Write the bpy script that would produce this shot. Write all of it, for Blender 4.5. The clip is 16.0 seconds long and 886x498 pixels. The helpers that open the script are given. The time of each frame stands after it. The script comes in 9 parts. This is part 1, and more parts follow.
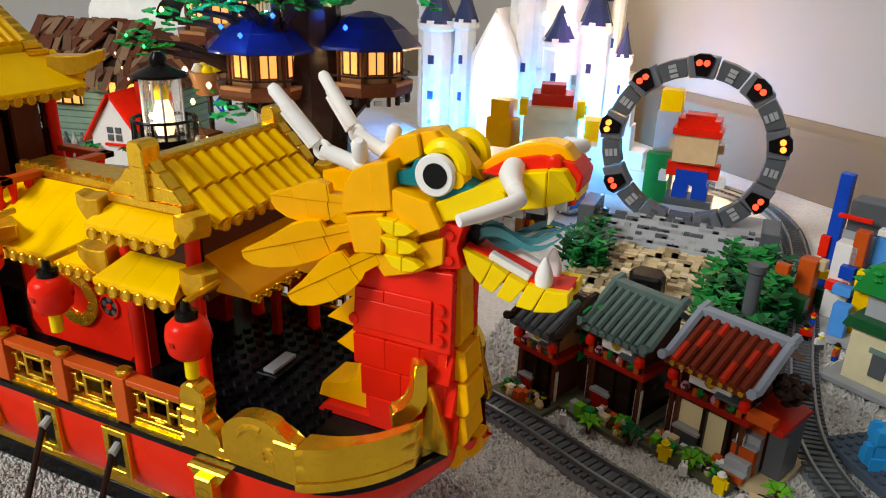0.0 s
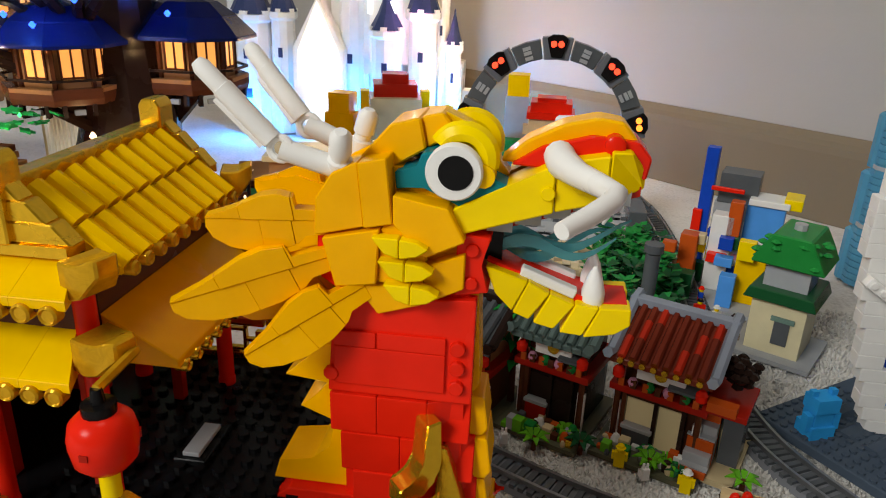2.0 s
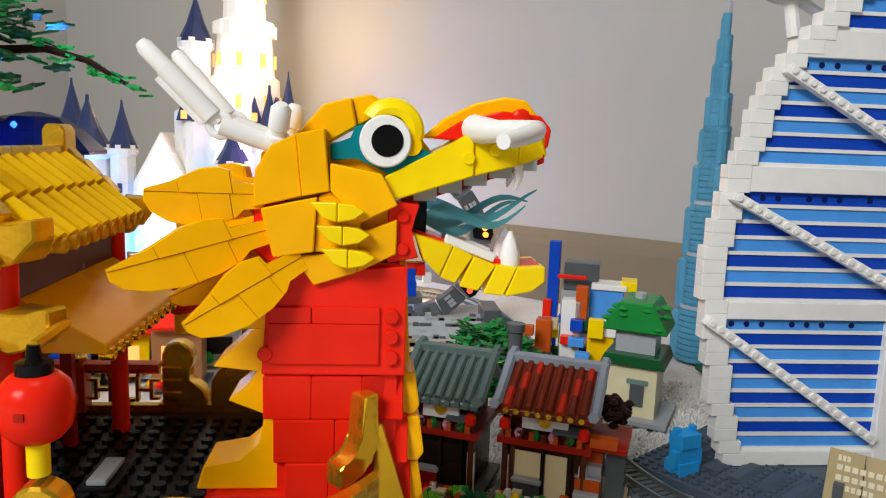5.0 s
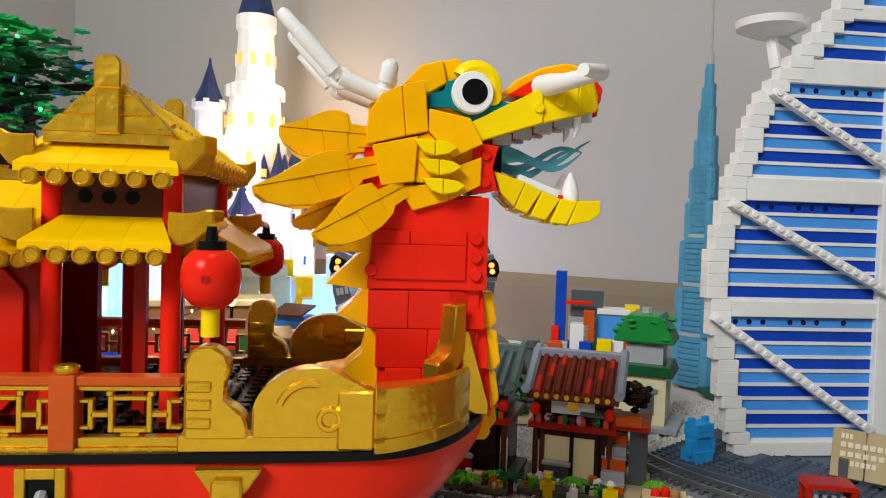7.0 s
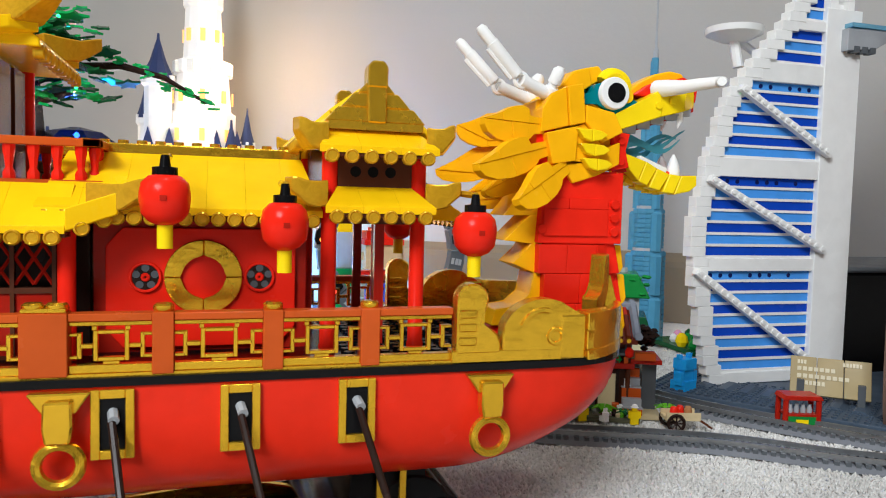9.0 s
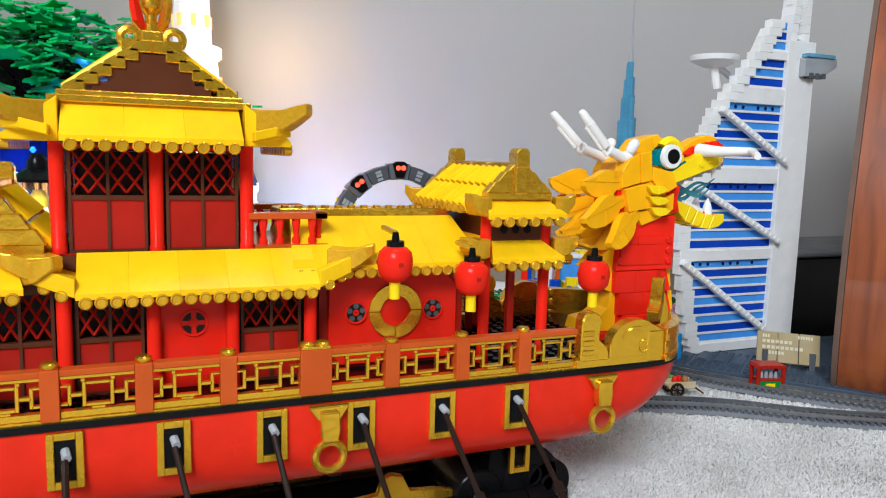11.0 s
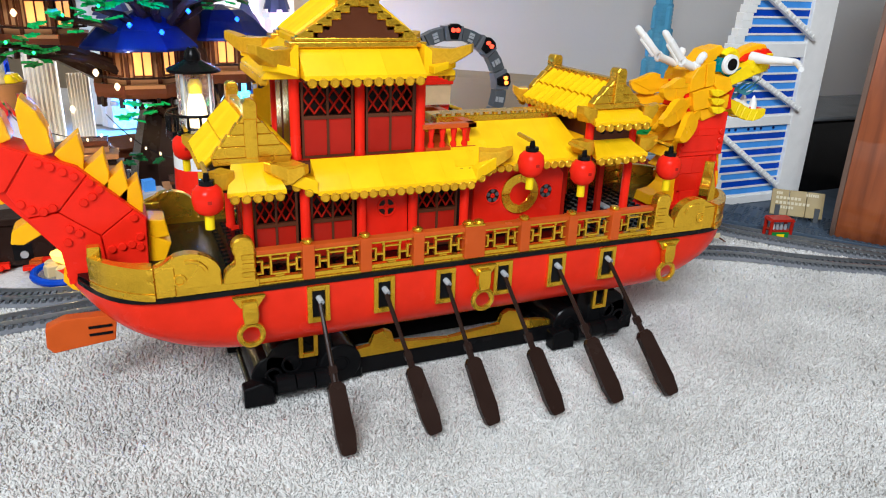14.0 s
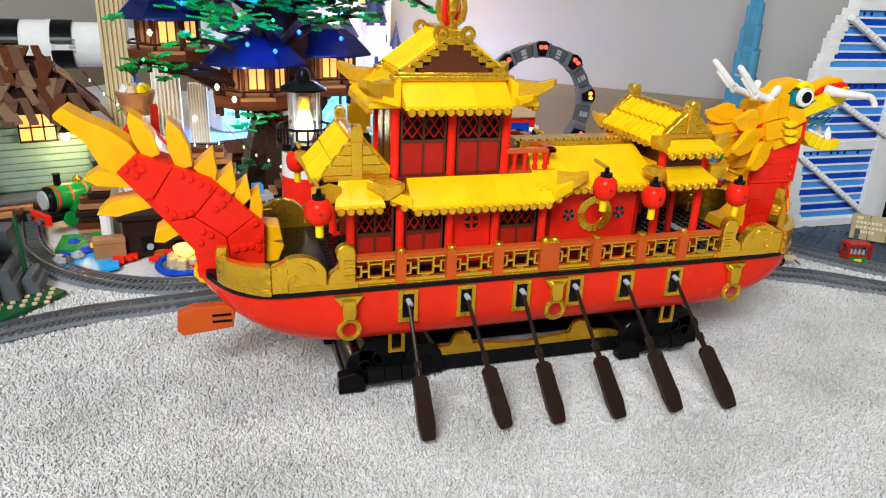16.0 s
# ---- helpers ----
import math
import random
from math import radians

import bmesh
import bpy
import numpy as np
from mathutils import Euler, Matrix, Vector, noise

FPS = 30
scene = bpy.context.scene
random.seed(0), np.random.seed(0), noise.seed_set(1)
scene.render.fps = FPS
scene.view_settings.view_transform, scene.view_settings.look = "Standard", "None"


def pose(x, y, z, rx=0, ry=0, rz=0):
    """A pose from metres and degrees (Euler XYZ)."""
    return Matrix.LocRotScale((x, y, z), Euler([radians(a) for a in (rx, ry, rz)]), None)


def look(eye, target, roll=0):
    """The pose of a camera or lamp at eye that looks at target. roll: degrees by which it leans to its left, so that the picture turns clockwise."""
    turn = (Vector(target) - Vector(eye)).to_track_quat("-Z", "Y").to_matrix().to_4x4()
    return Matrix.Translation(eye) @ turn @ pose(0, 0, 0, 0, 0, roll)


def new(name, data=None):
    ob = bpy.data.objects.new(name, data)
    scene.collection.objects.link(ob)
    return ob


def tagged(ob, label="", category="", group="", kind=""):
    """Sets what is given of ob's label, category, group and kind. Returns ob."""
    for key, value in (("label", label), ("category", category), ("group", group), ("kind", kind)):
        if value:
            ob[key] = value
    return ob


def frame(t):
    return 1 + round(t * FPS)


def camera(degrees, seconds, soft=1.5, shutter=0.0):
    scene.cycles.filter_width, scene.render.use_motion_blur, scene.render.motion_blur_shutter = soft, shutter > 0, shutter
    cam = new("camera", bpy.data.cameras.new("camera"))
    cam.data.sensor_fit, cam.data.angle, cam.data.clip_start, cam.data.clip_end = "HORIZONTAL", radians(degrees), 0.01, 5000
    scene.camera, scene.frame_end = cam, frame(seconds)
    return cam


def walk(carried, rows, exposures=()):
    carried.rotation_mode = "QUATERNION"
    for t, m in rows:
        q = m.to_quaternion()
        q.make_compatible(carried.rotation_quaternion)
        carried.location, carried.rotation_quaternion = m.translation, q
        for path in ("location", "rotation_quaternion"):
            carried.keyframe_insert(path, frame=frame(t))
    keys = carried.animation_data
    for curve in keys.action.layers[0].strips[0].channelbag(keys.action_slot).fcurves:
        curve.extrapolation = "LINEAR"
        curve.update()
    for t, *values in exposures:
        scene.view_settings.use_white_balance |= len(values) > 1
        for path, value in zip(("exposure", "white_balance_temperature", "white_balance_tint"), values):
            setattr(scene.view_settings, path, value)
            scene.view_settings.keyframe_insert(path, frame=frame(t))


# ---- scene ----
cam = camera(62.3, 16.0, soft=1.1)
METRES, EYE, TILT, LEAN, TURN = 0.88, 0.317, 0.0, 0.0, 23.9
ROWS = [
    (0.0, 0.0, 0.0, 0.0, 0.71, -21.81, -1.76),
    (0.5, -0.0183, 0.0302, -0.0093, -5.33, -21.6, -1.73),
    (1.0, -0.0276, 0.0582, -0.0199, -9.67, -21.57, -1.82),
    (1.5, -0.0499, 0.08, -0.0239, -12.75, -21.51, -2.04),
    (2.0, -0.0737, 0.0907, -0.0262, -15.66, -21.42, -2.05),
    (2.5, -0.085, 0.0956, -0.0251, -19.19, -21.39, -1.96),
    (3.0, -0.0905, 0.0984, -0.0521, -22.47, -21.18, -2.07),
    (3.5, -0.0856, 0.0994, -0.0585, -25.26, -20.74, -2.23),
    (4.0, -0.0939, 0.0929, -0.0632, -27.09, -16.92, -2.25),
    (6.5, -0.1628, 0.0328, -0.1394, -30.02, -2.13, -1.89),
    (7.0, -0.1859, 0.0323, -0.1512, -30.68, -1.91, -1.79),
    (7.5, -0.2318, 0.0332, -0.1663, -32.59, -1.88, -1.77),
    (8.0, -0.29, 0.0309, -0.1776, -35.36, -1.88, -1.65),
    (8.5, -0.3241, 0.039, -0.1619, -37.94, -2.4, -1.56),
    (9.0, -0.3697, 0.0435, -0.1601, -40.56, -3.45, -1.47),
    (11.5, -0.5981, 0.0423, -0.0784, -47.59, -10.04, -1.69),
    (12.0, -0.6378, 0.0356, -0.0677, -48.04, -13.7, -1.74),
    (12.5, -0.6704, 0.0299, -0.0565, -48.35, -16.15, -1.78),
    (13.0, -0.7009, 0.0251, -0.0437, -48.42, -18.63, -1.88),
    (13.5, -0.7198, 0.026, -0.032, -48.01, -20.37, -1.91),
    (14.0, -0.7394, 0.0238, -0.0135, -47.22, -20.87, -1.98),
    (14.5, -0.7538, 0.0147, 0.0021, -46.01, -20.94, -2.07),
    (15.0, -0.7674, 0.0008, 0.0148, -44.31, -20.99, -2.2),
    (15.5, -0.7773, -0.0116, 0.0184, -42.33, -21.01, -2.23),
    (16.0, -0.7838, -0.0177, 0.0198, -40.48, -21.04, -2.21),
]
walk(cam, [(t, pose(0, 0, EYE, TILT, LEAN, TURN) @ pose(METRES * x, METRES * y, METRES * z, 90 + pitch, roll, yaw)) for t, x, y, z, yaw, pitch, roll in ROWS],
     [(0.0, -0.29, 6950, 10), (1.0, -0.4, 7050, 10), (2.5, -0.6, 7100, 10), (3.2, -0.45, 6850, 10), (4.0, -0.22, 6650, 10), (5.5, -0.2, 6750, 10), (7.0, -0.26, 6750, 10), (9.0, -0.1, 6350, 10), (12.0, -0.1, 6050, 10), (14.0, -0.12, 6150, 10), (16.0, -0.1, 6350, 10)])

# ---- world and lights ----
world = bpy.data.worlds.new("room_air")
scene.world = world
world.use_nodes = True
world.node_tree.nodes["Background"].inputs[0].default_value = (0.86, 0.9, 1.0, 1)
world.node_tree.nodes["Background"].inputs[1].default_value = 0.25


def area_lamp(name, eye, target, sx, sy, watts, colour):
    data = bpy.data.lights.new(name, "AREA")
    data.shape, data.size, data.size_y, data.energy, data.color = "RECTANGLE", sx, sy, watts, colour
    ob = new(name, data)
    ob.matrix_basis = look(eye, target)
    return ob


def bulb(name, place, watts, colour, radius=0.0014):
    data = bpy.data.lights.new(name, "POINT")
    data.energy, data.color, data.shadow_soft_size = watts, colour, radius
    ob = new(name, data)
    ob.location = place
    return ob


area_lamp("window_daylight", (-1.5, -1.5, 1.62), (-0.35, 0.3, 0.05), 1.0, 0.9, 86, (0.93, 0.97, 1.0))
# Assumed overhead source, out of view, added as weak soft fill.
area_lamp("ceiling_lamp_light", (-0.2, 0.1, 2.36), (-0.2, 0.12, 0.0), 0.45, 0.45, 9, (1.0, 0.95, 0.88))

# ---- materials ----
MATS = {}


def nodes_of(name):
    m = bpy.data.materials.new(name)
    m.use_nodes = True
    nt = m.node_tree
    return m, nt, nt.nodes["Principled BSDF"]


def tex_noise(nt, scale, detail=3.0, coord="Object"):
    tc = nt.nodes.new("ShaderNodeTexCoord")
    n = nt.nodes.new("ShaderNodeTexNoise")
    n.inputs["Scale"].default_value, n.inputs["Detail"].default_value = scale, detail
    nt.links.new(tc.outputs[coord], n.inputs["Vector"])
    return n


def ramp(nt, source, stops):
    r = nt.nodes.new("ShaderNodeValToRGB")
    while len(r.color_ramp.elements) < len(stops):
        r.color_ramp.elements.new(0.5)
    for e, (p, c) in zip(r.color_ramp.elements, stops):
        e.position, e.color = p, (*c, 1)
    nt.links.new(source, r.inputs[0])
    return r


def add_bump(nt, bsdf, source, strength, distance):
    b = nt.nodes.new("ShaderNodeBump")
    b.inputs["Strength"].default_value, b.inputs["Distance"].default_value = strength, distance
    nt.links.new(source, b.inputs["Height"])
    nt.links.new(b.outputs[0], bsdf.inputs["Normal"])


def plastic(name, colour, rough=0.22, vary=0.1, metal=0.0, swirl=0.0, glass=0.0, dents=0.0):
    """Moulded toy plastic: faint colour drift from piece to piece, smudges in the gloss."""
    if name in MATS:
        return MATS[name]
    m, nt, b = nodes_of(name)
    info = nt.nodes.new("ShaderNodeObjectInfo")
    n = tex_noise(nt, 160 if swirl else 60, 4)
    if swirl:
        n.inputs["Distortion"].default_value = 2.5
    mix = nt.nodes.new("ShaderNodeMath")
    mix.operation = "MULTIPLY_ADD"
    nt.links.new(info.outputs["Random"], mix.inputs[0])
    mix.inputs[1].default_value = 0.35
    nt.links.new(n.outputs[0], mix.inputs[2])
    k = max(vary, swirl)
    lo = tuple(c * (1 - k) for c in colour)
    hi = tuple(min(1, c * (1 + k) + 0.02 * k) for c in colour)
    r = ramp(nt, mix.outputs[0], [(0.3, lo), (0.95, hi)])
    nt.links.new(r.outputs[0], b.inputs["Base Color"])
    g = tex_noise(nt, 25, 5)
    gr = ramp(nt, g.outputs[0], [(0.3, (rough * 0.75,) * 3), (0.75, (rough * 1.35,) * 3)])
    nt.links.new(gr.outputs[0], b.inputs["Roughness"])
    b.inputs["Metallic"].default_value = metal
    b.inputs["IOR"].default_value = 1.46
    b.inputs["Specular IOR Level"].default_value = 0.14
    if glass:
        b.inputs["Transmission Weight"].default_value = glass
    fine = tex_noise(nt, 150 if dents else 420, 2)
    add_bump(nt, b, fine.outputs[0], dents or 0.05, 0.0012 if dents else 0.0005)
    MATS[name] = m
    return m


def glow(name, colour, strength, base=(0.8, 0.8, 0.8)):
    if name in MATS:
        return MATS[name]
    m, nt, b = nodes_of(name)
    b.inputs["Base Color"].default_value = (*base, 1)
    b.inputs["Emission Color"].default_value = (*colour, 1)
    b.inputs["Emission Strength"].default_value = strength
    b.inputs["Roughness"].default_value = 0.3
    MATS[name] = m
    return m


RED = plastic("red_plastic", (0.8, 0.018, 0.006))
HULL = plastic("hull_red_plastic", (0.78, 0.026, 0.008), 0.22)
DRED = plastic("dark_red_plastic", (0.4, 0.014, 0.006))
YEL = plastic("bright_yellow_plastic", (0.95, 0.55, 0.002))
LEM = plastic("lemon_yellow_plastic", (0.95, 0.66, 0.004))
ORA = plastic("light_orange_plastic", (0.96, 0.45, 0.002))
DORA = plastic("dark_orange_plastic", (0.56, 0.088, 0.012))
GOLD = plastic("pearl_gold_plastic", (0.78, 0.46, 0.03), 0.24, 0.08, 0.85, 0.12, dents=0.35)
TGOLD = plastic("smoky_gold_plastic", (0.66, 0.36, 0.015), 0.16, 0.1, 0.35, 0.18, dents=0.2)
WHITE = plastic("white_plastic", (0.8, 0.8, 0.78), 0.3, 0.05)
BLACK = plastic("black_plastic", (0.004, 0.004, 0.0045), 0.22)
TEAL = plastic("teal_plastic", (0.0, 0.17, 0.2))
BROWN = plastic("reddish_brown_plastic", (0.1, 0.03, 0.013))
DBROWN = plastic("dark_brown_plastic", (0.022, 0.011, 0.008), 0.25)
TAN = plastic("tan_plastic", (0.62, 0.5, 0.29))
NOUG = plastic("wood_tone_plastic", (0.36, 0.17, 0.07))
LGREY = plastic("light_grey_plastic", (0.36, 0.38, 0.4))
DGREY = plastic("dark_grey_plastic", (0.09, 0.1, 0.11))
SAND = plastic("sand_green_plastic", (0.16, 0.26, 0.22))
GREEN = plastic("green_plastic", (0.012, 0.24, 0.045))
LEAF = plastic("leaf_green_plastic", (0.008, 0.4, 0.09), 0.2, 0.25)
LIME = plastic("lime_green_plastic", (0.12, 0.42, 0.02), 0.2, 0.2)
DGREEN = plastic("dark_green_plastic", (0.01, 0.09, 0.03))
BLUE = plastic("blue_plastic", (0.006, 0.06, 0.48))
DBLUE = plastic("dark_blue_plastic", (0.005, 0.012, 0.085))
MBLUE = plastic("medium_blue_plastic", (0.07, 0.31, 0.8))
SKYB = plastic("azure_plastic", (0.02, 0.35, 0.8))
PINK = plastic("pink_plastic", (0.7, 0.3, 0.45))
CLEAR = plastic("clear_plastic", (0.9, 0.92, 0.95), 0.08, 0.02, glass=0.9)
TBLUE = plastic("clear_blue_plastic", (0.25, 0.6, 0.8), 0.1, 0.05, glass=0.55)
TTEAL = plastic("clear_teal_plastic", (0.1, 0.42, 0.48), 0.08, 0.05, glass=0.6)
METAL = plastic("rail_metal", (0.32, 0.33, 0.34), 0.35, 0.15, 0.85)


def carpet_material():
    m, nt, b = nodes_of("cut_pile_carpet")
    fine = tex_noise(nt, 260, 6)
    mid = tex_noise(nt, 38, 5)
    big = tex_noise(nt, 5, 3)
    add = nt.nodes.new("ShaderNodeMath")
    add.operation = "MULTIPLY_ADD"
    add.inputs[1].default_value = 0.55
    nt.links.new(mid.outputs[0], add.inputs[0])
    nt.links.new(fine.outputs[0], add.inputs[2])
    add2 = nt.nodes.new("ShaderNodeMath")
    add2.operation = "MULTIPLY_ADD"
    add2.inputs[1].default_value = 0.35
    nt.links.new(big.outputs[0], add2.inputs[0])
    nt.links.new(add.outputs[0], add2.inputs[2])
    r = ramp(nt, add2.outputs[0], [(0.6, (0.46, 0.44, 0.415)), (0.82, (0.58, 0.565, 0.535)), (1.0, (0.68, 0.665, 0.64))])
    nt.links.new(r.outputs[0], b.inputs["Base Color"])
    b.inputs["Roughness"].default_value = 0.95
    b.inputs["Sheen Weight"].default_value = 0.3
    add_bump(nt, b, fine.outputs[0], 0.4, 0.002)
    return m


def wall_material(name, colour):
    m, nt, b = nodes_of(name)
    n = tex_noise(nt, 3, 4)
    r = ramp(nt, n.outputs[0], [(0.3, tuple(c * 0.95 for c in colour)), (0.7, colour)])
    nt.links.new(r.outputs[0], b.inputs["Base Color"])
    b.inputs["Roughness"].default_value = 0.7
    f = tex_noise(nt, 140, 4)
    add_bump(nt, b, f.outputs[0], 0.12, 0.002)
    return m


def wood_material():
    m, nt, b = nodes_of("polished_cherry_wood")
    tc = nt.nodes.new("ShaderNodeTexCoord")
    mp = nt.nodes.new("ShaderNodeMapping")
    mp.inputs["Scale"].default_value = (60, 60, 4)
    n = nt.nodes.new("ShaderNodeTexNoise")
    n.inputs["Scale"].default_value, n.inputs["Detail"].default_value, n.inputs["Distortion"].default_value = 1.0, 6, 0.6
    nt.links.new(tc.outputs["Object"], mp.inputs[0])
    nt.links.new(mp.outputs[0], n.inputs["Vector"])
    r = ramp(nt, n.outputs[0], [(0.3, (0.19, 0.045, 0.013)), (0.55, (0.32, 0.08, 0.022)), (0.8, (0.42, 0.12, 0.034))])
    nt.links.new(r.outputs[0], b.inputs["Base Color"])
    b.inputs["Roughness"].default_value = 0.3
    b.inputs["Coat Weight"].default_value = 0.7
    add_bump(nt, b, n.outputs[0], 0.08, 0.001)
    return m


def tuft_material():
    m, nt, b = nodes_of("carpet_tufts")
    geo = nt.nodes.new("ShaderNodeNewGeometry")
    big = tex_noise(nt, 9, 5)
    add = nt.nodes.new("ShaderNodeMath")
    add.operation = "MULTIPLY_ADD"
    add.inputs[1].default_value = 0.22
    nt.links.new(geo.outputs["Random Per Island"], add.inputs[0])
    nt.links.new(big.outputs[0], add.inputs[2])
    r = ramp(nt, add.outputs[0], [(0.36, (0.44, 0.43, 0.405)), (0.56, (0.6, 0.592, 0.565)), (0.8, (0.71, 0.705, 0.68))])
    nt.links.new(r.outputs[0], b.inputs["Base Color"])
    b.inputs["Roughness"].default_value = 0.95
    b.inputs["Sheen Weight"].default_value = 0.25
    return m


CARPET = carpet_material()
TUFT = tuft_material()
WALL = wall_material("painted_wall", (0.41, 0.396, 0.372))
SKIRT = wall_material("tan_baseboard_paint", (0.2, 0.155, 0.1))
# Ceiling and far walls are unseen; kept dark to cut bounced light.
CEIL = wall_material("dark_unseen_ceiling", (0.34, 0.33, 0.32))
FARWALL = wall_material("dark_unseen_wall", (0.22, 0.2, 0.18))
CHERRY = wood_material()

# ---- mesh helpers ----


def wmat(ob):
    if ob.parent:
        return wmat(ob.parent) @ ob.matrix_parent_inverse @ ob.matrix_basis
    return ob.matrix_basis


def thing(name, place, label, category, group="", kind=""):
    ob = new(name)
    ob.empty_display_size = 0.01
    ob.location = place
    return tagged(ob, label, category, group, kind)


def mesh_from(bm, name, material, bev=0.0, smooth=False):
    if bev:
        bmesh.ops.bevel(bm, geom=list(bm.edges), offset=bev, segments=1, affect="EDGES", clamp_overlap=True)
    bmesh.ops.recalc_face_normals(bm, faces=bm.faces)
    me = bpy.data.meshes.new(name)
    bm.to_mesh(me)
    bm.free()
    if smooth:
        me.polygons.foreach_set("use_smooth", [True] * len(me.polygons))
        me.set_sharp_from_angle(angle=radians(38))
    me.materials.append(material)
    return me


def part(name, bm, material, parent=None, label="", bev=0.0, smooth=False):
    ob = new(name, bm if isinstance(bm, bpy.types.Mesh) else mesh_from(bm, name, material, bev, smooth))
    if parent:
        ob.parent = parent
        ob.matrix_parent_inverse = wmat(parent).inverted()
    return tagged(ob, label)


def piece(name, me, m, parent, label=""):
    """An object on shared mesh data, placed by the world pose m under its parent."""
    ob = new(name, me)
    ob.parent = parent
    ob.matrix_parent_inverse = wmat(parent).inverted()
    ob.matrix_basis = m
    return tagged(ob, label)


def B():
    return bmesh.new()


def box(bm, x0, x1, y0, y1, z0, z1, m=None):
    vs = [bm.verts.new((x, y, z)) for x in (x0, x1) for y in (y0, y1) for z in (z0, z1)]
    if m:
        for v in vs:
            v.co = m @ v.co
    for f in ((0, 1, 3, 2), (4, 6, 7, 5), (0, 4, 5, 1), (2, 3, 7, 6), (0, 2, 6, 4), (1, 5, 7, 3)):
        bm.faces.new([vs[i] for i in f])
    return bm


def cbox(bm, c, s, m=None):
    return box(bm, c[0] - s[0] / 2, c[0] + s[0] / 2, c[1] - s[1] / 2, c[1] + s[1] / 2, c[2] - s[2] / 2, c[2] + s[2] / 2, m)


def slab(bm, pts, lo, hi, axis="y", m=None):
    """A polygon drawn in two axes and carried along the third from lo to hi."""
    def at(p, h):
        v = Vector((p[0], h, p[1]) if axis == "y" else (p[0], p[1], h) if axis == "z" else (h, p[0], p[1]))
        return m @ v if m else v
    a = [bm.verts.new(at(p, lo)) for p in pts]
    b = [bm.verts.new(at(p, hi)) for p in pts]
    n = len(pts)
    bm.faces.new(a)
    bm.faces.new(b[::-1])
    for i in range(n):
        bm.faces.new((a[i], b[i], b[(i + 1) % n], a[(i + 1) % n]))
    return bm


def tube(bm, path, radii, sides=8, flat=1.0):
    """A round rod along points, with a radius at each and closed ends."""
    path = [Vector(p) for p in path]
    if not isinstance(radii, (list, tuple)):
        radii = [radii] * len(path)
    rings = []
    for i, p in enumerate(path):
        d = (path[min(i + 1, len(path) - 1)] - path[max(i - 1, 0)]).normalized()
        u = d.cross(Vector((0, 0, 1) if abs(d.z) < 0.9 else (0, 1, 0))).normalized()
        w = u.cross(d)
        rings.append([bm.verts.new(p + radii[i] * (math.cos(a) * u + flat * math.sin(a) * w)) for a in (2 * math.pi * k / sides for k in range(sides))])
    for r0, r1 in zip(rings, rings[1:]):
        for k in range(sides):
            bm.faces.new((r0[k], r0[(k + 1) % sides], r1[(k + 1) % sides], r1[k]))
    bm.faces.new(rings[0][::-1])
    bm.faces.new(rings[-1])
    return bm


def lathe(bm, c, profile, sides=16, axis="z"):
    """A turned body: (radius, height) pairs about an axis through c."""
    c = Vector(c)
    rings = []
    for r, h in profile:
        ring = []
        for k in range(sides):
            a = 2 * math.pi * (k + 0.5) / sides
            u, w = r * math.cos(a), r * math.sin(a)
            ring.append(bm.verts.new(c + Vector((u, w, h) if axis == "z" else (u, h, w) if axis == "y" else (h, u, w))))
        rings.append(ring)
    for r0, r1 in zip(rings, rings[1:]):
        for k in range(sides):
            bm.faces.new((r0[k], r0[(k + 1) % sides], r1[(k + 1) % sides], r1[k]))
    bm.faces.new(rings[0][::-1])
    bm.faces.new(rings[-1])
    return bm


def hoop(bm, c, big, small, axis="y", n=20, k=8, a0=0.0, a1=2 * math.pi):
    c = Vector(c)
    closed = abs(a1 - a0 - 2 * math.pi) < 1e-6
    rings = []
    for i in range(n if closed else n + 1):
        a = a0 + (a1 - a0) * i / n
        d = Vector((math.cos(a), 0, math.sin(a)) if axis == "y" else (math.cos(a), math.sin(a), 0) if axis == "z" else (0, math.cos(a), math.sin(a)))
        e = Vector((0, 1, 0) if axis == "y" else (0, 0, 1) if axis == "z" else (1, 0, 0))
        rings.append([bm.verts.new(c + d * (big + small * math.cos(q)) + e * small * math.sin(q)) for q in (2 * math.pi * j / k for j in range(k))])
    pairs = list(zip(rings, rings[1:])) + ([(rings[-1], rings[0])] if closed else [])
    for r0, r1 in pairs:
        for j in range(k):
            bm.faces.new((r0[j], r0[(j + 1) % k], r1[(j + 1) % k], r1[j]))
    if not closed:
        bm.faces.new(rings[0][::-1])
        bm.faces.new(rings[-1])
    return bm


def arc(cx, cz, r, a0, a1, n):
    return [(cx + r * math.cos(radians(a0 + (a1 - a0) * i / n)), cz + r * math.sin(radians(a0 + (a1 - a0) * i / n))) for i in range(n + 1)]


STUD_ME = {}


def stud_mesh(material, r=0.0024, h=0.0017):
    key = (material.name, r)
    if key not in STUD_ME:
        STUD_ME[key] = mesh_from(lathe(B(), (0, 0, 0), [(r, 0), (r, h * 0.85), (r * 0.88, h)], 10), "stud", material)
    return STUD_ME[key]


def studs_on(bm, xs, ys, z, r=0.0024, h=0.0017, sides=8):
    for x in xs:
        for y in ys:
            lathe(bm, (x, y, z), [(r, 0), (r, h)], sides)


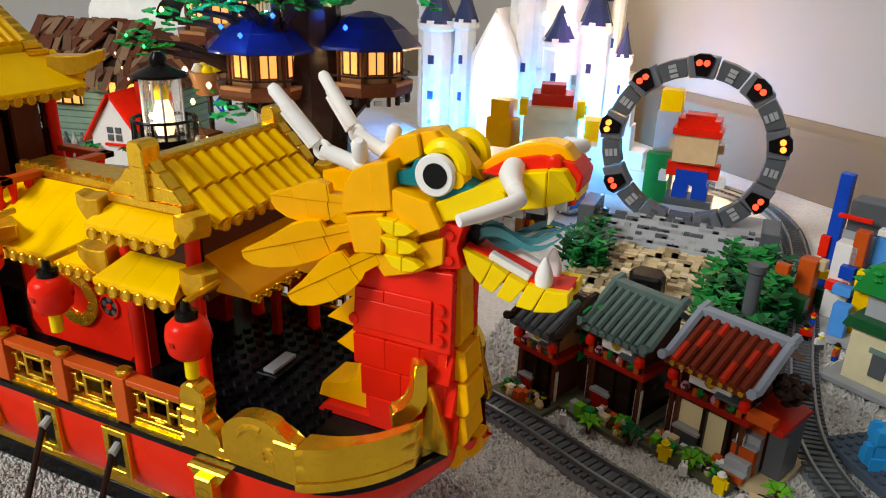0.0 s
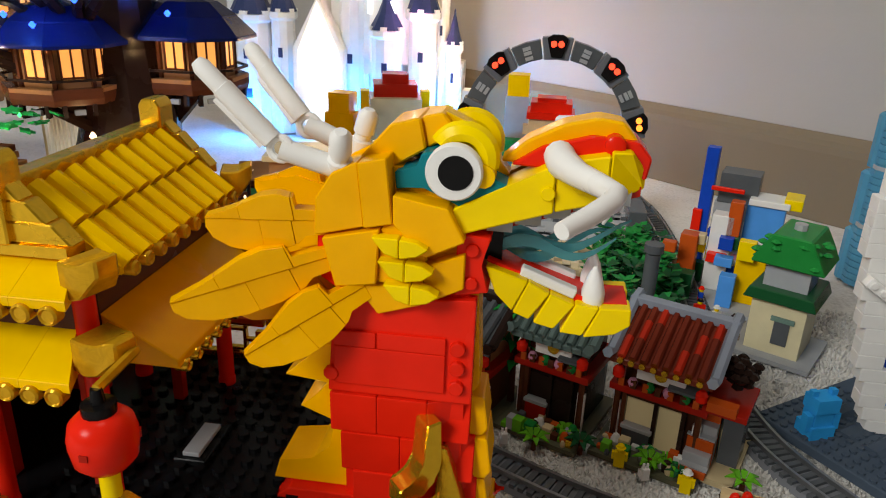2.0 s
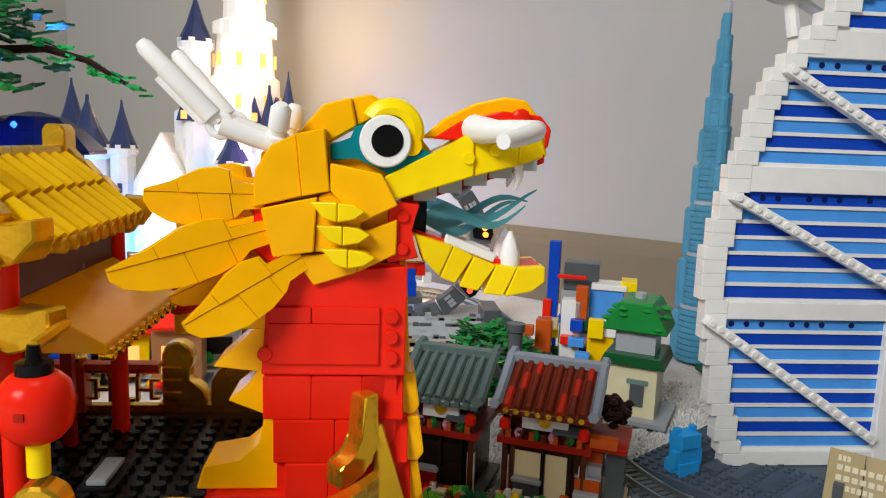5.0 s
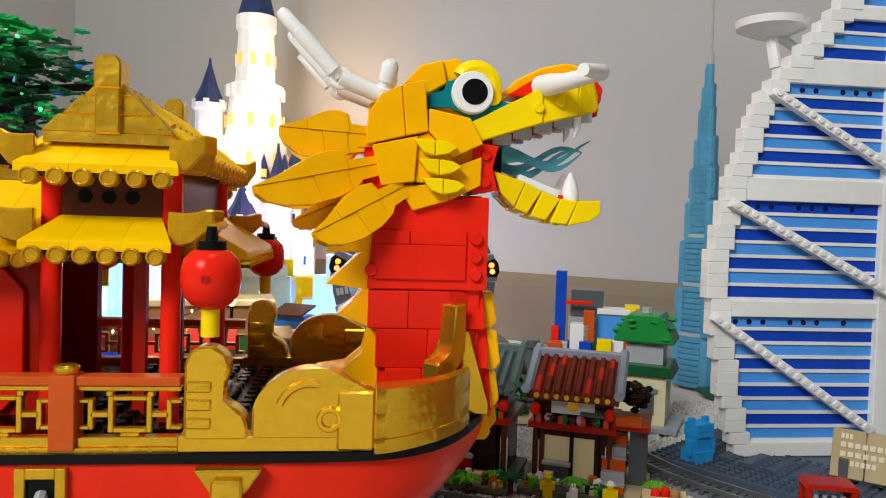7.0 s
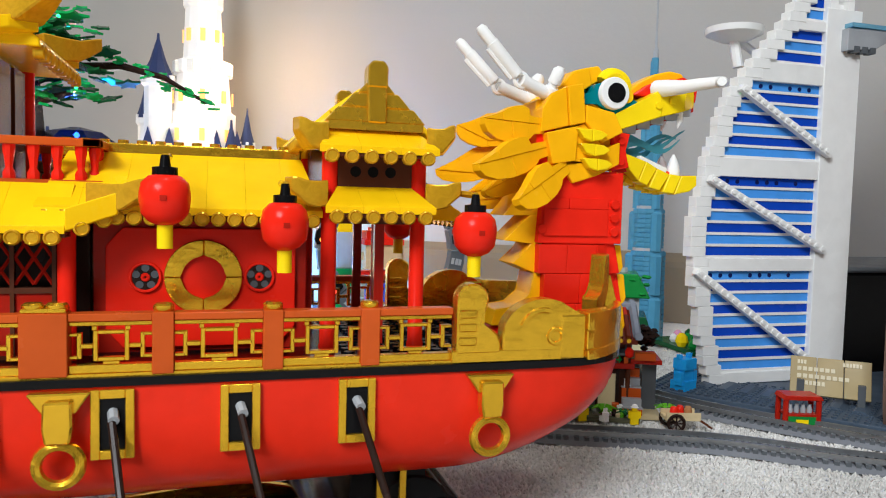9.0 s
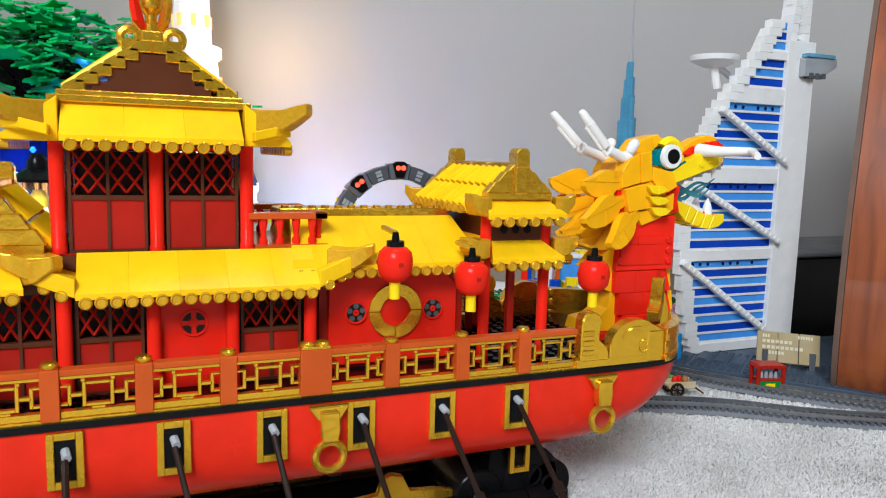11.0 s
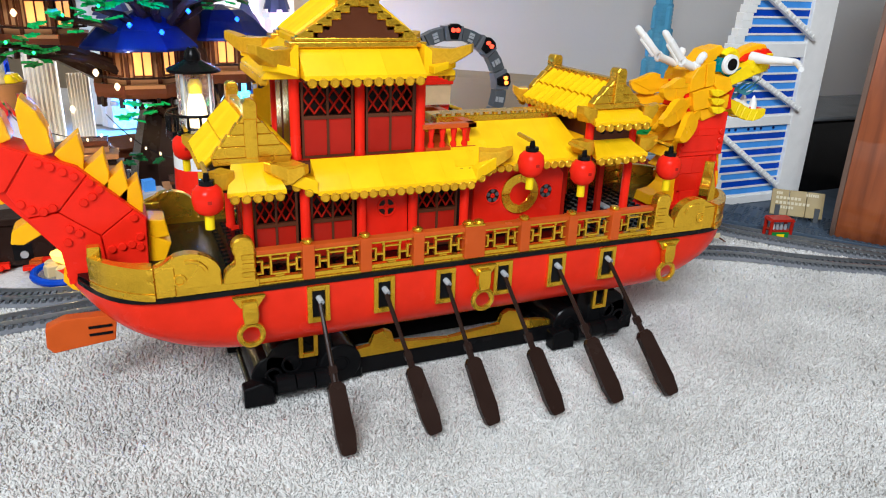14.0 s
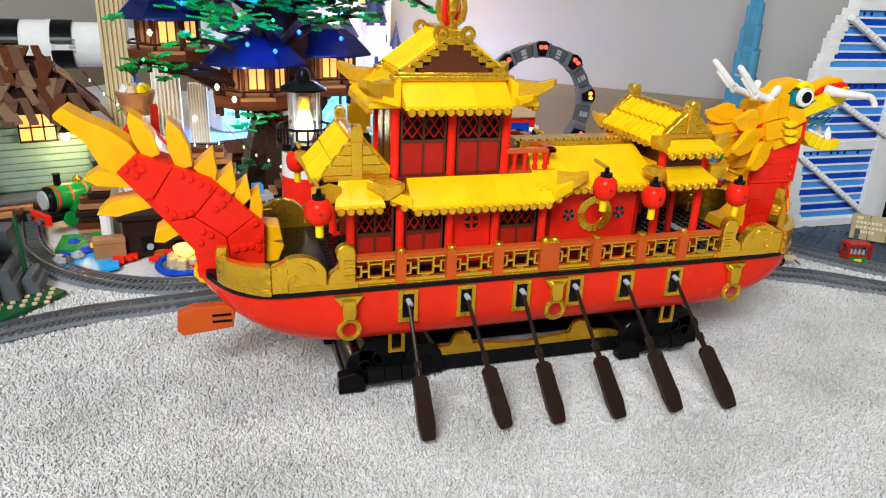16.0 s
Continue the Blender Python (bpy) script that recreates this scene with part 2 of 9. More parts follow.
# ---- the room ----
def room():
    def carpet_height(x, y):
        return 0.0006 * noise.noise((x * 60, y * 60, 0)) + 0.0014 * noise.noise((x * 9, y * 9, 7))
    nx, ny, x0, x1, y0, y1 = 260, 190, -1.1, 0.55, -0.05, 1.1
    verts = [(x0 + (x1 - x0) * i / nx, y0 + (y1 - y0) * j / ny) for j in range(ny + 1) for i in range(nx + 1)]
    verts = [(x, y, carpet_height(x, y) - 0.0044) for x, y in verts]
    faces = [(j * (nx + 1) + i, j * (nx + 1) + i + 1, (j + 1) * (nx + 1) + i + 1, (j + 1) * (nx + 1) + i) for j in range(ny) for i in range(nx)]
    n = len(verts)
    verts += [(-4.2, -3.4, -0.004), (2.9, -3.4, -0.004), (2.9, 3.0, -0.004), (-4.2, 3.0, -0.004)]
    c = (0, nx, len(verts) - 5, len(verts) - 5 - nx)
    for k in range(4):
        faces.append((n + k, n + (k + 1) % 4, c[(k + 1) % 4], c[k]))
    me = bpy.data.meshes.new("floor")
    me.from_pydata(verts, [], faces)
    me.polygons.foreach_set("use_smooth", [True] * len(me.polygons))
    me.materials.append(CARPET)
    tagged(new("floor", me), "light grey cut-pile carpet, slightly tufted", "carpet", kind="structure")

    # cut pile: short leaning tufts where the carpet lies open before the models
    rng = np.random.default_rng(7)
    def tufts(n, xa, xb, ya, yb, r, h):
        x, y = rng.uniform(xa, xb, n), rng.uniform(ya, yb, n)
        base = np.array([carpet_height(p, q) for p, q in zip(x, y)]) - 0.0045
        lean = rng.normal(0, 0.0019, (n, 2))
        lean += 0.0009 * np.array([(noise.noise((p * 42, q * 42, 3)), noise.noise((p * 42, q * 42, 11))) for p, q in zip(x, y)])
        top = base + h * rng.uniform(0.65, 1.25, n)
        rr = r * rng.uniform(0.7, 1.3, n)
        turn = rng.uniform(0, 6.28, n)
        v = np.zeros((n, 7, 3))
        for k in range(3):
            ang = turn + 2.094 * k
            v[:, k] = np.stack([x + rr * np.cos(ang), y + rr * np.sin(ang), base], 1)
            v[:, k + 3] = np.stack([x + lean[:, 0] * 0.7 + rr * 0.8 * np.cos(ang), y + lean[:, 1] * 0.7 + rr * 0.8 * np.sin(ang), base + (top - base) * 0.7], 1)
        v[:, 6] = np.stack([x + lean[:, 0], y + lean[:, 1], top], 1)
        f = np.array([(0, 1, 4), (0, 4, 3), (1, 2, 5), (1, 5, 4), (2, 0, 3), (2, 3, 5), (3, 4, 6), (4, 5, 6), (5, 3, 6)])
        return v.reshape(-1, 3), f
    vs, fs, off = [], [], 0
    for args in ((150000, -1.0, 0.3, -0.02, 0.3, 0.0012, 0.0034), (60000, -1.0, 0.3, 0.3, 0.5, 0.0014, 0.0034), (25000, -0.2, 0.4, 0.3, 0.72, 0.0016, 0.004)):
        v, f = tufts(*args)
        n = len(v) // 7
        vs.append(v)
        fs.append((f[None] + 7 * np.arange(n)[:, None, None] + off).reshape(-1, 3))
        off += len(v)
    v, f = np.concatenate(vs), np.concatenate(fs)
    me = bpy.data.meshes.new("carpet_pile")
    me.vertices.add(len(v))
    me.vertices.foreach_set("co", v.ravel())
    me.loops.add(f.size)
    me.loops.foreach_set("vertex_index", f.ravel())
    me.polygons.add(len(f))
    me.polygons.foreach_set("loop_start", np.arange(0, f.size, 3))
    me.update(calc_edges=True)
    me.materials.append(TUFT)
    tagged(new("carpet_pile", me), "short pale grey carpet tufts, trodden and uneven", "carpet pile", kind="stuff")

    # the long wall runs down towards the bow, the other meets it behind the castle
    u = Vector((1, -0.82, 0)).normalized()
    v = Vector((u.y, -u.x, 0))
    corner = Vector((-0.9, 1.988, 0))
    basis = Matrix((u, -v, (0, 0, 1))).transposed().to_4x4()
    basis.translation = corner
    def wall(name, a, b, lab, paint=WALL):
        d = (b - a).normalized()
        nrm = Vector((-d.y, d.x, 0))
        m = Matrix((d, nrm, (0, 0, 1))).transposed().to_4x4()
        m.translation = a
        length = (b - a).length
        tagged(part(name, box(B(), -0.1, length + 0.1, 0.0, 0.1, -0.01, 2.42, m), paint), lab, "wall", kind="structure")
        prof = [(-0.014, -0.004), (0.002, -0.004), (0.002, 0.108), (-0.004, 0.108), (-0.008, 0.1), (-0.0125, 0.094), (-0.014, 0.085)]
        tagged(part("baseboard", slab(B(), prof, 0.0, length, "x", m), SKIRT), "tan painted baseboard along the wall", "baseboard", kind="structure")
    east = corner + u * 3.7
    west = corner + v * 3.3
    wall("wall_north", corner, east, "plain pale grey painted wall")
    wall("wall_west", west, corner, "plain pale beige painted wall")
    far = west + u * 3.7
    wall("wall_south", far, west, "unseen closing wall, dark to cut bounced light", FARWALL)
    wall("wall_east", east, far, "unseen closing wall, dark to cut bounced light", FARWALL)
    pts = [corner, east, far, west]
    mid = sum(pts, Vector()) / 4
    bm = B()
    slab(bm, [((p - mid) * 1.1 + mid).to_2d() for p in pts], 2.4, 2.5, "z")
    tagged(part("ceiling", bm, CEIL), "unseen grey ceiling, dark to cut bounced light", "ceiling", kind="structure")


room()

# ---- the dragon boat ----
YC, DECK, XM = 0.279, 0.105, -0.375
HALF = 0.074


def half_width(x):
    d = abs(x - XM)
    if d < 0.155:
        return HALF
    if d > 0.28:
        return 0.001
    s = (d - 0.155) / 0.125
    return max(0.001, HALF * (1 - s ** 7) ** 1.8)


def keel_height(x):
    d = abs(x - XM)
    return 0.043 + (0.062 * ((d - 0.16) / 0.12) ** 2.2 if d > 0.16 else 0)


boat = thing("dragon_boat", (XM, YC, 0.05), "red and gold toy-brick dragon boat with yellow roofs", "model boat")


def hull():
    xs = [XM + 0.2805 * math.sin(math.pi / 2 * k / 36) for k in range(-36, 37)]
    nu = 14
    bm = B()
    rows = []
    for x in xs:
        w, kz = half_width(x), keel_height(x)
        end = max(0.0, (abs(x - XM) - 0.17) / 0.11)
        row = []
        for j in range(-nu, nu + 1):
            u = 1 - abs(j) / nu
            g = (1 - u ** 4) ** 0.5
            g = g * (1 - 0.2 * end * u)
            if end > 0:
                g *= 1 - 0.03 * min(1, end * 2) * ((u * 7) % 1.0)
            row.append(bm.verts.new((x, YC + (1 if j > 0 else -1) * w * g, DECK - (DECK - kz) * u)))
        rows.append(row)
    for r0, r1 in zip(rows, rows[1:]):
        for j in range(2 * nu):
            bm.faces.new((r0[j], r1[j], r1[j + 1], r0[j + 1]))
    part("hull", bm, HULL, boat, "glossy red moulded hull", smooth=True)

    def outline(grow, z0, z1, bm):
        ends = [x for x in xs if abs(x - XM) < 0.27]
        pts = [(x, YC - half_width(x) - grow) for x in ends] + [(x, YC + half_width(x) + grow) for x in reversed(ends)]
        return slab(bm, pts, z0, z1, "z")
    part("gunwale", outline(0.0012, 0.1035, 0.1068, B()), BLACK, boat, "thin black plate line above the hull")
    deck = part("deck", outline(-0.004, 0.1068, 0.1085, B()), BLACK, boat, "black studded deck plate")
    for rng in (range(-22, -11), range(14, 26)):
        bm = B()
        for i in rng:
            x = XM + 0.008 * i + 0.004
            for j in range(-8, 9):
                if abs(j * 0.008) < half_width(x) - 0.012:
                    lathe(bm, (x, YC + 0.008 * j, 0.1085), [(0.0024, 0), (0.0024, 0.0017)], 8)
        tagged(part("deck_studs", bm, BLACK, deck, smooth=True), kind="stuff")
    # stem scales down the bow and the stern post
    for sgn, n in ((1, 4), (-1, 3)):
        for i in range(n):
            z = 0.1 - 0.0095 * i
            d = 0.16 + 0.12 * ((z - 0.043) / 0.062) ** (1 / 2.2)
            bm = B()
            slab(bm, [(-0.012, -0.012), (0.0, -0.008), (0.005, -0.001), (0.004, 0.005), (-0.012, 0.005)], -0.006, 0.006)
            for v in bm.verts:
                v.co = Vector((XM + sgn * (d - 0.003 + v.co.x), YC + v.co.y, z + v.co.z))
            part("stem_scale", bm, ORA, boat, bev=0.0005)
    # rudder
    bm = B()
    slab(bm, [(-0.668, 0.056), (-0.664, 0.051), (-0.625, 0.055), (-0.622, 0.074), (-0.655, 0.075), (-0.667, 0.07)], YC - 0.016, YC - 0.006)
    rud = part("rudder", bm, DORA, boat, "dark orange rudder", bev=0.0006)
    for z in (0.0605, 0.066):
        part("slot", box(B(), -0.641, -0.626, YC - 0.0168, YC - 0.0159, z, z + 0.0018), BLACK, rud)


def lattice_mesh(w):
    """One gilded lattice panel, w long, standing on its lower edge."""
    bm = B()
    h, t, d = 0.02, 0.0017, 0.0032
    def bar(x0, x1, z0, z1, dd=d):
        box(bm, x0, x1, -dd / 2, dd / 2, z0, z1)
    bar(0, w, 0, 0.0032, 0.0046)
    bar(0, w, h - t, h, 0.004)
    c, q = w / 2, w * 0.16
    bar(c - q - t, c - q, 0.0045, 0.0165)
    bar(c + q, c + q + t, 0.0045, 0.0165)
    bar(c - q, c + q, 0.015, 0.0165)
    bar(c - q, c + q, 0.0045, 0.006)
    bar(c - 0.003, c + 0.003, 0.0032, 0.0045)
    for s in (-1, 1):
        x = c + s * w * 0.38
        bar(min(c + s * (q + t), x), max(c + s * (q + t), x), 0.0095, 0.0112)
        bar(x - t / 2, x + t / 2, 0.0055, 0.0155)
        e = 0 if s < 0 else w
        bar(min(x, e), max(x, e), 0.0142, 0.0155)
        bar(min(x, e), max(x, e), 0.0055, 0.0068)
        bar(c + s * w * 0.2 - 0.001, c + s * w * 0.2 + 0.001, 0.0165, 0.0183)
    return mesh_from(bm, "lattice_panel", GOLD, 0.00025)


def railing():
    posts = [-0.5, -0.46, -0.421, -0.377, -0.335, -0.293, -0.253]
    ends = [-0.534] + posts + [-0.2165]
    widths = {-0.377: 0.0165}
    cache = {}
    cap = mesh_from(lathe(B(), (0, 0, 0), [(0.0036, 0), (0.004, 0.0006), (0.004, 0.0022), (0.003, 0.003)], 12), "post_cap", GOLD, smooth=True)
    for side in (-1, 1):
        y = YC + side * (HALF - 0.004)
        rail = part("railing", box(B(), -0.536, -0.2165, y - 0.0035, y + 0.0035, 0.1068, 0.1082), GOLD, boat, "dark orange railing with gilded lattice panels")
        for a, b in zip(ends, ends[1:]):
            wa = widths.get(a, 0.008) / 2 if a in posts else 0
            wb = widths.get(b, 0.008) / 2 if b in posts else 0
            x0, x1 = a + wa, b - wb
            key = round(x1 - x0, 4)
            if key not in cache:
                cache[key] = lattice_mesh(key)
            piece("lattice_panel", cache[key], Matrix.Translation((x0, y, 0.1082)), rail, "gilded lattice panel")
            part("handrail", box(B(), x0, x1, y - 0.0036, y + 0.0036, 0.1284, 0.1314), DORA, rail, bev=0.0003)
        for x in posts:
            w = widths.get(x, 0.008)
            part("post", box(B(), x - w / 2, x + w / 2, y - 0.0044, y + 0.0044, 0.1075, 0.1318), DORA, rail, bev=0.0003)
            if w > 0.01:
                part("post_cap", box(B(), x - 0.0078, x + 0.0078, y - 0.0042, y + 0.0042, 0.1318, 0.1335), GOLD, rail, bev=0.0004)
                for dx in (-0.004, 0.004):
                    piece("post_cap", cap, Matrix.Translation((x + dx, y, 0.1325)), rail)
            else:
                piece("post_cap", cap, Matrix.Translation((x, y, 0.1318)), rail)


def end_panels():
    """The gilded scrolls that run from the railing round the bow, and round the stern."""
    for sgn in (1, -1):
        lab = "pearl gold scrollwork round the " + ("bow" if sgn > 0 else "stern")
        scroll = part("scrollwork", slab(B(), [(XM + sgn * 0.163, YC - 0.06), (XM + sgn * 0.17, YC - 0.06), (XM + sgn * 0.17, YC + 0.06), (XM + sgn * 0.163, YC + 0.06)], 0.1066, 0.1084, "z"), GOLD, boat, lab)
        X = lambda d: XM + sgn * d
        for side in (-1, 1):
            y0, y1 = YC + side * (HALF + 0.001), YC + side * (HALF - 0.007)
            yy = (min(y0, y1), max(y0, y1))
            # base strip and end post with its curled head
            part("scroll_base", box(B(), min(X(0.158), X(0.215)), max(X(0.158), X(0.215)), yy[0], yy[1], 0.107, 0.1125), GOLD, scroll, bev=0.0005)
            pts = [(X(0.16), 0.111), (X(0.16), 0.136)] + [(X(d), z - 0.0025) for d, z in ((0.1615, 0.1425), (0.165, 0.1445), (0.169, 0.1445), (0.173, 0.142), (0.1745, 0.138), (0.1735, 0.133), (0.1715, 0.130), (0.1715, 0.126), (0.176, 0.1245), (0.179, 0.122), (0.1805, 0.118), (0.1805, 0.1135))]
            part("curled_post", slab(B(), pts, yy[0] - 0.0004, yy[1] + 0.0004), GOLD, scroll, bev=0.0009)
            for dz in (0.115, 0.121, 0.127):
                part("rib", box(B(), min(X(0.1608), X(0.1688)), max(X(0.1608), X(0.1688)), yy[0] - 0.0014, yy[1] + 0.0014, dz, dz + 0.0036), GOLD, scroll, bev=0.0005)
            # half-disc scroll
            cx = 0.2015
            pts = [(X(0.1815), 0.111)] + [(X(cx - 0.02 * math.cos(a)), 0.1185 + 0.0165 * math.sin(a)) for a in (radians(5 + 8.2 * i) for i in range(15))] + [(X(0.2165), 0.1285), (X(0.222), 0.1275), (X(0.222), 0.111)]
            part("half_disc", slab(B(), pts, yy[0], yy[1]), GOLD, scroll, bev=0.0009)
            bm = B()
            hoop(bm, (X(cx - 0.001), yy[0] if side < 0 else yy[1], 0.1195), 0.0105, 0.0014, "y", 12, 6, radians(20) if sgn < 0 else radians(75), radians(105) if sgn < 0 else radians(160))
            hoop(bm, (X(cx + 0.0055), yy[0] if side < 0 else yy[1], 0.118), 0.0034, 0.0011, "y", 14, 6)
            part("spiral_relief", bm, GOLD, scroll, smooth=True)
            # three moulded blocks, then a curved rail to the stem
            part("block", box(B(), min(X(0.2095), X(0.222)), max(X(0.2095), X(0.222)), yy[0] - 0.0008, yy[1], 0.1075, 0.1275), GOLD, scroll, bev=0.0008)
            for tier, (z0, z1, g) in enumerate(((0.107, 0.1115, 0.0016), (0.1115, 0.1205, 0.0006), (0.1205, 0.1285, 0.0012))):
                ds = [0.222 + 0.0375 * i / 10 for i in range(11)]
                o = [(X(d), YC + side * (half_width(X(d)) + g + 0.0045 * max(0.0, 1 - (d - 0.222) / 0.02))) for d in ds]
                i_ = [(X(d), YC + side * max(0.002, half_width(X(d)) - 0.007)) for d in ds]
                part("curved_rail", slab(B(), o + i_[::-1], z0, z1, "z"), GOLD, scroll, bev=0.0005, smooth=True)
            # upswept horn at the end of the rail
            xe, ye = X(0.2585), YC + side * (half_width(X(0.2585)) - 0.002)
            if sgn > 0:
                along = Vector((sgn * 0.78, -side * 0.62, 0)).normalized()
                m = Matrix((along, Vector((-along.y, along.x, 0)), (0, 0, 1))).transposed().to_4x4()
                m.translation = (X(0.2505), YC + side * 0.0305, 0)
                horn = arc(-0.008, 0.1385, 0.009, -90, -8, 8) + [(0.0018, 0.152), (0.0075, 0.1525), (0.0075, 0.139)] + arc(-0.0065, 0.1365, 0.014, -5, -75, 7) + [(-0.008, 0.122)]
                part("upswept_end", slab(B(), horn, -0.0042, 0.0042, "y", m), GOLD, scroll, bev=0.0006)
                wedge = [(X(0.2565), 0.1075), (X(0.2695), 0.1075), (X(0.269), 0.112), (X(0.2605), 0.141), (X(0.258), 0.141)]
                ya, yb = YC + side * 0.0285, YC + side * 0.0225
                part("wedge", slab(B(), wedge, min(ya, yb), max(ya, yb)), GOLD, scroll, bev=0.0005)
            else:
                part("end_block", box(B(), min(xe, X(0.2505)), max(xe, X(0.2505)), ye - 0.004, ye + 0.004, 0.122, 0.1345), GOLD, scroll, bev=0.0008)


def hull_fittings():
    # oar ports
    for i in range(6):
        x = -0.4945 + 0.0472 * i
        port = part("oar_port", box(B(), x - 0.0045, x + 0.0045, 0.2042, 0.206, 0.079, 0.099), BLACK, boat, "gilded frame round a black oar port")
        bm = B()
        for b in ((x - 0.0078, x - 0.0045, 0.0755, 0.1025), (x + 0.0045, x + 0.0078, 0.0755, 0.1025), (x - 0.0045, x + 0.0045, 0.099, 0.1025), (x - 0.0045, x + 0.0045, 0.0755, 0.079)):
            box(bm, b[0], b[1], 0.2026, 0.2065, b[2], b[3])
        part("port_frame", bm, GOLD, port, bev=0.0003)
        part("pin", tube(B(), [(x, 0.2045, 0.0935), (x + 0.001, 0.199, 0.0915)], 0.0021, 8), LGREY, port, smooth=True)
    # ring clasps
    for x in (-0.541, -0.371, -0.2):
        clasp = part("ring_clasp", slab(B(), [(x - 0.011, 0.1025), (x - 0.0055, 0.0945), (x + 0.0055, 0.0945), (x + 0.011, 0.1025)], 0.1995, 0.205), GOLD, boat, "gold clasp with a hanging ring", bev=0.0006)
        part("strap", slab(B(), [(x - 0.0048, 0.1), (x - 0.0052, 0.09), (x - 0.0042, 0.084), (x + 0.0042, 0.084), (x + 0.0052, 0.09), (x + 0.0048, 0.1)], 0.1965, 0.2035), GOLD, clasp, bev=0.0008)
        part("ring", hoop(B(), (x, 0.2, 0.0755), 0.0076, 0.0021, "y", 22, 8), GOLD, clasp, smooth=True)
    # the oars: round shaft, square collar, tapered blade
    tips = [(-0.491, 0.147), (-0.428, 0.149), (-0.385, 0.145), (-0.334, 0.14), (-0.283, 0.138), (-0.236, 0.132)]
    for i, (tx, ty) in enumerate(tips):
        a = Vector((-0.4945 + 0.0472 * i, 0.2005, 0.0915))
        b = Vector((tx, ty, 0.0035))
        d = (b - a).normalized()
        side = d.cross(Vector((0, 1, 0))).normalized()
        up = side.cross(d).normalized()
        m = Matrix((side, up, d)).transposed().to_4x4()
        m.translation = a
        L = (b - a).length
        oar = part("oar", tube(B(), [m @ Vector((0, 0, 0)), m @ Vector((0, 0, L * 0.56))], 0.0016, 8), DBROWN, boat, "dark brown oar hanging to the carpet", smooth=True)
        bm = B()
        for s in (-1, 1):
            tube(bm, [m @ Vector((s * 0.0013, 0, L * 0.42)), m @ Vector((s * 0.0013, 0, L * 0.56))], 0.0012, 6)
        cbox(bm, (0, 0, L * 0.45), (0.0052, 0.0042, L * 0.05), m)
        part("collar", bm, DBROWN, oar)
        blade = [(-0.0032, L * 0.53), (-0.0058, L * 0.56), (-0.0066, L * 0.88), (-0.0052, L * 0.985), (-0.004, L), (0.004, L), (0.0052, L * 0.985), (0.0066, L * 0.88), (0.0058, L * 0.56), (0.0032, L * 0.53)]
        bm = slab(B(), blade, -0.0034, 0.0034, "y", m)
        part("blade", bm, DBROWN, oar, bev=0.0005)


# the parts of the superstructure
def window_panel(parent, x0, x1, z0, z1, y):
    """A dark red door leaf pair: cross-lattice above, plain panels below."""
    t, w = 0.0016, x1 - x0
    zm = z0 + (z1 - z0) * 0.52
    leaf = part("window_door", box(B(), x0, x1, y + 0.0012, y + 0.003, z0, zm), DRED, parent, "dark red door with a crossed window lattice")
    bm = B()
    for b in ((x0, x0 + t, z0, z1), (x1 - t, x1, z0, z1), (x0 + w / 2 - t / 2, x0 + w / 2 + t / 2, z0, z1)):
        box(bm, b[0], b[1], y, y + 0.0034, b[2], b[3])
    for z in (z1 - t, zm - 0.0012, z0):
        box(bm, x0, x1, y + 0.0002, y + 0.0036, z, z + t + (0.0008 if z != z0 else 0))
    part("door_frame", bm, BROWN, leaf)
    bm = B()
    for k in (0, 1):
        a, b = x0 + t + k * (w / 2 - t / 2), x0 + w / 2 - t / 2 + k * (w / 2 - t / 2)
        za, zb = zm + 0.0024, z1 - t
        for q in (-0.5, 0.0, 0.5):
            for s in (1, -1):
                p0 = Vector((a if s > 0 else b, 0, za + (zb - za) * max(0, q)))
                p1 = Vector((a + (b - a) * (1 - max(0, q)) if s > 0 else b - (b - a) * (1 - max(0, q)), 0, zb))
                if q < 0:
                    p0 = Vector(((a + (b - a) * -q) if s > 0 else (b + (a - b) * -q), 0, za))
                    p1 = Vector((b if s > 0 else a, 0, zb - (zb - za) * -q))
                o = Vector((0, y + 0.0018, 0))
                tube(bm, [p0 + o, p1 + o], 0.0007, 4)
    part("lattice", bm, DRED, leaf)
    return leaf


def pillar(parent, x, y, z0, z1, r=0.0039):
    bm = lathe(B(), (x, y, 0), [(r, z0), (r, z0 + 0.003), (r * 0.9, z0 + 0.0036), (r * 0.9, z1)], 14)
    part("pillar", bm, RED, parent, smooth=True)


def tile_row(parent, a, b, n, material=None, r=0.0031, out=(0, -1, 0)):
    """Round tile ends along an eave from a to b, facing out."""
    a, b, o = Vector(a), Vector(b), Vector(out).normalized()
    me = mesh_from(lathe(B(), (0, 0, 0), [(r, 0), (r, 0.0036), (r * 0.8, 0.0042), (r * 0.62, 0.0036)], 12), "tile_end", material or TGOLD, smooth=True)
    q = Vector((0, 0, 1)).rotation_difference(o).to_matrix().to_4x4()
    for i in range(n):
        p = a.lerp(b, (i + 0.5) / n)
        piece("tile_end", me, Matrix.Translation(p) @ q, parent)


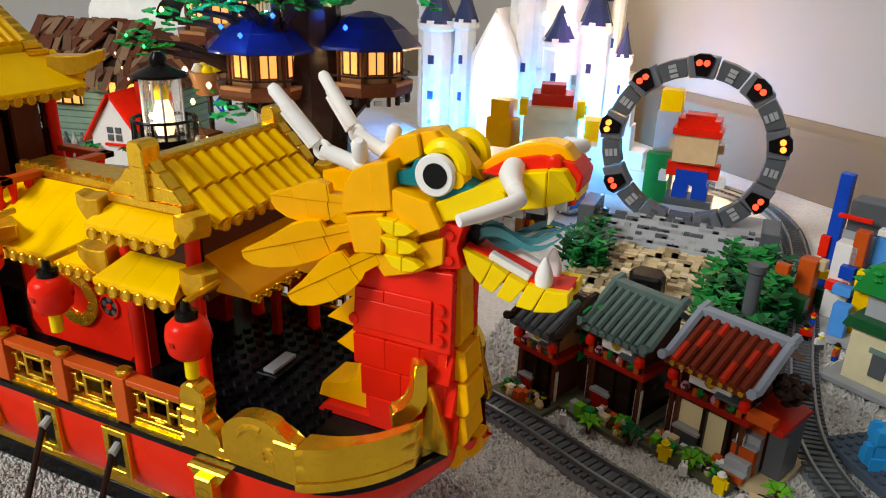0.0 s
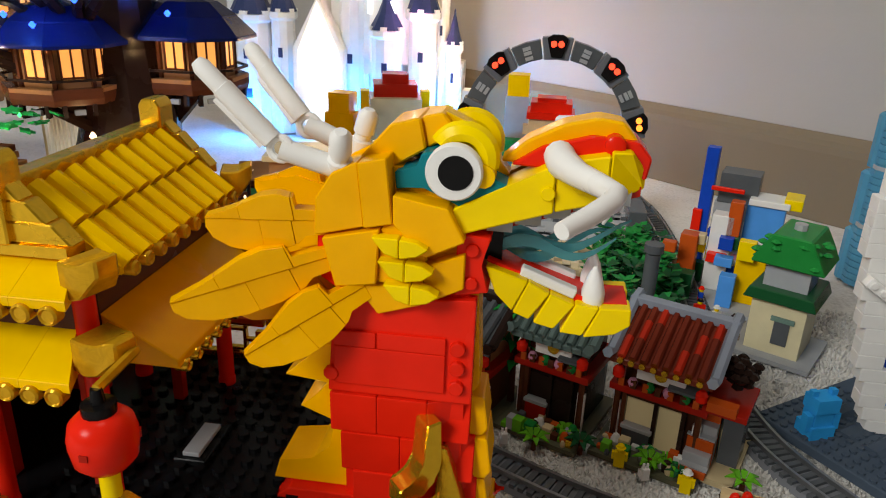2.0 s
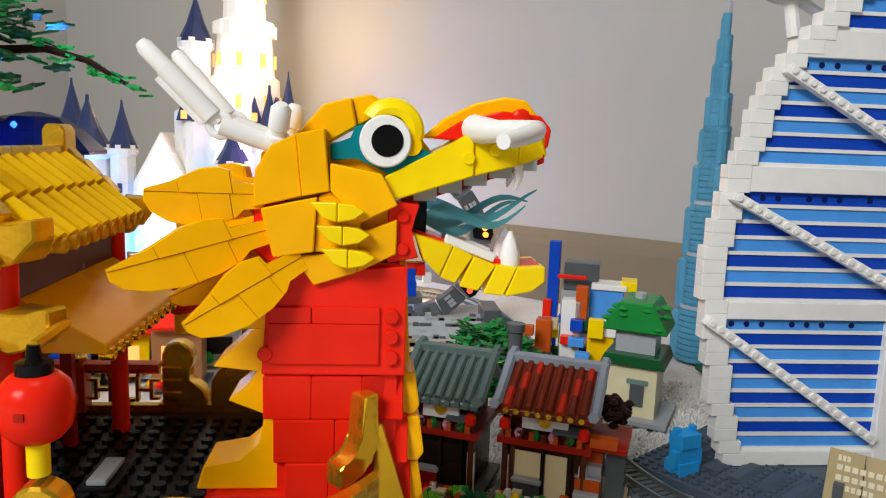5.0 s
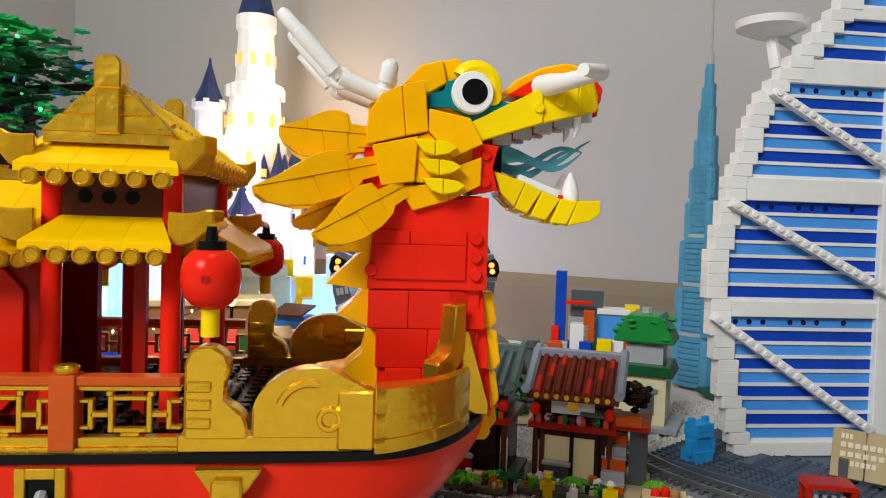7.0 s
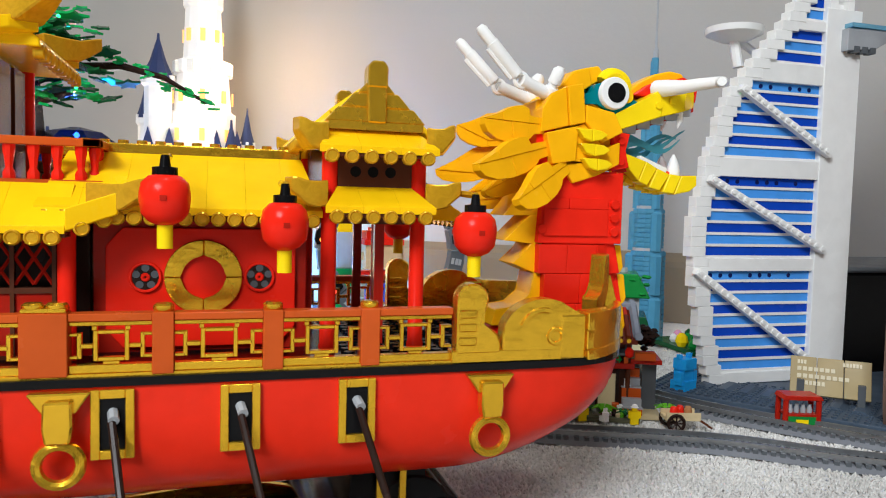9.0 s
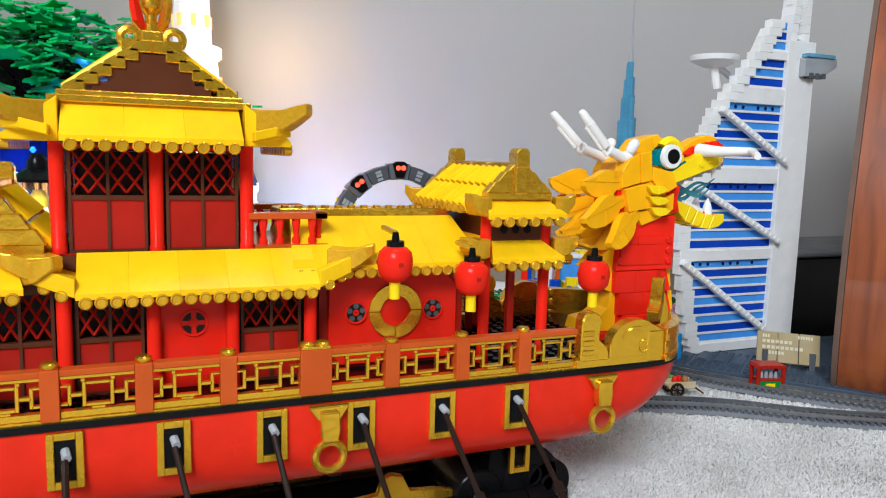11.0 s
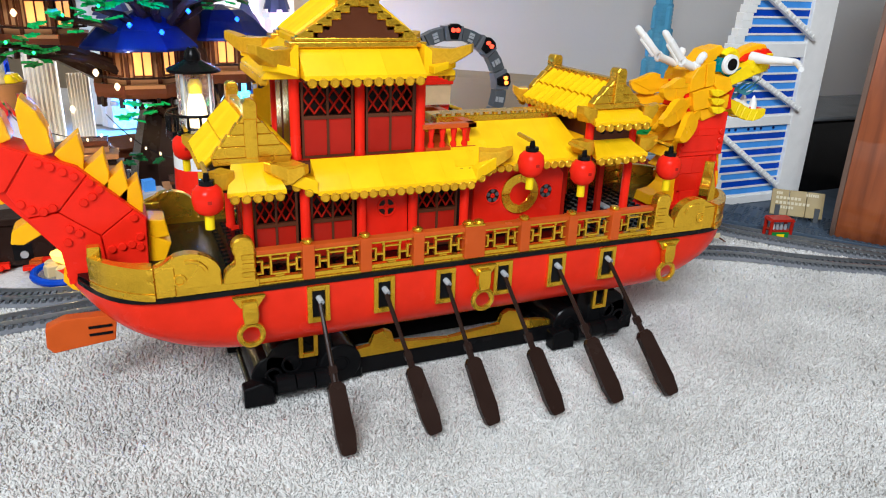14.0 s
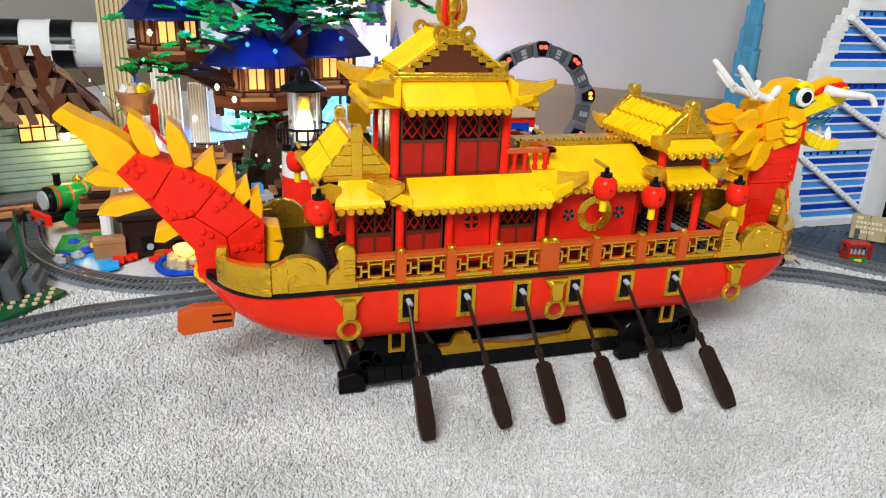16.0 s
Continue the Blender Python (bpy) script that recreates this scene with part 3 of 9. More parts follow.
def eave(parent, x0, x1, y_low, z_low, y_high, z_high, inset, n, tile_n, side=-1, label="yellow sloped eave"):
    """An eave that faces the ship's side: sloped yellow pieces with mitred ends over a row of tile ends."""
    roof = part("eave_board", box(B(), x0 + inset, x1 - inset, min(y_low, y_high) + 0.001, max(y_low, y_high) - 0.001, z_low - 0.0015, z_low + 0.0005), BROWN, parent, label)
    n = max(3, n // 2)
    w = (x1 - x0) / n
    for i in range(n):
        a, b = x0 + w * i + 0.00003, x0 + w * (i + 1) - 0.00003
        ta, tb = (a + inset if i == 0 else a), (b - inset if i == n - 1 else b)
        bm = B()
        lo = [bm.verts.new(p) for p in ((a, y_low, z_low), (b, y_low, z_low), (tb, y_high, z_low), (ta, y_high, z_low))]
        rim = [bm.verts.new(p) for p in ((a, y_low, z_low + 0.003), (b, y_low, z_low + 0.003))]
        hi = [bm.verts.new(p) for p in ((ta, y_high - side * -0.0015, z_high), (tb, y_high - side * -0.0015, z_high))]
        bm.faces.new((lo[0], lo[1], rim[1], rim[0]))
        bm.faces.new((rim[0], rim[1], hi[1], hi[0]))
        bm.faces.new((hi[0], hi[1], lo[2], lo[3]))
        bm.faces.new((lo[1], lo[2], hi[1], rim[1]))
        bm.faces.new((lo[0], rim[0], hi[0], lo[3]))
        bm.faces.new(lo[::-1])
        part("roof_slope", bm, YEL, roof, bev=0.00008)
    if tile_n:
        tile_row(roof, (x0 + 0.001, y_low - side * -0.0015 + (0.004 if side < 0 else -0.004), z_low - 0.0015), (x1 - 0.001, y_low - side * -0.0015 + (0.004 if side < 0 else -0.004), z_low - 0.0015), tile_n, out=(0, side, 0))
    return roof


def flared_corner(parent, base, direction, length=0.022, lift=0.006, width=0.008, material=None):
    """An upturned eave corner: a tapering slab that bends up towards its tip."""
    d = Vector((*direction, 0)).normalized()
    s = Vector((-d.y, d.x, 0))
    bm = B()
    rows = []
    for t, h, wd, th in ((0, -0.002, 1.35, 0.011), (0.3, -0.003, 1.35, 0.0115), (0.6, -0.0018, 1.2, 0.0105), (0.82, lift * 0.3, 1.0, 0.0085), (1.0, lift * 0.8, 0.72, 0.006)):
        c = Vector(base) + d * length * 0.84 * t + Vector((0, 0, h))
        rows.append([bm.verts.new(c + s * k * width * wd / 2 + Vector((0, 0, z))) for k, z in ((-1, 0), (1, 0), (1, th), (-1, th))])
    for r0, r1 in zip(rows, rows[1:]):
        for k in range(4):
            bm.faces.new((r0[k], r0[(k + 1) % 4], r1[(k + 1) % 4], r1[k]))
    bm.faces.new(rows[0])
    bm.faces.new(rows[-1][::-1])
    part("flared_corner", bm, material or TGOLD, parent, "smoky gold upturned eave corner", bev=0.0006)


def stepped_gable(parent, x, y, z0, z1, half, deep, steps, material=None, top=0.0045):
    """A gable of stacked pieces, face to the ship's side, with a rounded finial block on top."""
    material = material or GOLD
    h = (z1 - z0) / (steps + 1)
    gable = part("gable", box(B(), x - half, x + half, y, y + deep, z0, z0 + h * 0.55), material, parent, "stepped gold gable with a finial")
    for i in range(steps):
        a = half * (1 - i / steps) + top * 0.3
        b = half * (1 - (i + 1) / steps) + top * 0.6
        za = z0 + h * 0.55 + (z1 - z0 - h) * i / steps
        zb = z0 + h * 0.55 + (z1 - z0 - h) * (i + 1) / steps
        part("gable_piece", slab(B(), [(x - a, za), (x + a, za), (x + b, zb), (x - b, zb)], y + 0.001, y + deep - 0.001), material, gable, bev=0.0005)
    part("mullion", box(B(), x - 0.0042, x + 0.0042, y - 0.0012, y + 0.003, z0 + h * 0.5, z1 - h * 0.5), material, gable, bev=0.0006)
    part("finial", slab(B(), [(x - top, z1 - h * 1.1), (x + top, z1 - h * 1.1), (x + top, z1 + 0.002), (x + top * 0.6, z1 + 0.0045), (x - top * 0.6, z1 + 0.0045), (x - top, z1 + 0.002)], y - 0.002, y + deep), material, gable, bev=0.0006)
    return gable


def ridge_roof(parent, x, half, y0, y1, z_ridge, z_eave, n, material=None):
    """Two slopes of half-round tiles that fall to either side of a ridge along y."""
    roof = part("ridge", box(B(), x - 0.0035, x + 0.0035, y0, y1, z_ridge - 0.004, z_ridge + 0.003), GOLD, parent, "yellow half-round tile slopes under a gold ridge", bev=0.0005)
    rise, run = z_ridge - z_eave, half - 0.002
    for s in (-1, 1):
        part("slope_board", slab(B(), [(x + s * 0.002, z_ridge - 0.003), (x + s * half, z_eave - 0.001), (x + s * half, z_eave - 0.004), (x + s * 0.002, z_ridge - 0.008)], y0, y1), YEL, roof)
        for i in range(n):
            y = y0 + (y1 - y0) * (i + 0.5) / n
            r = (y1 - y0) / n * 0.46
            for a, b in ((0.04, 0.5), (0.52, 1.0)):
                p0 = (x + s * (0.002 + run * a), y, z_ridge - 0.002 - rise * a + (0.0005 if a < 0.3 else -0.0004))
                p1 = (x + s * (0.002 + run * b), y, z_ridge - 0.002 - rise * b + (0.0005 if a < 0.3 else -0.0004))
                part("round_tile", tube(B(), [p0, p1], r, 8), YEL, roof, smooth=True)
        tile_row(roof, (x + s * (half - 0.001), y0, z_eave - 0.003), (x + s * (half - 0.001), y1, z_eave - 0.003), n + 1, out=(s, 0, 0), r=0.0026)
    return roof


def superstructure():
    # long cabin wall with the gold ring
    for side in (-1, 1):
        y = YC + side * 0.033
        yy = sorted((y, y - side * 0.006))
        wall = part("cabin_wall", slab(B(), [(-0.366, 0.1085), (-0.276, 0.1085), (-0.276, 0.117), (-0.276, 0.166), (-0.366, 0.166)], *yy), DRED, boat, "red cabin wall with a gold ring and two rosettes")
        oc = [(-0.361, 0.119), (-0.354, 0.1105), (-0.288, 0.1105), (-0.281, 0.119), (-0.281, 0.155), (-0.288, 0.163), (-0.354, 0.163), (-0.361, 0.155)]
        ya, yb = y + side * 0.0025, y
        part("red_panel", slab(B(), oc, min(ya, yb), max(ya, yb)), RED, wall, bev=0.0004)
        q = y + side * 0.0045
        for k in range(4):
            seg = arc(-0.321, 0.1415, 0.0165, 90 * k + 0.5, 90 * k + 89.5, 8) + arc(-0.321, 0.1415, 0.0095, 90 * k + 89.5, 90 * k + 0.5, 8)
            part("gold_ring_quarter", slab(B(), seg, min(q, ya), max(q, ya)), GOLD, wall, "bronze gold quarter ring", bev=0.0003)
        for x in (-0.345, -0.297):
            ros = part("rosette", lathe(B(), (x, 0, 0.1415), [(0.0065, min(ya, ya + side * 0.0006)), (0.0065, max(ya, ya + side * 0.0006))], 18, "y"), DBROWN, wall, "grey pierced rosette")
            for k in range(5):
                a = radians(72 * k + 18)
                yq = ya + side * 0.0008
                part("petal", lathe(B(), (x + 0.004 * math.cos(a), 0, 0.1415 + 0.004 * math.sin(a)), [(0.0017, min(yq, ya)), (0.0017, max(yq, ya))], 8, "y"), DGREY, ros)
            part("rosette_rim", hoop(B(), (x, ya + side * 0.0008, 0.1415), 0.0062, 0.0007, "y", 20, 6), RED, ros, smooth=True)
            part("hub", hoop(B(), (x, ya + side * 0.0008, 0.1415), 0.0012, 0.0008, "y", 10, 6), RED, ros, smooth=True)
        # long roof over it
        yl, yh = YC + side * 0.052, YC + side * 0.012
        eave(boat, -0.385, -0.271, yl, 0.169, yh, 0.196, 0.006, 14, 17, side, "yellow roof over the long cabin")
    part("ridge_bar", box(B(), -0.385, -0.277, YC - 0.0125, YC + 0.0125, 0.194, 0.2005), GOLD, boat, "pearl gold ridge bar", bev=0.0006)
    for i in range(13):
        part("ridge_stud", lathe(B(), (-0.381 + 0.008 * i, YC - 0.009, 0.2005), [(0.0024, 0), (0.0024, 0.0016)], 10), GOLD, boat)

    # middle cabin
    for side in (-1, 1):
        y = YC + side * 0.046
        wy = y - side * 0.003
        mid = part("middle_cabin", box(B(), -0.535, -0.366, min(wy - side * 0.004, wy - side * 0.006), max(wy - side * 0.004, wy - side * 0.006), 0.1085, 0.112), RED, boat, "red cabin with pillars and latticed doors")
        xs = (-0.534, -0.495, -0.4545, -0.4155, -0.374)
        for x in xs:
            pillar(mid, x, y, 0.1085, 0.172)
        for a, b in ((xs[0], xs[1]), (xs[1], xs[2]), (xs[3], xs[4])):
            window_panel(mid, a + 0.0045, b - 0.0045, 0.1085, 0.163, wy if side < 0 else wy - 0.0035)
        ya, yb = wy, wy - side * 0.003
        pan = part("red_panel", box(B(), xs[2] + 0.003, xs[3] - 0.003, min(ya, yb), max(ya, yb), 0.1085, 0.165), RED, mid, bev=0.0003)
        x = (xs[2] + xs[3]) / 2
        yq = ya + side * 0.0006
        for k in range(4):
            hole = arc(x, 0.143, 0.0058, 90 * k + 14, 90 * k + 76, 5) + arc(x, 0.143, 0.0026, 90 * k + 64, 90 * k + 26, 3)
            part("petal", slab(B(), hole, min(yq, ya), max(yq, ya)), DBROWN, pan)
        part("hub", hoop(B(), (x, yq, 0.143), 0.0013, 0.0006, "y", 12, 6), RED, pan, smooth=True)
        part("rosette_rim", hoop(B(), (x, yq, 0.143), 0.0068, 0.0006, "y", 20, 6), RED, pan, smooth=True)
        yl, yh = YC + side * 0.061, YC + side * 0.038
        lo = eave(boat, -0.489, -0.372, yl, 0.161, yh, 0.181, 0.0, 10, 17, side, "long yellow eave over the middle cabin")
        for x, s in ((-0.489, -1), (-0.372, 1)):
            bm = slab(B(), [(x, YC + side * 0.061), (x + s * 0.0185, YC + side * 0.056), (x + s * 0.0185, YC + side * 0.042), (x, YC + side * 0.04)], 0.162, 0.171, "z")
            for v in bm.verts:
                if abs(v.co.x - x) > 0.001:
                    v.co.z += 0.0068
            part("eave_end", bm, YEL, lo, bev=0.0004)
            tile_row(lo, (x + s * 0.001, YC + side * 0.0575, 0.1615), (x + s * 0.016, YC + side * 0.05, 0.168), 2, out=(s * 0.3, side, 0))
            flared_corner(lo, (x + s * 0.009, YC + side * 0.044, 0.1725), (s, side * 0.45), 0.03, 0.007, 0.012)
        part("floor_beam", box(B(), -0.5, -0.366, YC + side * 0.036 - 0.004, YC + side * 0.036 + 0.004, 0.172, 0.1795), BROWN, lo)

    # upper tower
    tower = part("tower_floor", box(B(), -0.502, -0.362, YC - 0.036, YC + 0.036, 0.1765, 0.18), DRED, boat, "two-storey red tower with latticed doors and a gold-edged roof")
    xs = (-0.497, -0.4515, -0.406)
    for side in (-1, 1):
        y = YC + side * 0.033
        for x in xs:
            pillar(tower, x, y, 0.18, 0.236)
        for a, b in zip(xs, xs[1:]):
            window_panel(tower, a + 0.0045, b - 0.0045, 0.18, 0.2335, y if side < 0 else y - 0.0035)
        part("lintel", box(B(), -0.5, -0.403, y - 0.002, y + 0.002, 0.2325, 0.2375), RED, tower)
        # tower eaves along the sides
        yl, yh = YC + side * 0.053, YC + side * 0.03
        eave(tower, -0.494, -0.41, yl, 0.2355, yh, 0.256, 0.0, 6, 11, side)
    for s, x in ((-1, -0.497), (1, -0.406)):
        for y in (-0.02, 0.005):
            part("side_screen", box(B(), x - 0.0015, x + 0.0015, YC + y, YC + y + 0.018, 0.18, 0.2335), BROWN, tower)
        bm = B()
        xo, xi = x + s * 0.022, x - s * 0.002
        slab(bm, [(xo, 0.2355), (xo, 0.2385), (xi, 0.257), (xi, 0.2355)], YC - 0.043, YC + 0.043)
        part("end_eave", bm, YEL, tower, "yellow end slope of the tower roof", bev=0.0004)
        tile_row(tower, (xo - s * 0.003, YC - 0.042, 0.234), (xo - s * 0.003, YC + 0.042, 0.234), 10, out=(s, 0, 0))
        for side in (-1, 1):
            bm = slab(B(), [(x + s * 0.0015, YC + side * 0.053), (x + s * 0.013, YC + side * 0.05), (x + s * 0.022, YC + side * 0.043), (x + s * 0.0015, YC + side * 0.03)], 0.238, 0.243, "z")
            for v in bm.verts:
                if abs(v.co.x - x) > 0.01:
                    v.co.z += 0.003
            part("corner_tile", bm, YEL, tower, bev=0.0004)
            flared_corner(tower, (x + s * 0.004, YC + side * 0.034, 0.246), (s, side * 0.75), 0.038, 0.008, 0.011)
    # tower gable: brown pediment between stepped gold rakes, ridge along the beam
    for side in (-1, 1):
        y = YC + side * 0.034
        yy = sorted((y, y - side * 0.008))
        ped = part("pediment", slab(B(), [(-0.48, 0.256), (-0.424, 0.256), (-0.424, 0.2655), (-0.432, 0.2655), (-0.432, 0.2735), (-0.439, 0.2735), (-0.439, 0.28), (-0.465, 0.28), (-0.465, 0.2735), (-0.472, 0.2735), (-0.472, 0.2655), (-0.48, 0.2655)], *yy), BROWN, tower, "brown stepped pediment between gold rakes")
        part("cornice", box(B(), -0.5, -0.404, yy[0] - 0.003, yy[1] + 0.003, 0.2545, 0.258), GOLD, ped, bev=0.0005)
        part("cornice", box(B(), -0.496, -0.408, yy[0] - 0.002, yy[1] + 0.002, 0.258, 0.2605), GOLD, ped, bev=0.0005)
        for s in (-1, 1):
            for i in range(6):
                x = -0.452 + s * (0.042 - 0.0062 * i)
                z = 0.2605 + 0.0042 * i
                part("rake_step", slab(B(), [(x, z - 0.001), (x - s * 0.011, z - 0.001), (x - s * 0.011, z + 0.0052), (x - s * 0.006, z + 0.0052), (x - s * 0.001, z + 0.002)], yy[0] - 0.0015, yy[1] + 0.0015), GOLD, ped, bev=0.0005)
            bm = B()
            cx = -0.452 + s * 0.0105
            hoop(bm, (cx, yy[0] + 0.003, 0.288), 0.0042, 0.0022, "y", 12, 7, radians(-60 if s > 0 else -20), radians(200 if s > 0 else 240))
            box(bm, cx - 0.0035, cx + 0.0035, yy[0], yy[1], 0.279, 0.287)
            part("ridge_curl", bm, GOLD, ped, "gold curled ridge ornament", smooth=True)
    for s in (-1, 1):
        bm = slab(B(), [(-0.452 + s * 0.004, 0.288), (-0.452 + s * 0.042, 0.26), (-0.452 + s * 0.042, 0.256), (-0.452 + s * 0.004, 0.28)], YC - 0.03, YC + 0.03)
        part("upper_slope", bm, YEL, tower, bev=0.0003)
        for i in range(9):
            y = YC - 0.028 + 0.056 * (i + 0.5) / 9
            part("round_tile", tube(B(), [(-0.452 + s * 0.006, y, 0.2875), (-0.452 + s * 0.041, y, 0.2615)], 0.0026, 8), YEL, tower, smooth=True)
    part("ridge_bar", box(B(), -0.457, -0.447, YC - 0.034, YC + 0.034, 0.283, 0.2915), GOLD, tower, bev=0.0007)
    spire = part("roof_spire", lathe(B(), (-0.452, YC - 0.02, 0), [(0.0055, 0.2915), (0.0055, 0.296), (0.003, 0.298), (0.003, 0.301), (0.006, 0.304), (0.0068, 0.311), (0.0045, 0.317), (0.0025, 0.319), (0.0025, 0.325), (0.004, 0.328), (0.002, 0.334)], 16), GOLD, tower, "gold and red roof spire", smooth=True)
    for a in range(4):
        m = Matrix.Translation((-0.452, YC - 0.02, 0)) @ Matrix.Rotation(radians(45 + 90 * a), 4, "Z")
        part("spire_leaf", slab(B(), [(0.004, 0.292), (0.011, 0.297), (0.013, 0.306), (0.011, 0.316), (0.009, 0.316), (0.0095, 0.306), (0.007, 0.3)], -0.0016, 0.0016, "y", m), GOLD if a % 2 else RED, spire)

    # dark boxes that stand in for the shade behind the lattices
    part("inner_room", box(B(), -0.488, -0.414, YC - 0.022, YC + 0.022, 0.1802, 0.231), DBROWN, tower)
    part("inner_room", box(B(), -0.53, -0.368, YC - 0.03, YC + 0.03, 0.1086, 0.164), DBROWN, boat, "dark box standing in for shade inside the middle cabin")

    # balcony before the tower
    bal = part("balcony", box(B(), -0.402, -0.362, YC - 0.036, YC + 0.036, 0.18, 0.1825), DORA, boat, "dark orange balcony rail on red balusters")
    for a, b in (((-0.402, YC - 0.034), (-0.366, YC - 0.034)), ((-0.366, YC - 0.034), (-0.366, YC + 0.034)), ((-0.402, YC + 0.034), (-0.366, YC + 0.034))):
        a, b = Vector(a), Vector(b)
        part("balcony_rail", box(B(), min(a.x, b.x) - 0.0035, max(a.x, b.x) + 0.0035, min(a.y, b.y) - 0.0035, max(a.y, b.y) + 0.0035, 0.1965, 0.2), DORA, bal, bev=0.0003)
        n = max(2, int((b - a).length / 0.009))
        for i in range(n):
            p = a.lerp(b, (i + 0.5) / n)
            part("baluster", lathe(B(), (p.x, p.y, 0), [(0.0024, 0.1825), (0.0024, 0.185), (0.0014, 0.187), (0.0018, 0.191), (0.0024, 0.194), (0.0024, 0.1965)], 8), RED, bal, smooth=True)

    # stern pavilion roof
    st = part("stern_pavilion", box(B(), -0.552, -0.503, YC - 0.05, YC + 0.05, 0.165, 0.169), BROWN, boat, "small stern pavilion under a gold-gabled yellow roof")
    for side in (-1, 1):
        eave(st, -0.548, -0.51, YC + side * 0.061, 0.1645, YC + side * 0.04, 0.182, 0.006, 4, 5, side)
        flared_corner(st, (-0.545, YC + side * 0.046, 0.171), (-0.8, side * 0.6), 0.026, 0.006, 0.01)
        flared_corner(st, (-0.512, YC + side * 0.046, 0.171), (0.8, side * 0.6), 0.024, 0.006, 0.01)
        stepped_gable(st, -0.528, YC + side * 0.042 - (0 if side < 0 else 0.008), 0.181, 0.219, 0.025, 0.008, 4)
    ridge_roof(st, -0.528, 0.031, YC - 0.034, YC + 0.034, 0.212, 0.182, 8)

    # bow pavilion
    pav = part("bow_pavilion", box(B(), -0.275, -0.22, YC - 0.046, YC + 0.046, 0.1665, 0.1695), BROWN, boat, "open bow pavilion with a two-tier yellow roof and gold gables")
    for side in (-1, 1):
        for x in (-0.2675, -0.2265):
            pillar(pav, x, YC + side * 0.046, 0.1085, 0.2)
        part("inner_post", box(B(), -0.2475 + 0.004, -0.2475 + 0.0085, YC + side * 0.03 - 0.002, YC + side * 0.03 + 0.002, 0.1085, 0.1665), DRED, pav)
        yl, yh = YC + side * 0.064, YC + side * 0.045
        eave(pav, -0.2715, -0.2225, yl, 0.1715, yh, 0.1835, 0.0075, 5, 6, side)
        box_y = sorted((YC + side * 0.047, YC + side * 0.04))
        band = part("frieze", box(B(), -0.264, -0.23, *box_y, 0.1825, 0.197), BROWN, pav)
        for x in (-0.256, -0.248, -0.24):
            yq = YC + side * 0.0475
            part("peg_hole", lathe(B(), (x, 0, 0.19), [(0.0025, min(yq, yq - side * 0.002)), (0.0025, max(yq, yq - side * 0.002))], 10, "y"), BLACK, band)
        eave(pav, -0.274, -0.221, YC + side * 0.062, 0.1975, YC + side * 0.045, 0.2085, 0.006, 5, 6, side)
        for s, x in ((-1, -0.2725), (1, -0.2225)):
            flared_corner(pav, (x - s * 0.001, YC + side * 0.05, 0.1765), (s, side * 0.35), 0.019, 0.005, 0.0105)
            flared_corner(pav, (x - s * 0.001, YC + side * 0.05, 0.2015), (s, side * 0.35), 0.015, 0.006, 0.0105)
        stepped_gable(pav, -0.2475, YC + side * 0.051 - (0 if side < 0 else 0.009), 0.2085, 0.2345, 0.0215, 0.009, 3)
    ridge_roof(pav, -0.2475, 0.032, YC - 0.042, YC + 0.042, 0.2275, 0.205, 9, YEL)
    for s in (-1, 1):
        xo, xi = -0.247 + s * 0.046, -0.247 + s * 0.021
        part("end_eave", slab(B(), [(xo, 0.1685), (xo, 0.1715), (xi, 0.186), (xi, 0.1685)], YC - 0.04, YC + 0.04), ORA, pav, bev=0.0004)
        tile_row(pav, (xo - s * 0.003, YC - 0.039, 0.1675), (xo - s * 0.003, YC + 0.039, 0.1675), 10, GOLD, 0.0024, (s, 0, 0))
        part("upper_frieze", box(B(), min(xi, xi - s * 0.004), max(xi, xi - s * 0.004), YC - 0.04, YC + 0.04, 0.183, 0.203), BROWN, pav)
    # the gong frame lying on the fore deck
    bench = part("black_tray", box(B(), -0.2225, -0.2095, YC - 0.014, YC + 0.012, 0.1085, 0.1112), BLACK, boat, "black tray with a grey printed tile", bev=0.0004)
    part("printed_tile", box(B(), -0.2195, -0.2125, YC - 0.012, YC + 0.008, 0.1112, 0.1132), LGREY, bench, bev=0.0003)


def lantern(x, y, z):
    lan = part("lantern", lathe(B(), (x, y, z), [(0.003, -0.0105), (0.0062, -0.009), (0.0088, -0.006), (0.0096, -0.001), (0.0096, 0.002), (0.0088, 0.0058), (0.0062, 0.0084), (0.0035, 0.0092)], 24), RED, boat, "glossy red paper-style lantern with a yellow tassel", smooth=True)
    part("lantern_cap", lathe(B(), (x, y, z), [(0.0048, 0.0086), (0.0048, 0.0118), (0.0022, 0.0122), (0.0016, 0.0165)], 14), BLACK, lan, smooth=True)
    part("tassel", lathe(B(), (x, y, z), [(0.003, -0.0195), (0.003, -0.0103)], 12), LEM, lan, smooth=True)
    for a in (30, 150, 270):
        p = Vector((math.cos(radians(a)), math.sin(radians(a)), 0)) * 0.0096
        bm = cbox(B(), (0, 0, 0), (0.0008, 0.0024, 0.002), Matrix.Translation((x + p.x, y + p.y, z)) @ Matrix.Rotation(radians(a), 4, "Z"))
        part("slot", bm, DRED, lan)


def lanterns():
    for x, z in ((-0.561, 0.169), (-0.3345, 0.176), (-0.289, 0.1665), (-0.2075, 0.1645)):
        for side in (-1, 1):
            lantern(x, YC + side * 0.073, z)
            part("lantern_arm", tube(B(), [(x, YC + side * 0.073, z + 0.016), (x, YC + side * 0.052, z + 0.017)], 0.0016, 6), TGOLD, boat)


YH = 0.268


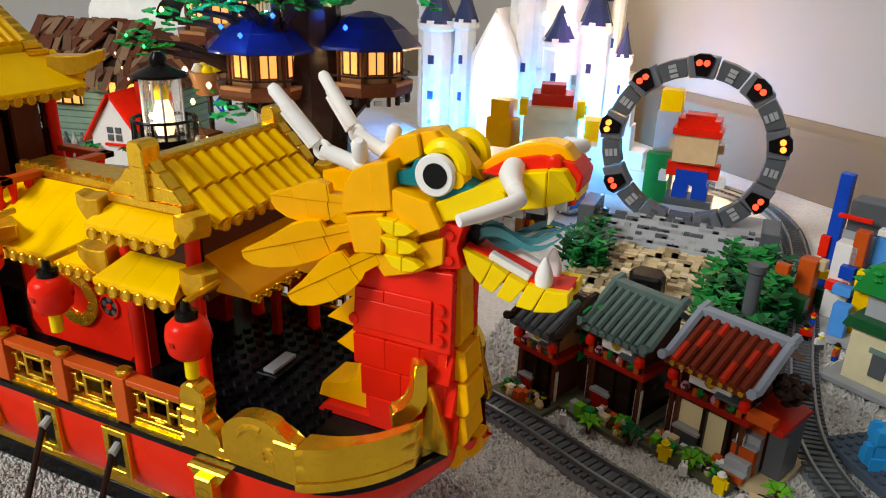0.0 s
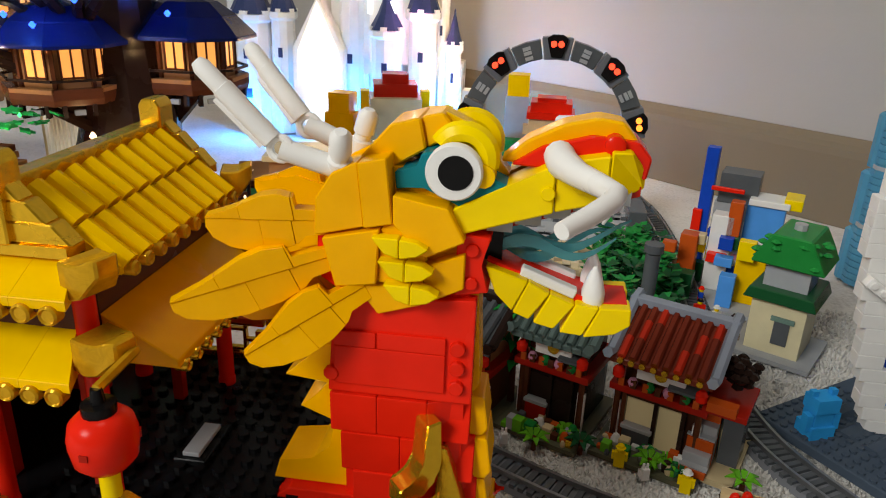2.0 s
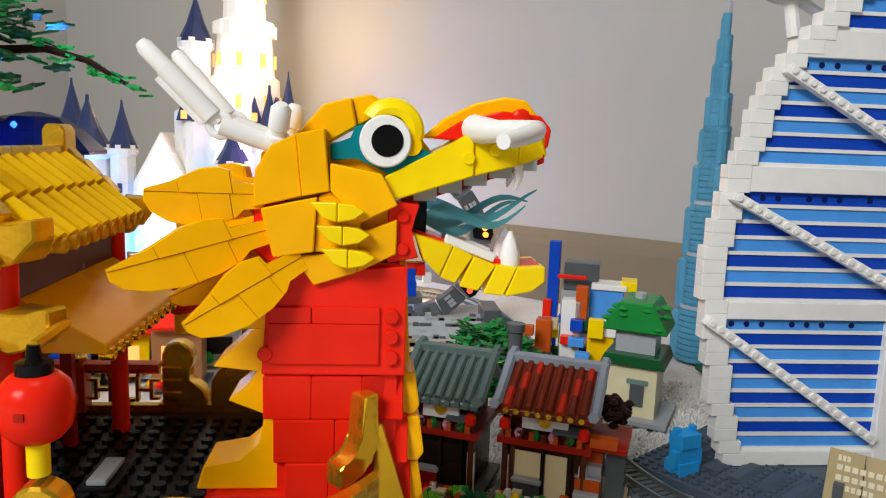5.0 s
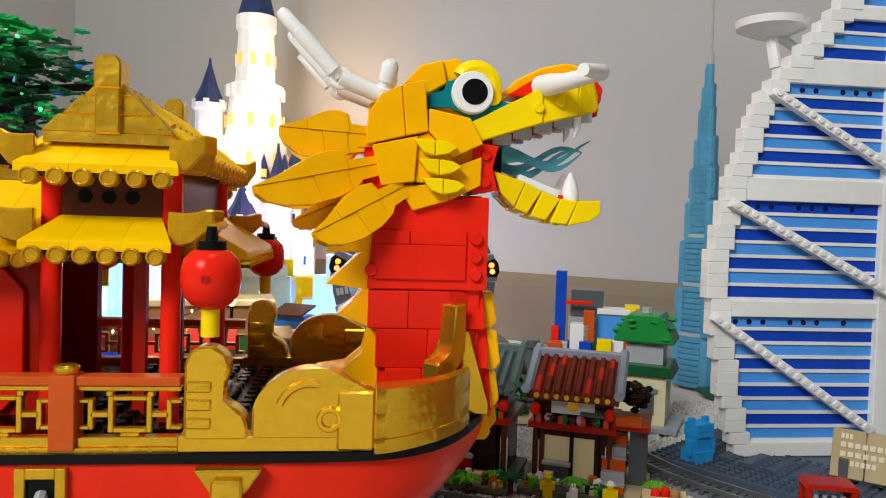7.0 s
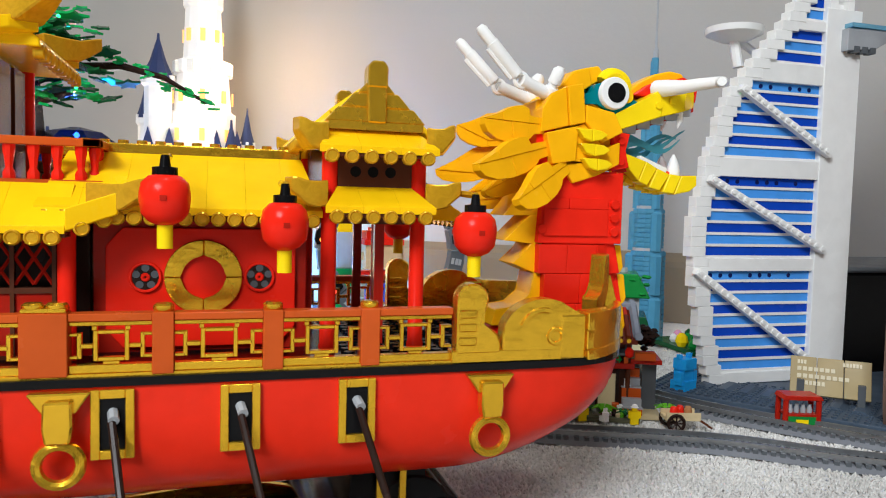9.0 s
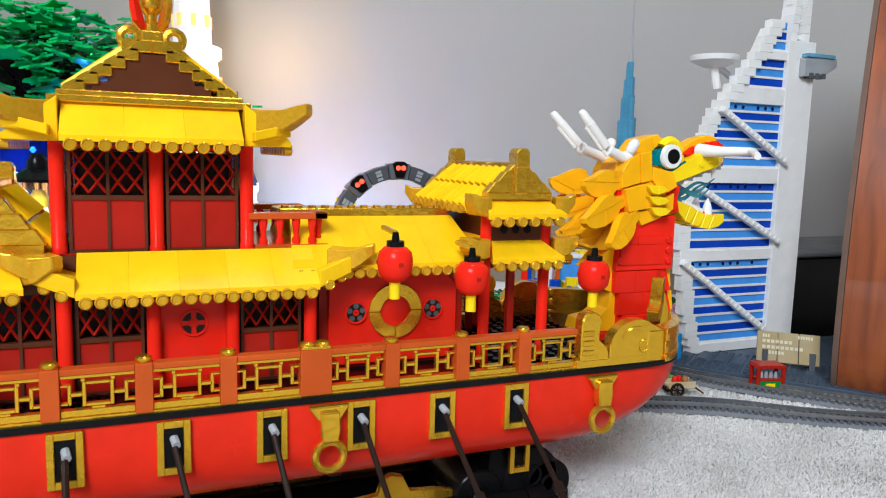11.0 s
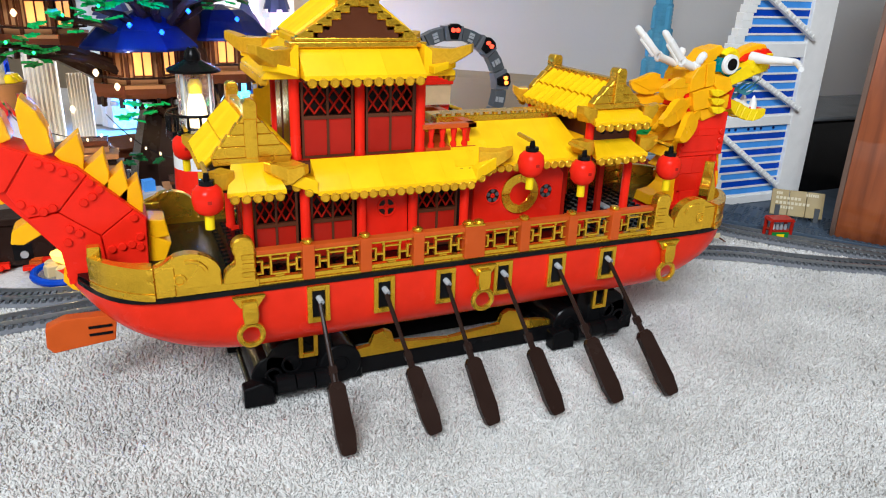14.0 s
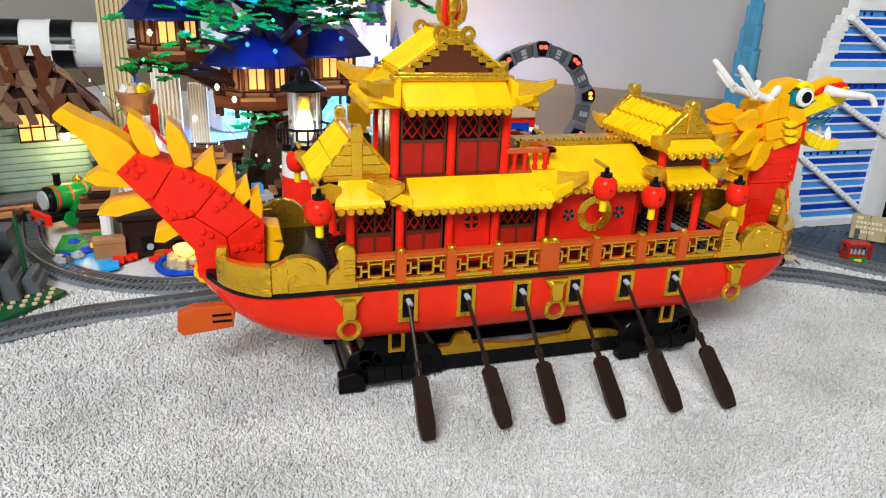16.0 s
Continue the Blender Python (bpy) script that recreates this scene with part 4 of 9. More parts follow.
def slim(body, centre, squeeze):
    """Draw a body and its parts in about a mid-plane of their own: the neck and head are narrower than the hull."""
    for ob in [body] + list(body.children_recursive):
        def moved(y):
            return centre + math.copysign(squeeze(abs(y - YC)), y - YC)
        if ob.matrix_basis == Matrix():
            for v in ob.data.vertices:
                v.co.y = moved(v.co.y)
        else:
            m = ob.matrix_basis.copy()
            m.translation.y = moved(m.translation.y)
            ob.matrix_basis = m


def keep_side(poly, o, d, keep, gap=0.00005):
    """The part of a polygon on one side of a line."""
    out = []
    for p, q in zip(poly, poly[1:] + poly[:1]):
        fp, fq = ((Vector(p) - o).dot(d) - keep * gap) * keep, ((Vector(q) - o).dot(d) - keep * gap) * keep
        if fp >= 0:
            out.append(p)
        if fp * fq < 0:
            out.append(tuple(Vector(p).lerp(Vector(q), fp / (fp - fq))))
    return out


def mane_leaf(parent, tip, root, wide, side):
    """A pointed leaf of plates from its free tip to the cheek: broad in the middle, with a slim stem."""
    ax = (root - tip).normalized()
    ln = (root - tip).length
    up = Vector((0, side, 0))
    out = (up - ax * up.dot(ax)).normalized()
    across = ax.cross(out) * -side
    if across.z < 0:
        across = -across
    m = Matrix((ax, across, out)).transposed().to_4x4()
    m.translation = tip
    w = wide / 0.3
    outline = [(0, 0.03 * w), (0.2 * ln, 0.07 * w), (0.3 * ln, 0.1 * w), (0.46 * ln, 0.15 * w), (0.6 * ln, 0.165 * w), (0.73 * ln, 0.145 * w), (0.75 * ln, 0.08 * w), (1.02 * ln, 0.075 * w), (1.02 * ln, -0.06 * w), (0.84 * ln, -0.065 * w), (0.78 * ln, -0.11 * w), (0.62 * ln, -0.15 * w), (0.4 * ln, -0.165 * w), (0.2 * ln, -0.14 * w), (0.06 * ln, -0.09 * w), (0.0, -0.03 * w)]
    mid = Vector((0, 0.02 * w))
    a, b = keep_side(outline, mid, Vector((0, 1)), 1), keep_side(outline, mid, Vector((0, 1)), -1)
    leaf = part("mane_leaf", slab(B(), [(0.05 * ln, 0.02 * w), (0.5 * ln, 0.1 * w), (0.98 * ln, 0.05 * w), (0.98 * ln, -0.05 * w), (0.5 * ln, -0.1 * w)], -0.0058, -0.0015, "z", m), ORA, parent, "amber leaf-shaped mane piece")
    tilt = Vector((1, 0.18)).normalized()
    for poly, cuts, lift in ((a, (0.3, 0.75), 0.0004), (b, (0.45, 0.72), 0.0)):
        rest = poly
        for k, c in enumerate(cuts):
            piece_, rest = keep_side(rest, Vector((c * ln, 0)), tilt, -1), keep_side(rest, Vector((c * ln, 0)), tilt, 1)
            if len(piece_) > 2:
                part("leaf_plate", slab(B(), piece_, -0.005, lift + 0.0003 * k, "z", m), ORA, leaf, bev=0.00014)
        if len(rest) > 2:
            part("leaf_plate", slab(B(), rest, -0.005, lift, "z", m), ORA, leaf, bev=0.00014)


def neck_and_head():
    neck = part("neck", box(B(), -0.151, -0.11, YC - 0.024, YC + 0.024, 0.1075, 0.196), RED, boat, "red brick neck of the dragon with yellow scales")
    # courses of curved bricks
    courses = [(0.1085, 0.1255, -0.148, -0.104, 0.03), (0.1255, 0.1415, -0.152, -0.1055, 0.0305), (0.1415, 0.157, -0.1555, -0.1075, 0.031)]
    for k, (z0, z1, xa, xb, hw) in enumerate(courses):
        xs = [xa + (xb - xa) * t for t in ((0, 0.45, 0.78, 1.0) if k % 2 else (0, 0.34, 0.7, 1.0))]
        for side in (-1, 1):
            for i, (a, b) in enumerate(zip(xs, xs[1:])):
                y0, y1 = YC + side * hw, YC + side * 0.012
                pts = [(a + 0.0001, z0 + 0.0001), (b - 0.0001, z0 + 0.0001), (b - 0.0001, z1 - 0.0001), (a + 0.0001, z1 - 0.0001)]
                bm = slab(B(), pts, min(y0, y1), max(y0, y1))
                for v in bm.verts:
                    lowered = v.co.z < (z0 + z1) / 2
                    if lowered and abs(v.co.y - y0) < 1e-5:
                        v.co.y -= side * 0.0015
                    if i == 2 and v.co.x > (a + b) / 2 and abs(v.co.y - y0) < 1e-5:
                        v.co.y -= side * 0.013
                part("brick", bm, RED, neck, bev=0.0004)
    for side in (-1, 1):
        y0 = YC + side * 0.0295
        y1 = YC + side * 0.02
        lo, hi = min(y0, y1), max(y0, y1)
        part("side_plate", slab(B(), [(-0.156, 0.1575), (-0.1075, 0.1575), (-0.1075, 0.1955), (-0.1535, 0.192)], lo, hi), RED, neck, bev=0.0004)
        ya = y0 + side * 0.0025
        lo2, hi2 = min(y0, ya), max(y0, ya)
        part("tile", box(B(), -0.1535, -0.1165, lo2, hi2, 0.1615, 0.1755), RED, neck, bev=0.0003)
        part("tile", box(B(), -0.139, -0.1165, lo2, hi2, 0.1757, 0.1815), RED, neck, bev=0.0003)
        part("tile", slab(B(), [(-0.1535, 0.1757), (-0.1395, 0.1757), (-0.1395, 0.1812), (-0.1535, 0.1812)], lo2, hi2 - 0.0006), RED, neck, bev=0.0003)
        for z in (0.164, 0.1712, 0.1784):
            m = Matrix.Translation((-0.1125, y0, z)) @ Matrix.Rotation(radians(90 if side < 0 else -90), 4, "X")
            piece("stud", stud_mesh(RED, 0.0026, 0.002), m, neck)
        m = Matrix.Translation((-0.1545, y0, 0.165)) @ Matrix.Rotation(radians(90 if side < 0 else -90), 4, "X")
        piece("stud", stud_mesh(RED, 0.0026, 0.002), m, neck)
    part("neck_foot", slab(B(), [(-0.178, 0.1085), (-0.146, 0.1085), (-0.146, 0.1135), (-0.172, 0.1135)], YC - 0.028, YC + 0.028), RED, neck, bev=0.0005)
    # throat and back
    for i, (z0, z1, d) in enumerate(((0.157, 0.196, 0), (0.141, 0.1565, 0.004), (0.124, 0.1405, 0.006), (0.1085, 0.1235, 0.006), (0.094, 0.108, 0.003))):
        part("throat_scale", slab(B(), [(-0.115, z0), (-0.1055 + d - 0.002, z0), (-0.1055 + d, z0 + 0.003), (-0.1075 + d, z1), (-0.115, z1)], YC - 0.0125 - d, YC + 0.0125 + d), ORA, neck, bev=0.0006)
    back = [((-0.152, 0.192), (-0.1525, 0.172), (-0.174, 0.1715), (-0.168, 0.179), (-0.16, 0.192)), ((-0.152, 0.172), (-0.151, 0.157), (-0.158, 0.157), (-0.173, 0.1585), (-0.166, 0.165), (-0.159, 0.172)), ((-0.151, 0.157), (-0.149, 0.141), (-0.1555, 0.1415), (-0.168, 0.1465), (-0.161, 0.152), (-0.158, 0.157)), ((-0.149, 0.1415), (-0.147, 0.114), (-0.179, 0.114), (-0.1765, 0.1225), (-0.164, 0.124), (-0.157, 0.13), (-0.1555, 0.1415))]
    for pts in back:
        part("back_fin", slab(B(), pts, YC - 0.02, YC + 0.02), ORA, neck, bev=0.0005)

    head = part("head", slab(B(), [(-0.15, 0.196), (-0.136, 0.192), (-0.114, 0.203), (-0.114, 0.226), (-0.13, 0.236), (-0.146, 0.236)], YC - 0.022, YC + 0.022), ORA, boat, "yellow and orange brick dragon head with an open red mouth")
    for side in (-1, 1):
        def cheek(name, pts, near, far, mat, bev=0.0004, label=""):
            a, b = YC + side * near, YC + side * far
            return part(name, slab(B(), pts, min(a, b), max(a, b)), mat, head, label, bev=bev)
        # cheek bricks
        cheek("cheek_brick", [(-0.158, 0.2145), (-0.1425, 0.2185), (-0.1445, 0.2385), (-0.1525, 0.2345), (-0.1575, 0.2265)], 0.029, 0.018, ORA)
        cheek("cheek_brick", [(-0.1423, 0.2185), (-0.1335, 0.2205), (-0.1355, 0.2405), (-0.1443, 0.2385)], 0.0305, 0.018, ORA)
        cheek("cheek_brick", [(-0.1555, 0.2143), (-0.1515, 0.1985), (-0.1385, 0.2005), (-0.1375, 0.2185)], 0.0305, 0.018, ORA)
        cheek("cheek_brick", [(-0.1515, 0.1983), (-0.1445, 0.1975), (-0.1385, 0.189), (-0.1245, 0.1935), (-0.124, 0.2003)], 0.028, 0.016, ORA)
        cheek("cheek_brick", [(-0.1243, 0.1935), (-0.1115, 0.2), (-0.1115, 0.2115), (-0.124, 0.2065)], 0.0275, 0.016, ORA)
        cheek("cheek_brick", [(-0.1333, 0.2205), (-0.1235, 0.2105), (-0.1115, 0.2165), (-0.117, 0.2265), (-0.1335, 0.2295)], 0.0305, 0.018, ORA)
        cheek("cheek_brick", [(-0.1383, 0.2005), (-0.1243, 0.1995), (-0.1235, 0.2105), (-0.1335, 0.2203), (-0.1373, 0.2185)], 0.0285, 0.016, ORA)
        # three leaf scales
        for i in range(3):
            x, z = -0.1395 + 0.0018 * i, 0.2135 - 0.0075 * i
            for pts in ([(x, z + 0.0035), (x + 0.0085, z + 0.0035), (x + 0.0085, z - 0.0028), (x + 0.004, z - 0.0015)], [(x + 0.0087, z + 0.0035), (x + 0.014, z + 0.0028), (x + 0.0175, z + 0.0008), (x + 0.014, z - 0.0018), (x + 0.0087, z - 0.0028)]):
                cheek("leaf_scale", pts, 0.0335, 0.0285, LEM)
        # teal eye band and the eye
        cheek("eye_band", [(-0.1335, 0.2302), (-0.125, 0.2315), (-0.109, 0.2235), (-0.1, 0.229), (-0.1, 0.2335), (-0.122, 0.2425), (-0.126, 0.2415), (-0.127, 0.2375), (-0.134, 0.2355)], 0.0255, 0.014, TEAL)
        cx, cz = -0.116, 0.237
        y0 = YC + side * 0.029
        eye = part("eye", lathe(B(), (cx, YC, cz), [(0.0085, side * 0.025), (0.0085, side * 0.028), (0.008, side * 0.0287)], 28, "y"), WHITE, head, "round white eye with a black pupil", smooth=True)
        part("pupil", lathe(B(), (cx + 0.0006, YC, cz + 0.0002), [(0.0052, side * 0.0285), (0.0052, side * 0.029)], 24, "y"), BLACK, eye)
        brow = part("brow", hoop(B(), (cx + 0.002, YC + side * 0.022, cz + 0.0035), 0.0075, 0.0034, "y", 12, 8, radians(-15), radians(150)), LEM, head, "lemon yellow rounded brow", smooth=True)
        part("brow_end", lathe(B(), (cx + 0.0085, YC, cz - 0.001), [(0.0035, side * 0.018), (0.0035, side * 0.0265)], 12, "y"), YEL, brow, smooth=True)
        # snout
        cheek("snout_side", [(-0.1165, 0.2165), (-0.0865, 0.2265), (-0.0868, 0.2415), (-0.0935, 0.2375), (-0.116, 0.2255)], 0.0265, 0.008, LEM, 0.0005)
        cheek("snout_side", [(-0.0863, 0.2265), (-0.0715, 0.2305), (-0.0716, 0.2445), (-0.0866, 0.2415)], 0.0255, 0.008, LEM, 0.0005)
        bm = slab(B(), [(-0.0713, 0.2305), (-0.0605, 0.2335), (-0.0605, 0.239), (-0.0655, 0.2455), (-0.0714, 0.2455)], min(YC + side * 0.025, YC), max(YC + side * 0.025, YC))
        for v in bm.verts:
            if v.co.x > -0.062 and abs(v.co.y - YC) > 0.01:
                v.co.y -= side * 0.007
        part("snout_side", bm, LEM, head, bev=0.0005)
        for x, z in ((-0.0885, 0.2325), (-0.0795, 0.2355)):
            m = Matrix.Translation((x, YC + side * 0.026, z)) @ Matrix.Rotation(radians(90 if side < 0 else -90), 4, "X")
            piece("stud", stud_mesh(LEM, 0.0022, 0.0015), m, head)
        # nostril cap
        part("nostril", lathe(B(), (-0.0705, YC, 0.2465), [(0.003, side * 0.016), (0.003, side * 0.0215), (0.002, side * 0.0222)], 12, "y"), RED, head, smooth=True)
        # upper teeth
        for i in range(5):
            x = -0.106 + 0.0085 * i
            part("tooth", box(B(), x, x + 0.0078, YC + side * 0.0185 - 0.002, YC + side * 0.0185 + 0.002, 0.2175 + 0.0028 * i, 0.2222 + 0.0028 * i), LGREY, head)
        part("fang", tube(B(), [(-0.0705, YC + side * 0.019, 0.2305), (-0.07, YC + side * 0.019, 0.226), (-0.0712, YC + side * 0.019, 0.222)], [0.0022, 0.0016, 0.0004], 8), WHITE, head, smooth=True)
        # lower jaw
        jaw = [[(-0.1055, 0.2065), (-0.102, 0.1975), (-0.0965, 0.192), (-0.092, 0.2025)], [(-0.0918, 0.2025), (-0.0962, 0.1915), (-0.091, 0.1895), (-0.085, 0.199)], [(-0.0848, 0.199), (-0.0895, 0.1885), (-0.083, 0.187), (-0.077, 0.196)], [(-0.0768, 0.1962), (-0.081, 0.186), (-0.074, 0.1855), (-0.0695, 0.1955)], [(-0.0693, 0.1955), (-0.0735, 0.185), (-0.064, 0.187), (-0.0595, 0.1905), (-0.0598, 0.196)]]
        for pts in jaw:
            cheek("jaw_scale", pts, 0.0225, 0.012, LEM, 0.0004)
        cheek("lower_teeth", [(-0.094, 0.206), (-0.0765, 0.1995), (-0.0775, 0.1965), (-0.095, 0.203)], 0.0195, 0.0155, WHITE)
        part("fang", lathe(B(), (-0.0715, YC + side * 0.017, 0), [(0.0036, 0.195), (0.0038, 0.199), (0.0026, 0.2035), (0.0006, 0.2075)], 10), WHITE, head, smooth=True)
    # crown, nose ridge, mouth
    for pts, hw, mat in (([(-0.147, 0.2365), (-0.1365, 0.2485), (-0.1275, 0.251), (-0.1255, 0.2415), (-0.1345, 0.236)], 0.0205, ORA), ([(-0.1275, 0.251), (-0.121, 0.2525), (-0.116, 0.2465), (-0.1255, 0.2415)], 0.0185, ORA), ([(-0.121, 0.2525), (-0.112, 0.2485), (-0.1, 0.234), (-0.116, 0.2345)], 0.0125, YEL), ([(-0.147, 0.236), (-0.157, 0.232), (-0.158, 0.2), (-0.145, 0.199)], 0.02, ORA)):
        part("crown_piece", slab(B(), pts, YC - hw, YC + hw), mat, head, bev=0.0006)
    ridge = [(-0.1035, 0.2385), (-0.096, 0.2455), (-0.0855, 0.251), (-0.0755, 0.2535), (-0.068, 0.2525), (-0.0635, 0.247), (-0.0625, 0.2405), (-0.07, 0.2385)]
    part("nose_ridge", slab(B(), ridge, YC - 0.0165, YC + 0.0165), ORA, head, "orange curved nose ridge", bev=0.0008)
    part("nose_red", slab(B(), [(-0.1, 0.2385), (-0.091, 0.2445), (-0.077, 0.2485), (-0.0635, 0.2475), (-0.0595, 0.243), (-0.0605, 0.2365)], YC - 0.0195, YC + 0.0195), RED, head, bev=0.0006)
    part("palate", slab(B(), [(-0.11, 0.215), (-0.0615, 0.2315), (-0.0615, 0.2345), (-0.11, 0.22)], YC - 0.019, YC + 0.019), DRED, head)
    part("mouth_back", slab(B(), [(-0.1145, 0.1965), (-0.104, 0.1985), (-0.107, 0.2075), (-0.104, 0.2165), (-0.1145, 0.2175)], YC - 0.025, YC + 0.025), RED, head, bev=0.0004)
    for side in (-1, 1):
        for z in (0.2125, 0.2015):
            m = Matrix.Translation((-0.1095, YC + side * 0.025, z)) @ Matrix.Rotation(radians(90 if side < 0 else -90), 4, "X")
            piece("stud", stud_mesh(RED, 0.0021, 0.0013), m, head)
    part("tongue_bed", slab(B(), [(-0.1055, 0.2075), (-0.0695, 0.1955), (-0.0605, 0.1962), (-0.0605, 0.192), (-0.0735, 0.1895), (-0.1025, 0.197)], YC - 0.0185, YC + 0.0185), RED, head, bev=0.0004)
    part("throat_dark", box(B(), -0.1065, -0.101, YC - 0.014, YC + 0.014, 0.206, 0.2165), BLACK, head)
    for i, (dy, dz, ln) in enumerate(((-0.011, 0.0, 0.9), (-0.004, 0.003, 1.0), (0.005, -0.001, 0.85), (0.012, 0.002, 0.95))):
        bm = B()
        n = 12
        rows = []
        for k in range(n + 1):
            t = k / n
            x = -0.104 + 0.042 * ln * t
            z = 0.2095 + dz + 0.0035 * math.sin(t * 6.5 + i) + 0.006 * t * t
            w = 0.0019 * (1 - t ** 2) + 0.0003
            rows.append([bm.verts.new((x, YC + dy + q, z + r)) for q, r in ((-0.0008, -w), (0.0008, -w), (0.0008, w), (-0.0008, w))])
        for r0, r1 in zip(rows, rows[1:]):
            for k in range(4):
                bm.faces.new((r0[k], r0[(k + 1) % 4], r1[(k + 1) % 4], r1[k]))
        bm.faces.new(rows[0])
        bm.faces.new(rows[-1][::-1])
        part("breath_wisp", bm, TTEAL, head, "translucent teal breath wisp", smooth=True)
    slim(neck, 0.269, lambda d: d * 0.52)
    slim(head, YH, lambda d: d * 0.3 if d < 0.0157 else d - 0.011)
    part("mane_root", slab(B(), [(-0.159, 0.2), (-0.148, 0.192), (-0.148, 0.226), (-0.158, 0.222)], YH - 0.014, YH + 0.014), RED, head, "red block behind the cheeks", bev=0.0005)
    for side in (-1, 1):
        def far(p):
            return Vector((p[0], p[1] if side < 0 else 2 * YH - p[1], p[2]))
        for tip, root, wide in (((-0.1905, 0.2445, 0.218), (-0.1555, 0.2525, 0.2173), 0.0175), ((-0.1972, 0.2317, 0.1946), (-0.1525, 0.2525, 0.2062), 0.0172), ((-0.1754, 0.2335, 0.1785), (-0.1425, 0.2505, 0.1972), 0.017), ((-0.1855, 0.2542, 0.1827), (-0.15, 0.262, 0.2), 0.0125)):
            mane_leaf(head, far(tip), far(root), wide, side)
        # white hooked whisker
        path = [far(p) for p in ((-0.0862, 0.259, 0.2425), (-0.085, 0.252, 0.2418), (-0.0808, 0.2425, 0.2414), (-0.0755, 0.2315, 0.2419), (-0.0722, 0.2242, 0.2419), (-0.0738, 0.2195, 0.2412), (-0.0795, 0.2118, 0.2396), (-0.0855, 0.2043, 0.2383))]
        part("whisker", tube(B(), path, [0.0046, 0.0046, 0.0036, 0.0031, 0.0029, 0.0028, 0.0026, 0.0022], 12), WHITE, head, "white hooked whisker", smooth=True)
        # jointed horn with a ribbed knob before it
        pin = Vector((-0.1686, 0.2528, 0.2402) if side < 0 else (-0.1694, 0.2825, 0.2411))
        top = Vector((-0.1924, 0.2515, 0.2647) if side < 0 else (-0.1916, 0.2886, 0.2655))
        knob = Vector((-0.1488, 0.2487, 0.2475) if side < 0 else (-0.1474, 0.278, 0.2487))
        base = Vector((-0.1515, 0.256 if side < 0 else 0.2795, 0.2345))
        horn = part("horn", tube(B(), [base, pin], 0.0034, 10), WHITE, head, "white jointed horn", smooth=True)
        part("horn_joint", hoop(B(), pin, 0.0034, 0.0013, "y", 18, 8), WHITE, horn, smooth=True)
        d = (top - pin).normalized()
        part("horn_tip", tube(B(), [pin + d * 0.0035, pin + d * 0.024, pin + d * 0.0242, top - d * 0.002, top], [0.0033, 0.0033, 0.0029, 0.0028, 0.0018], 12), WHITE, horn, smooth=True)
        part("horn_rib", tube(B(), [pin + d * 0.004 + Vector((-0.003, 0, -0.0026)), pin + d * 0.023 + Vector((-0.003, 0, -0.0026))], 0.0011, 6), WHITE, horn, smooth=True)
        k = (knob - base).normalized()
        part("horn_knob", tube(B(), [base, base + k * 0.004, base + k * 0.0045, base + k * 0.0062, base + k * 0.0068, knob - k * 0.002, knob], [0.0038, 0.0038, 0.0028, 0.0028, 0.0035, 0.0034, 0.0018], 12), WHITE, horn, smooth=True)


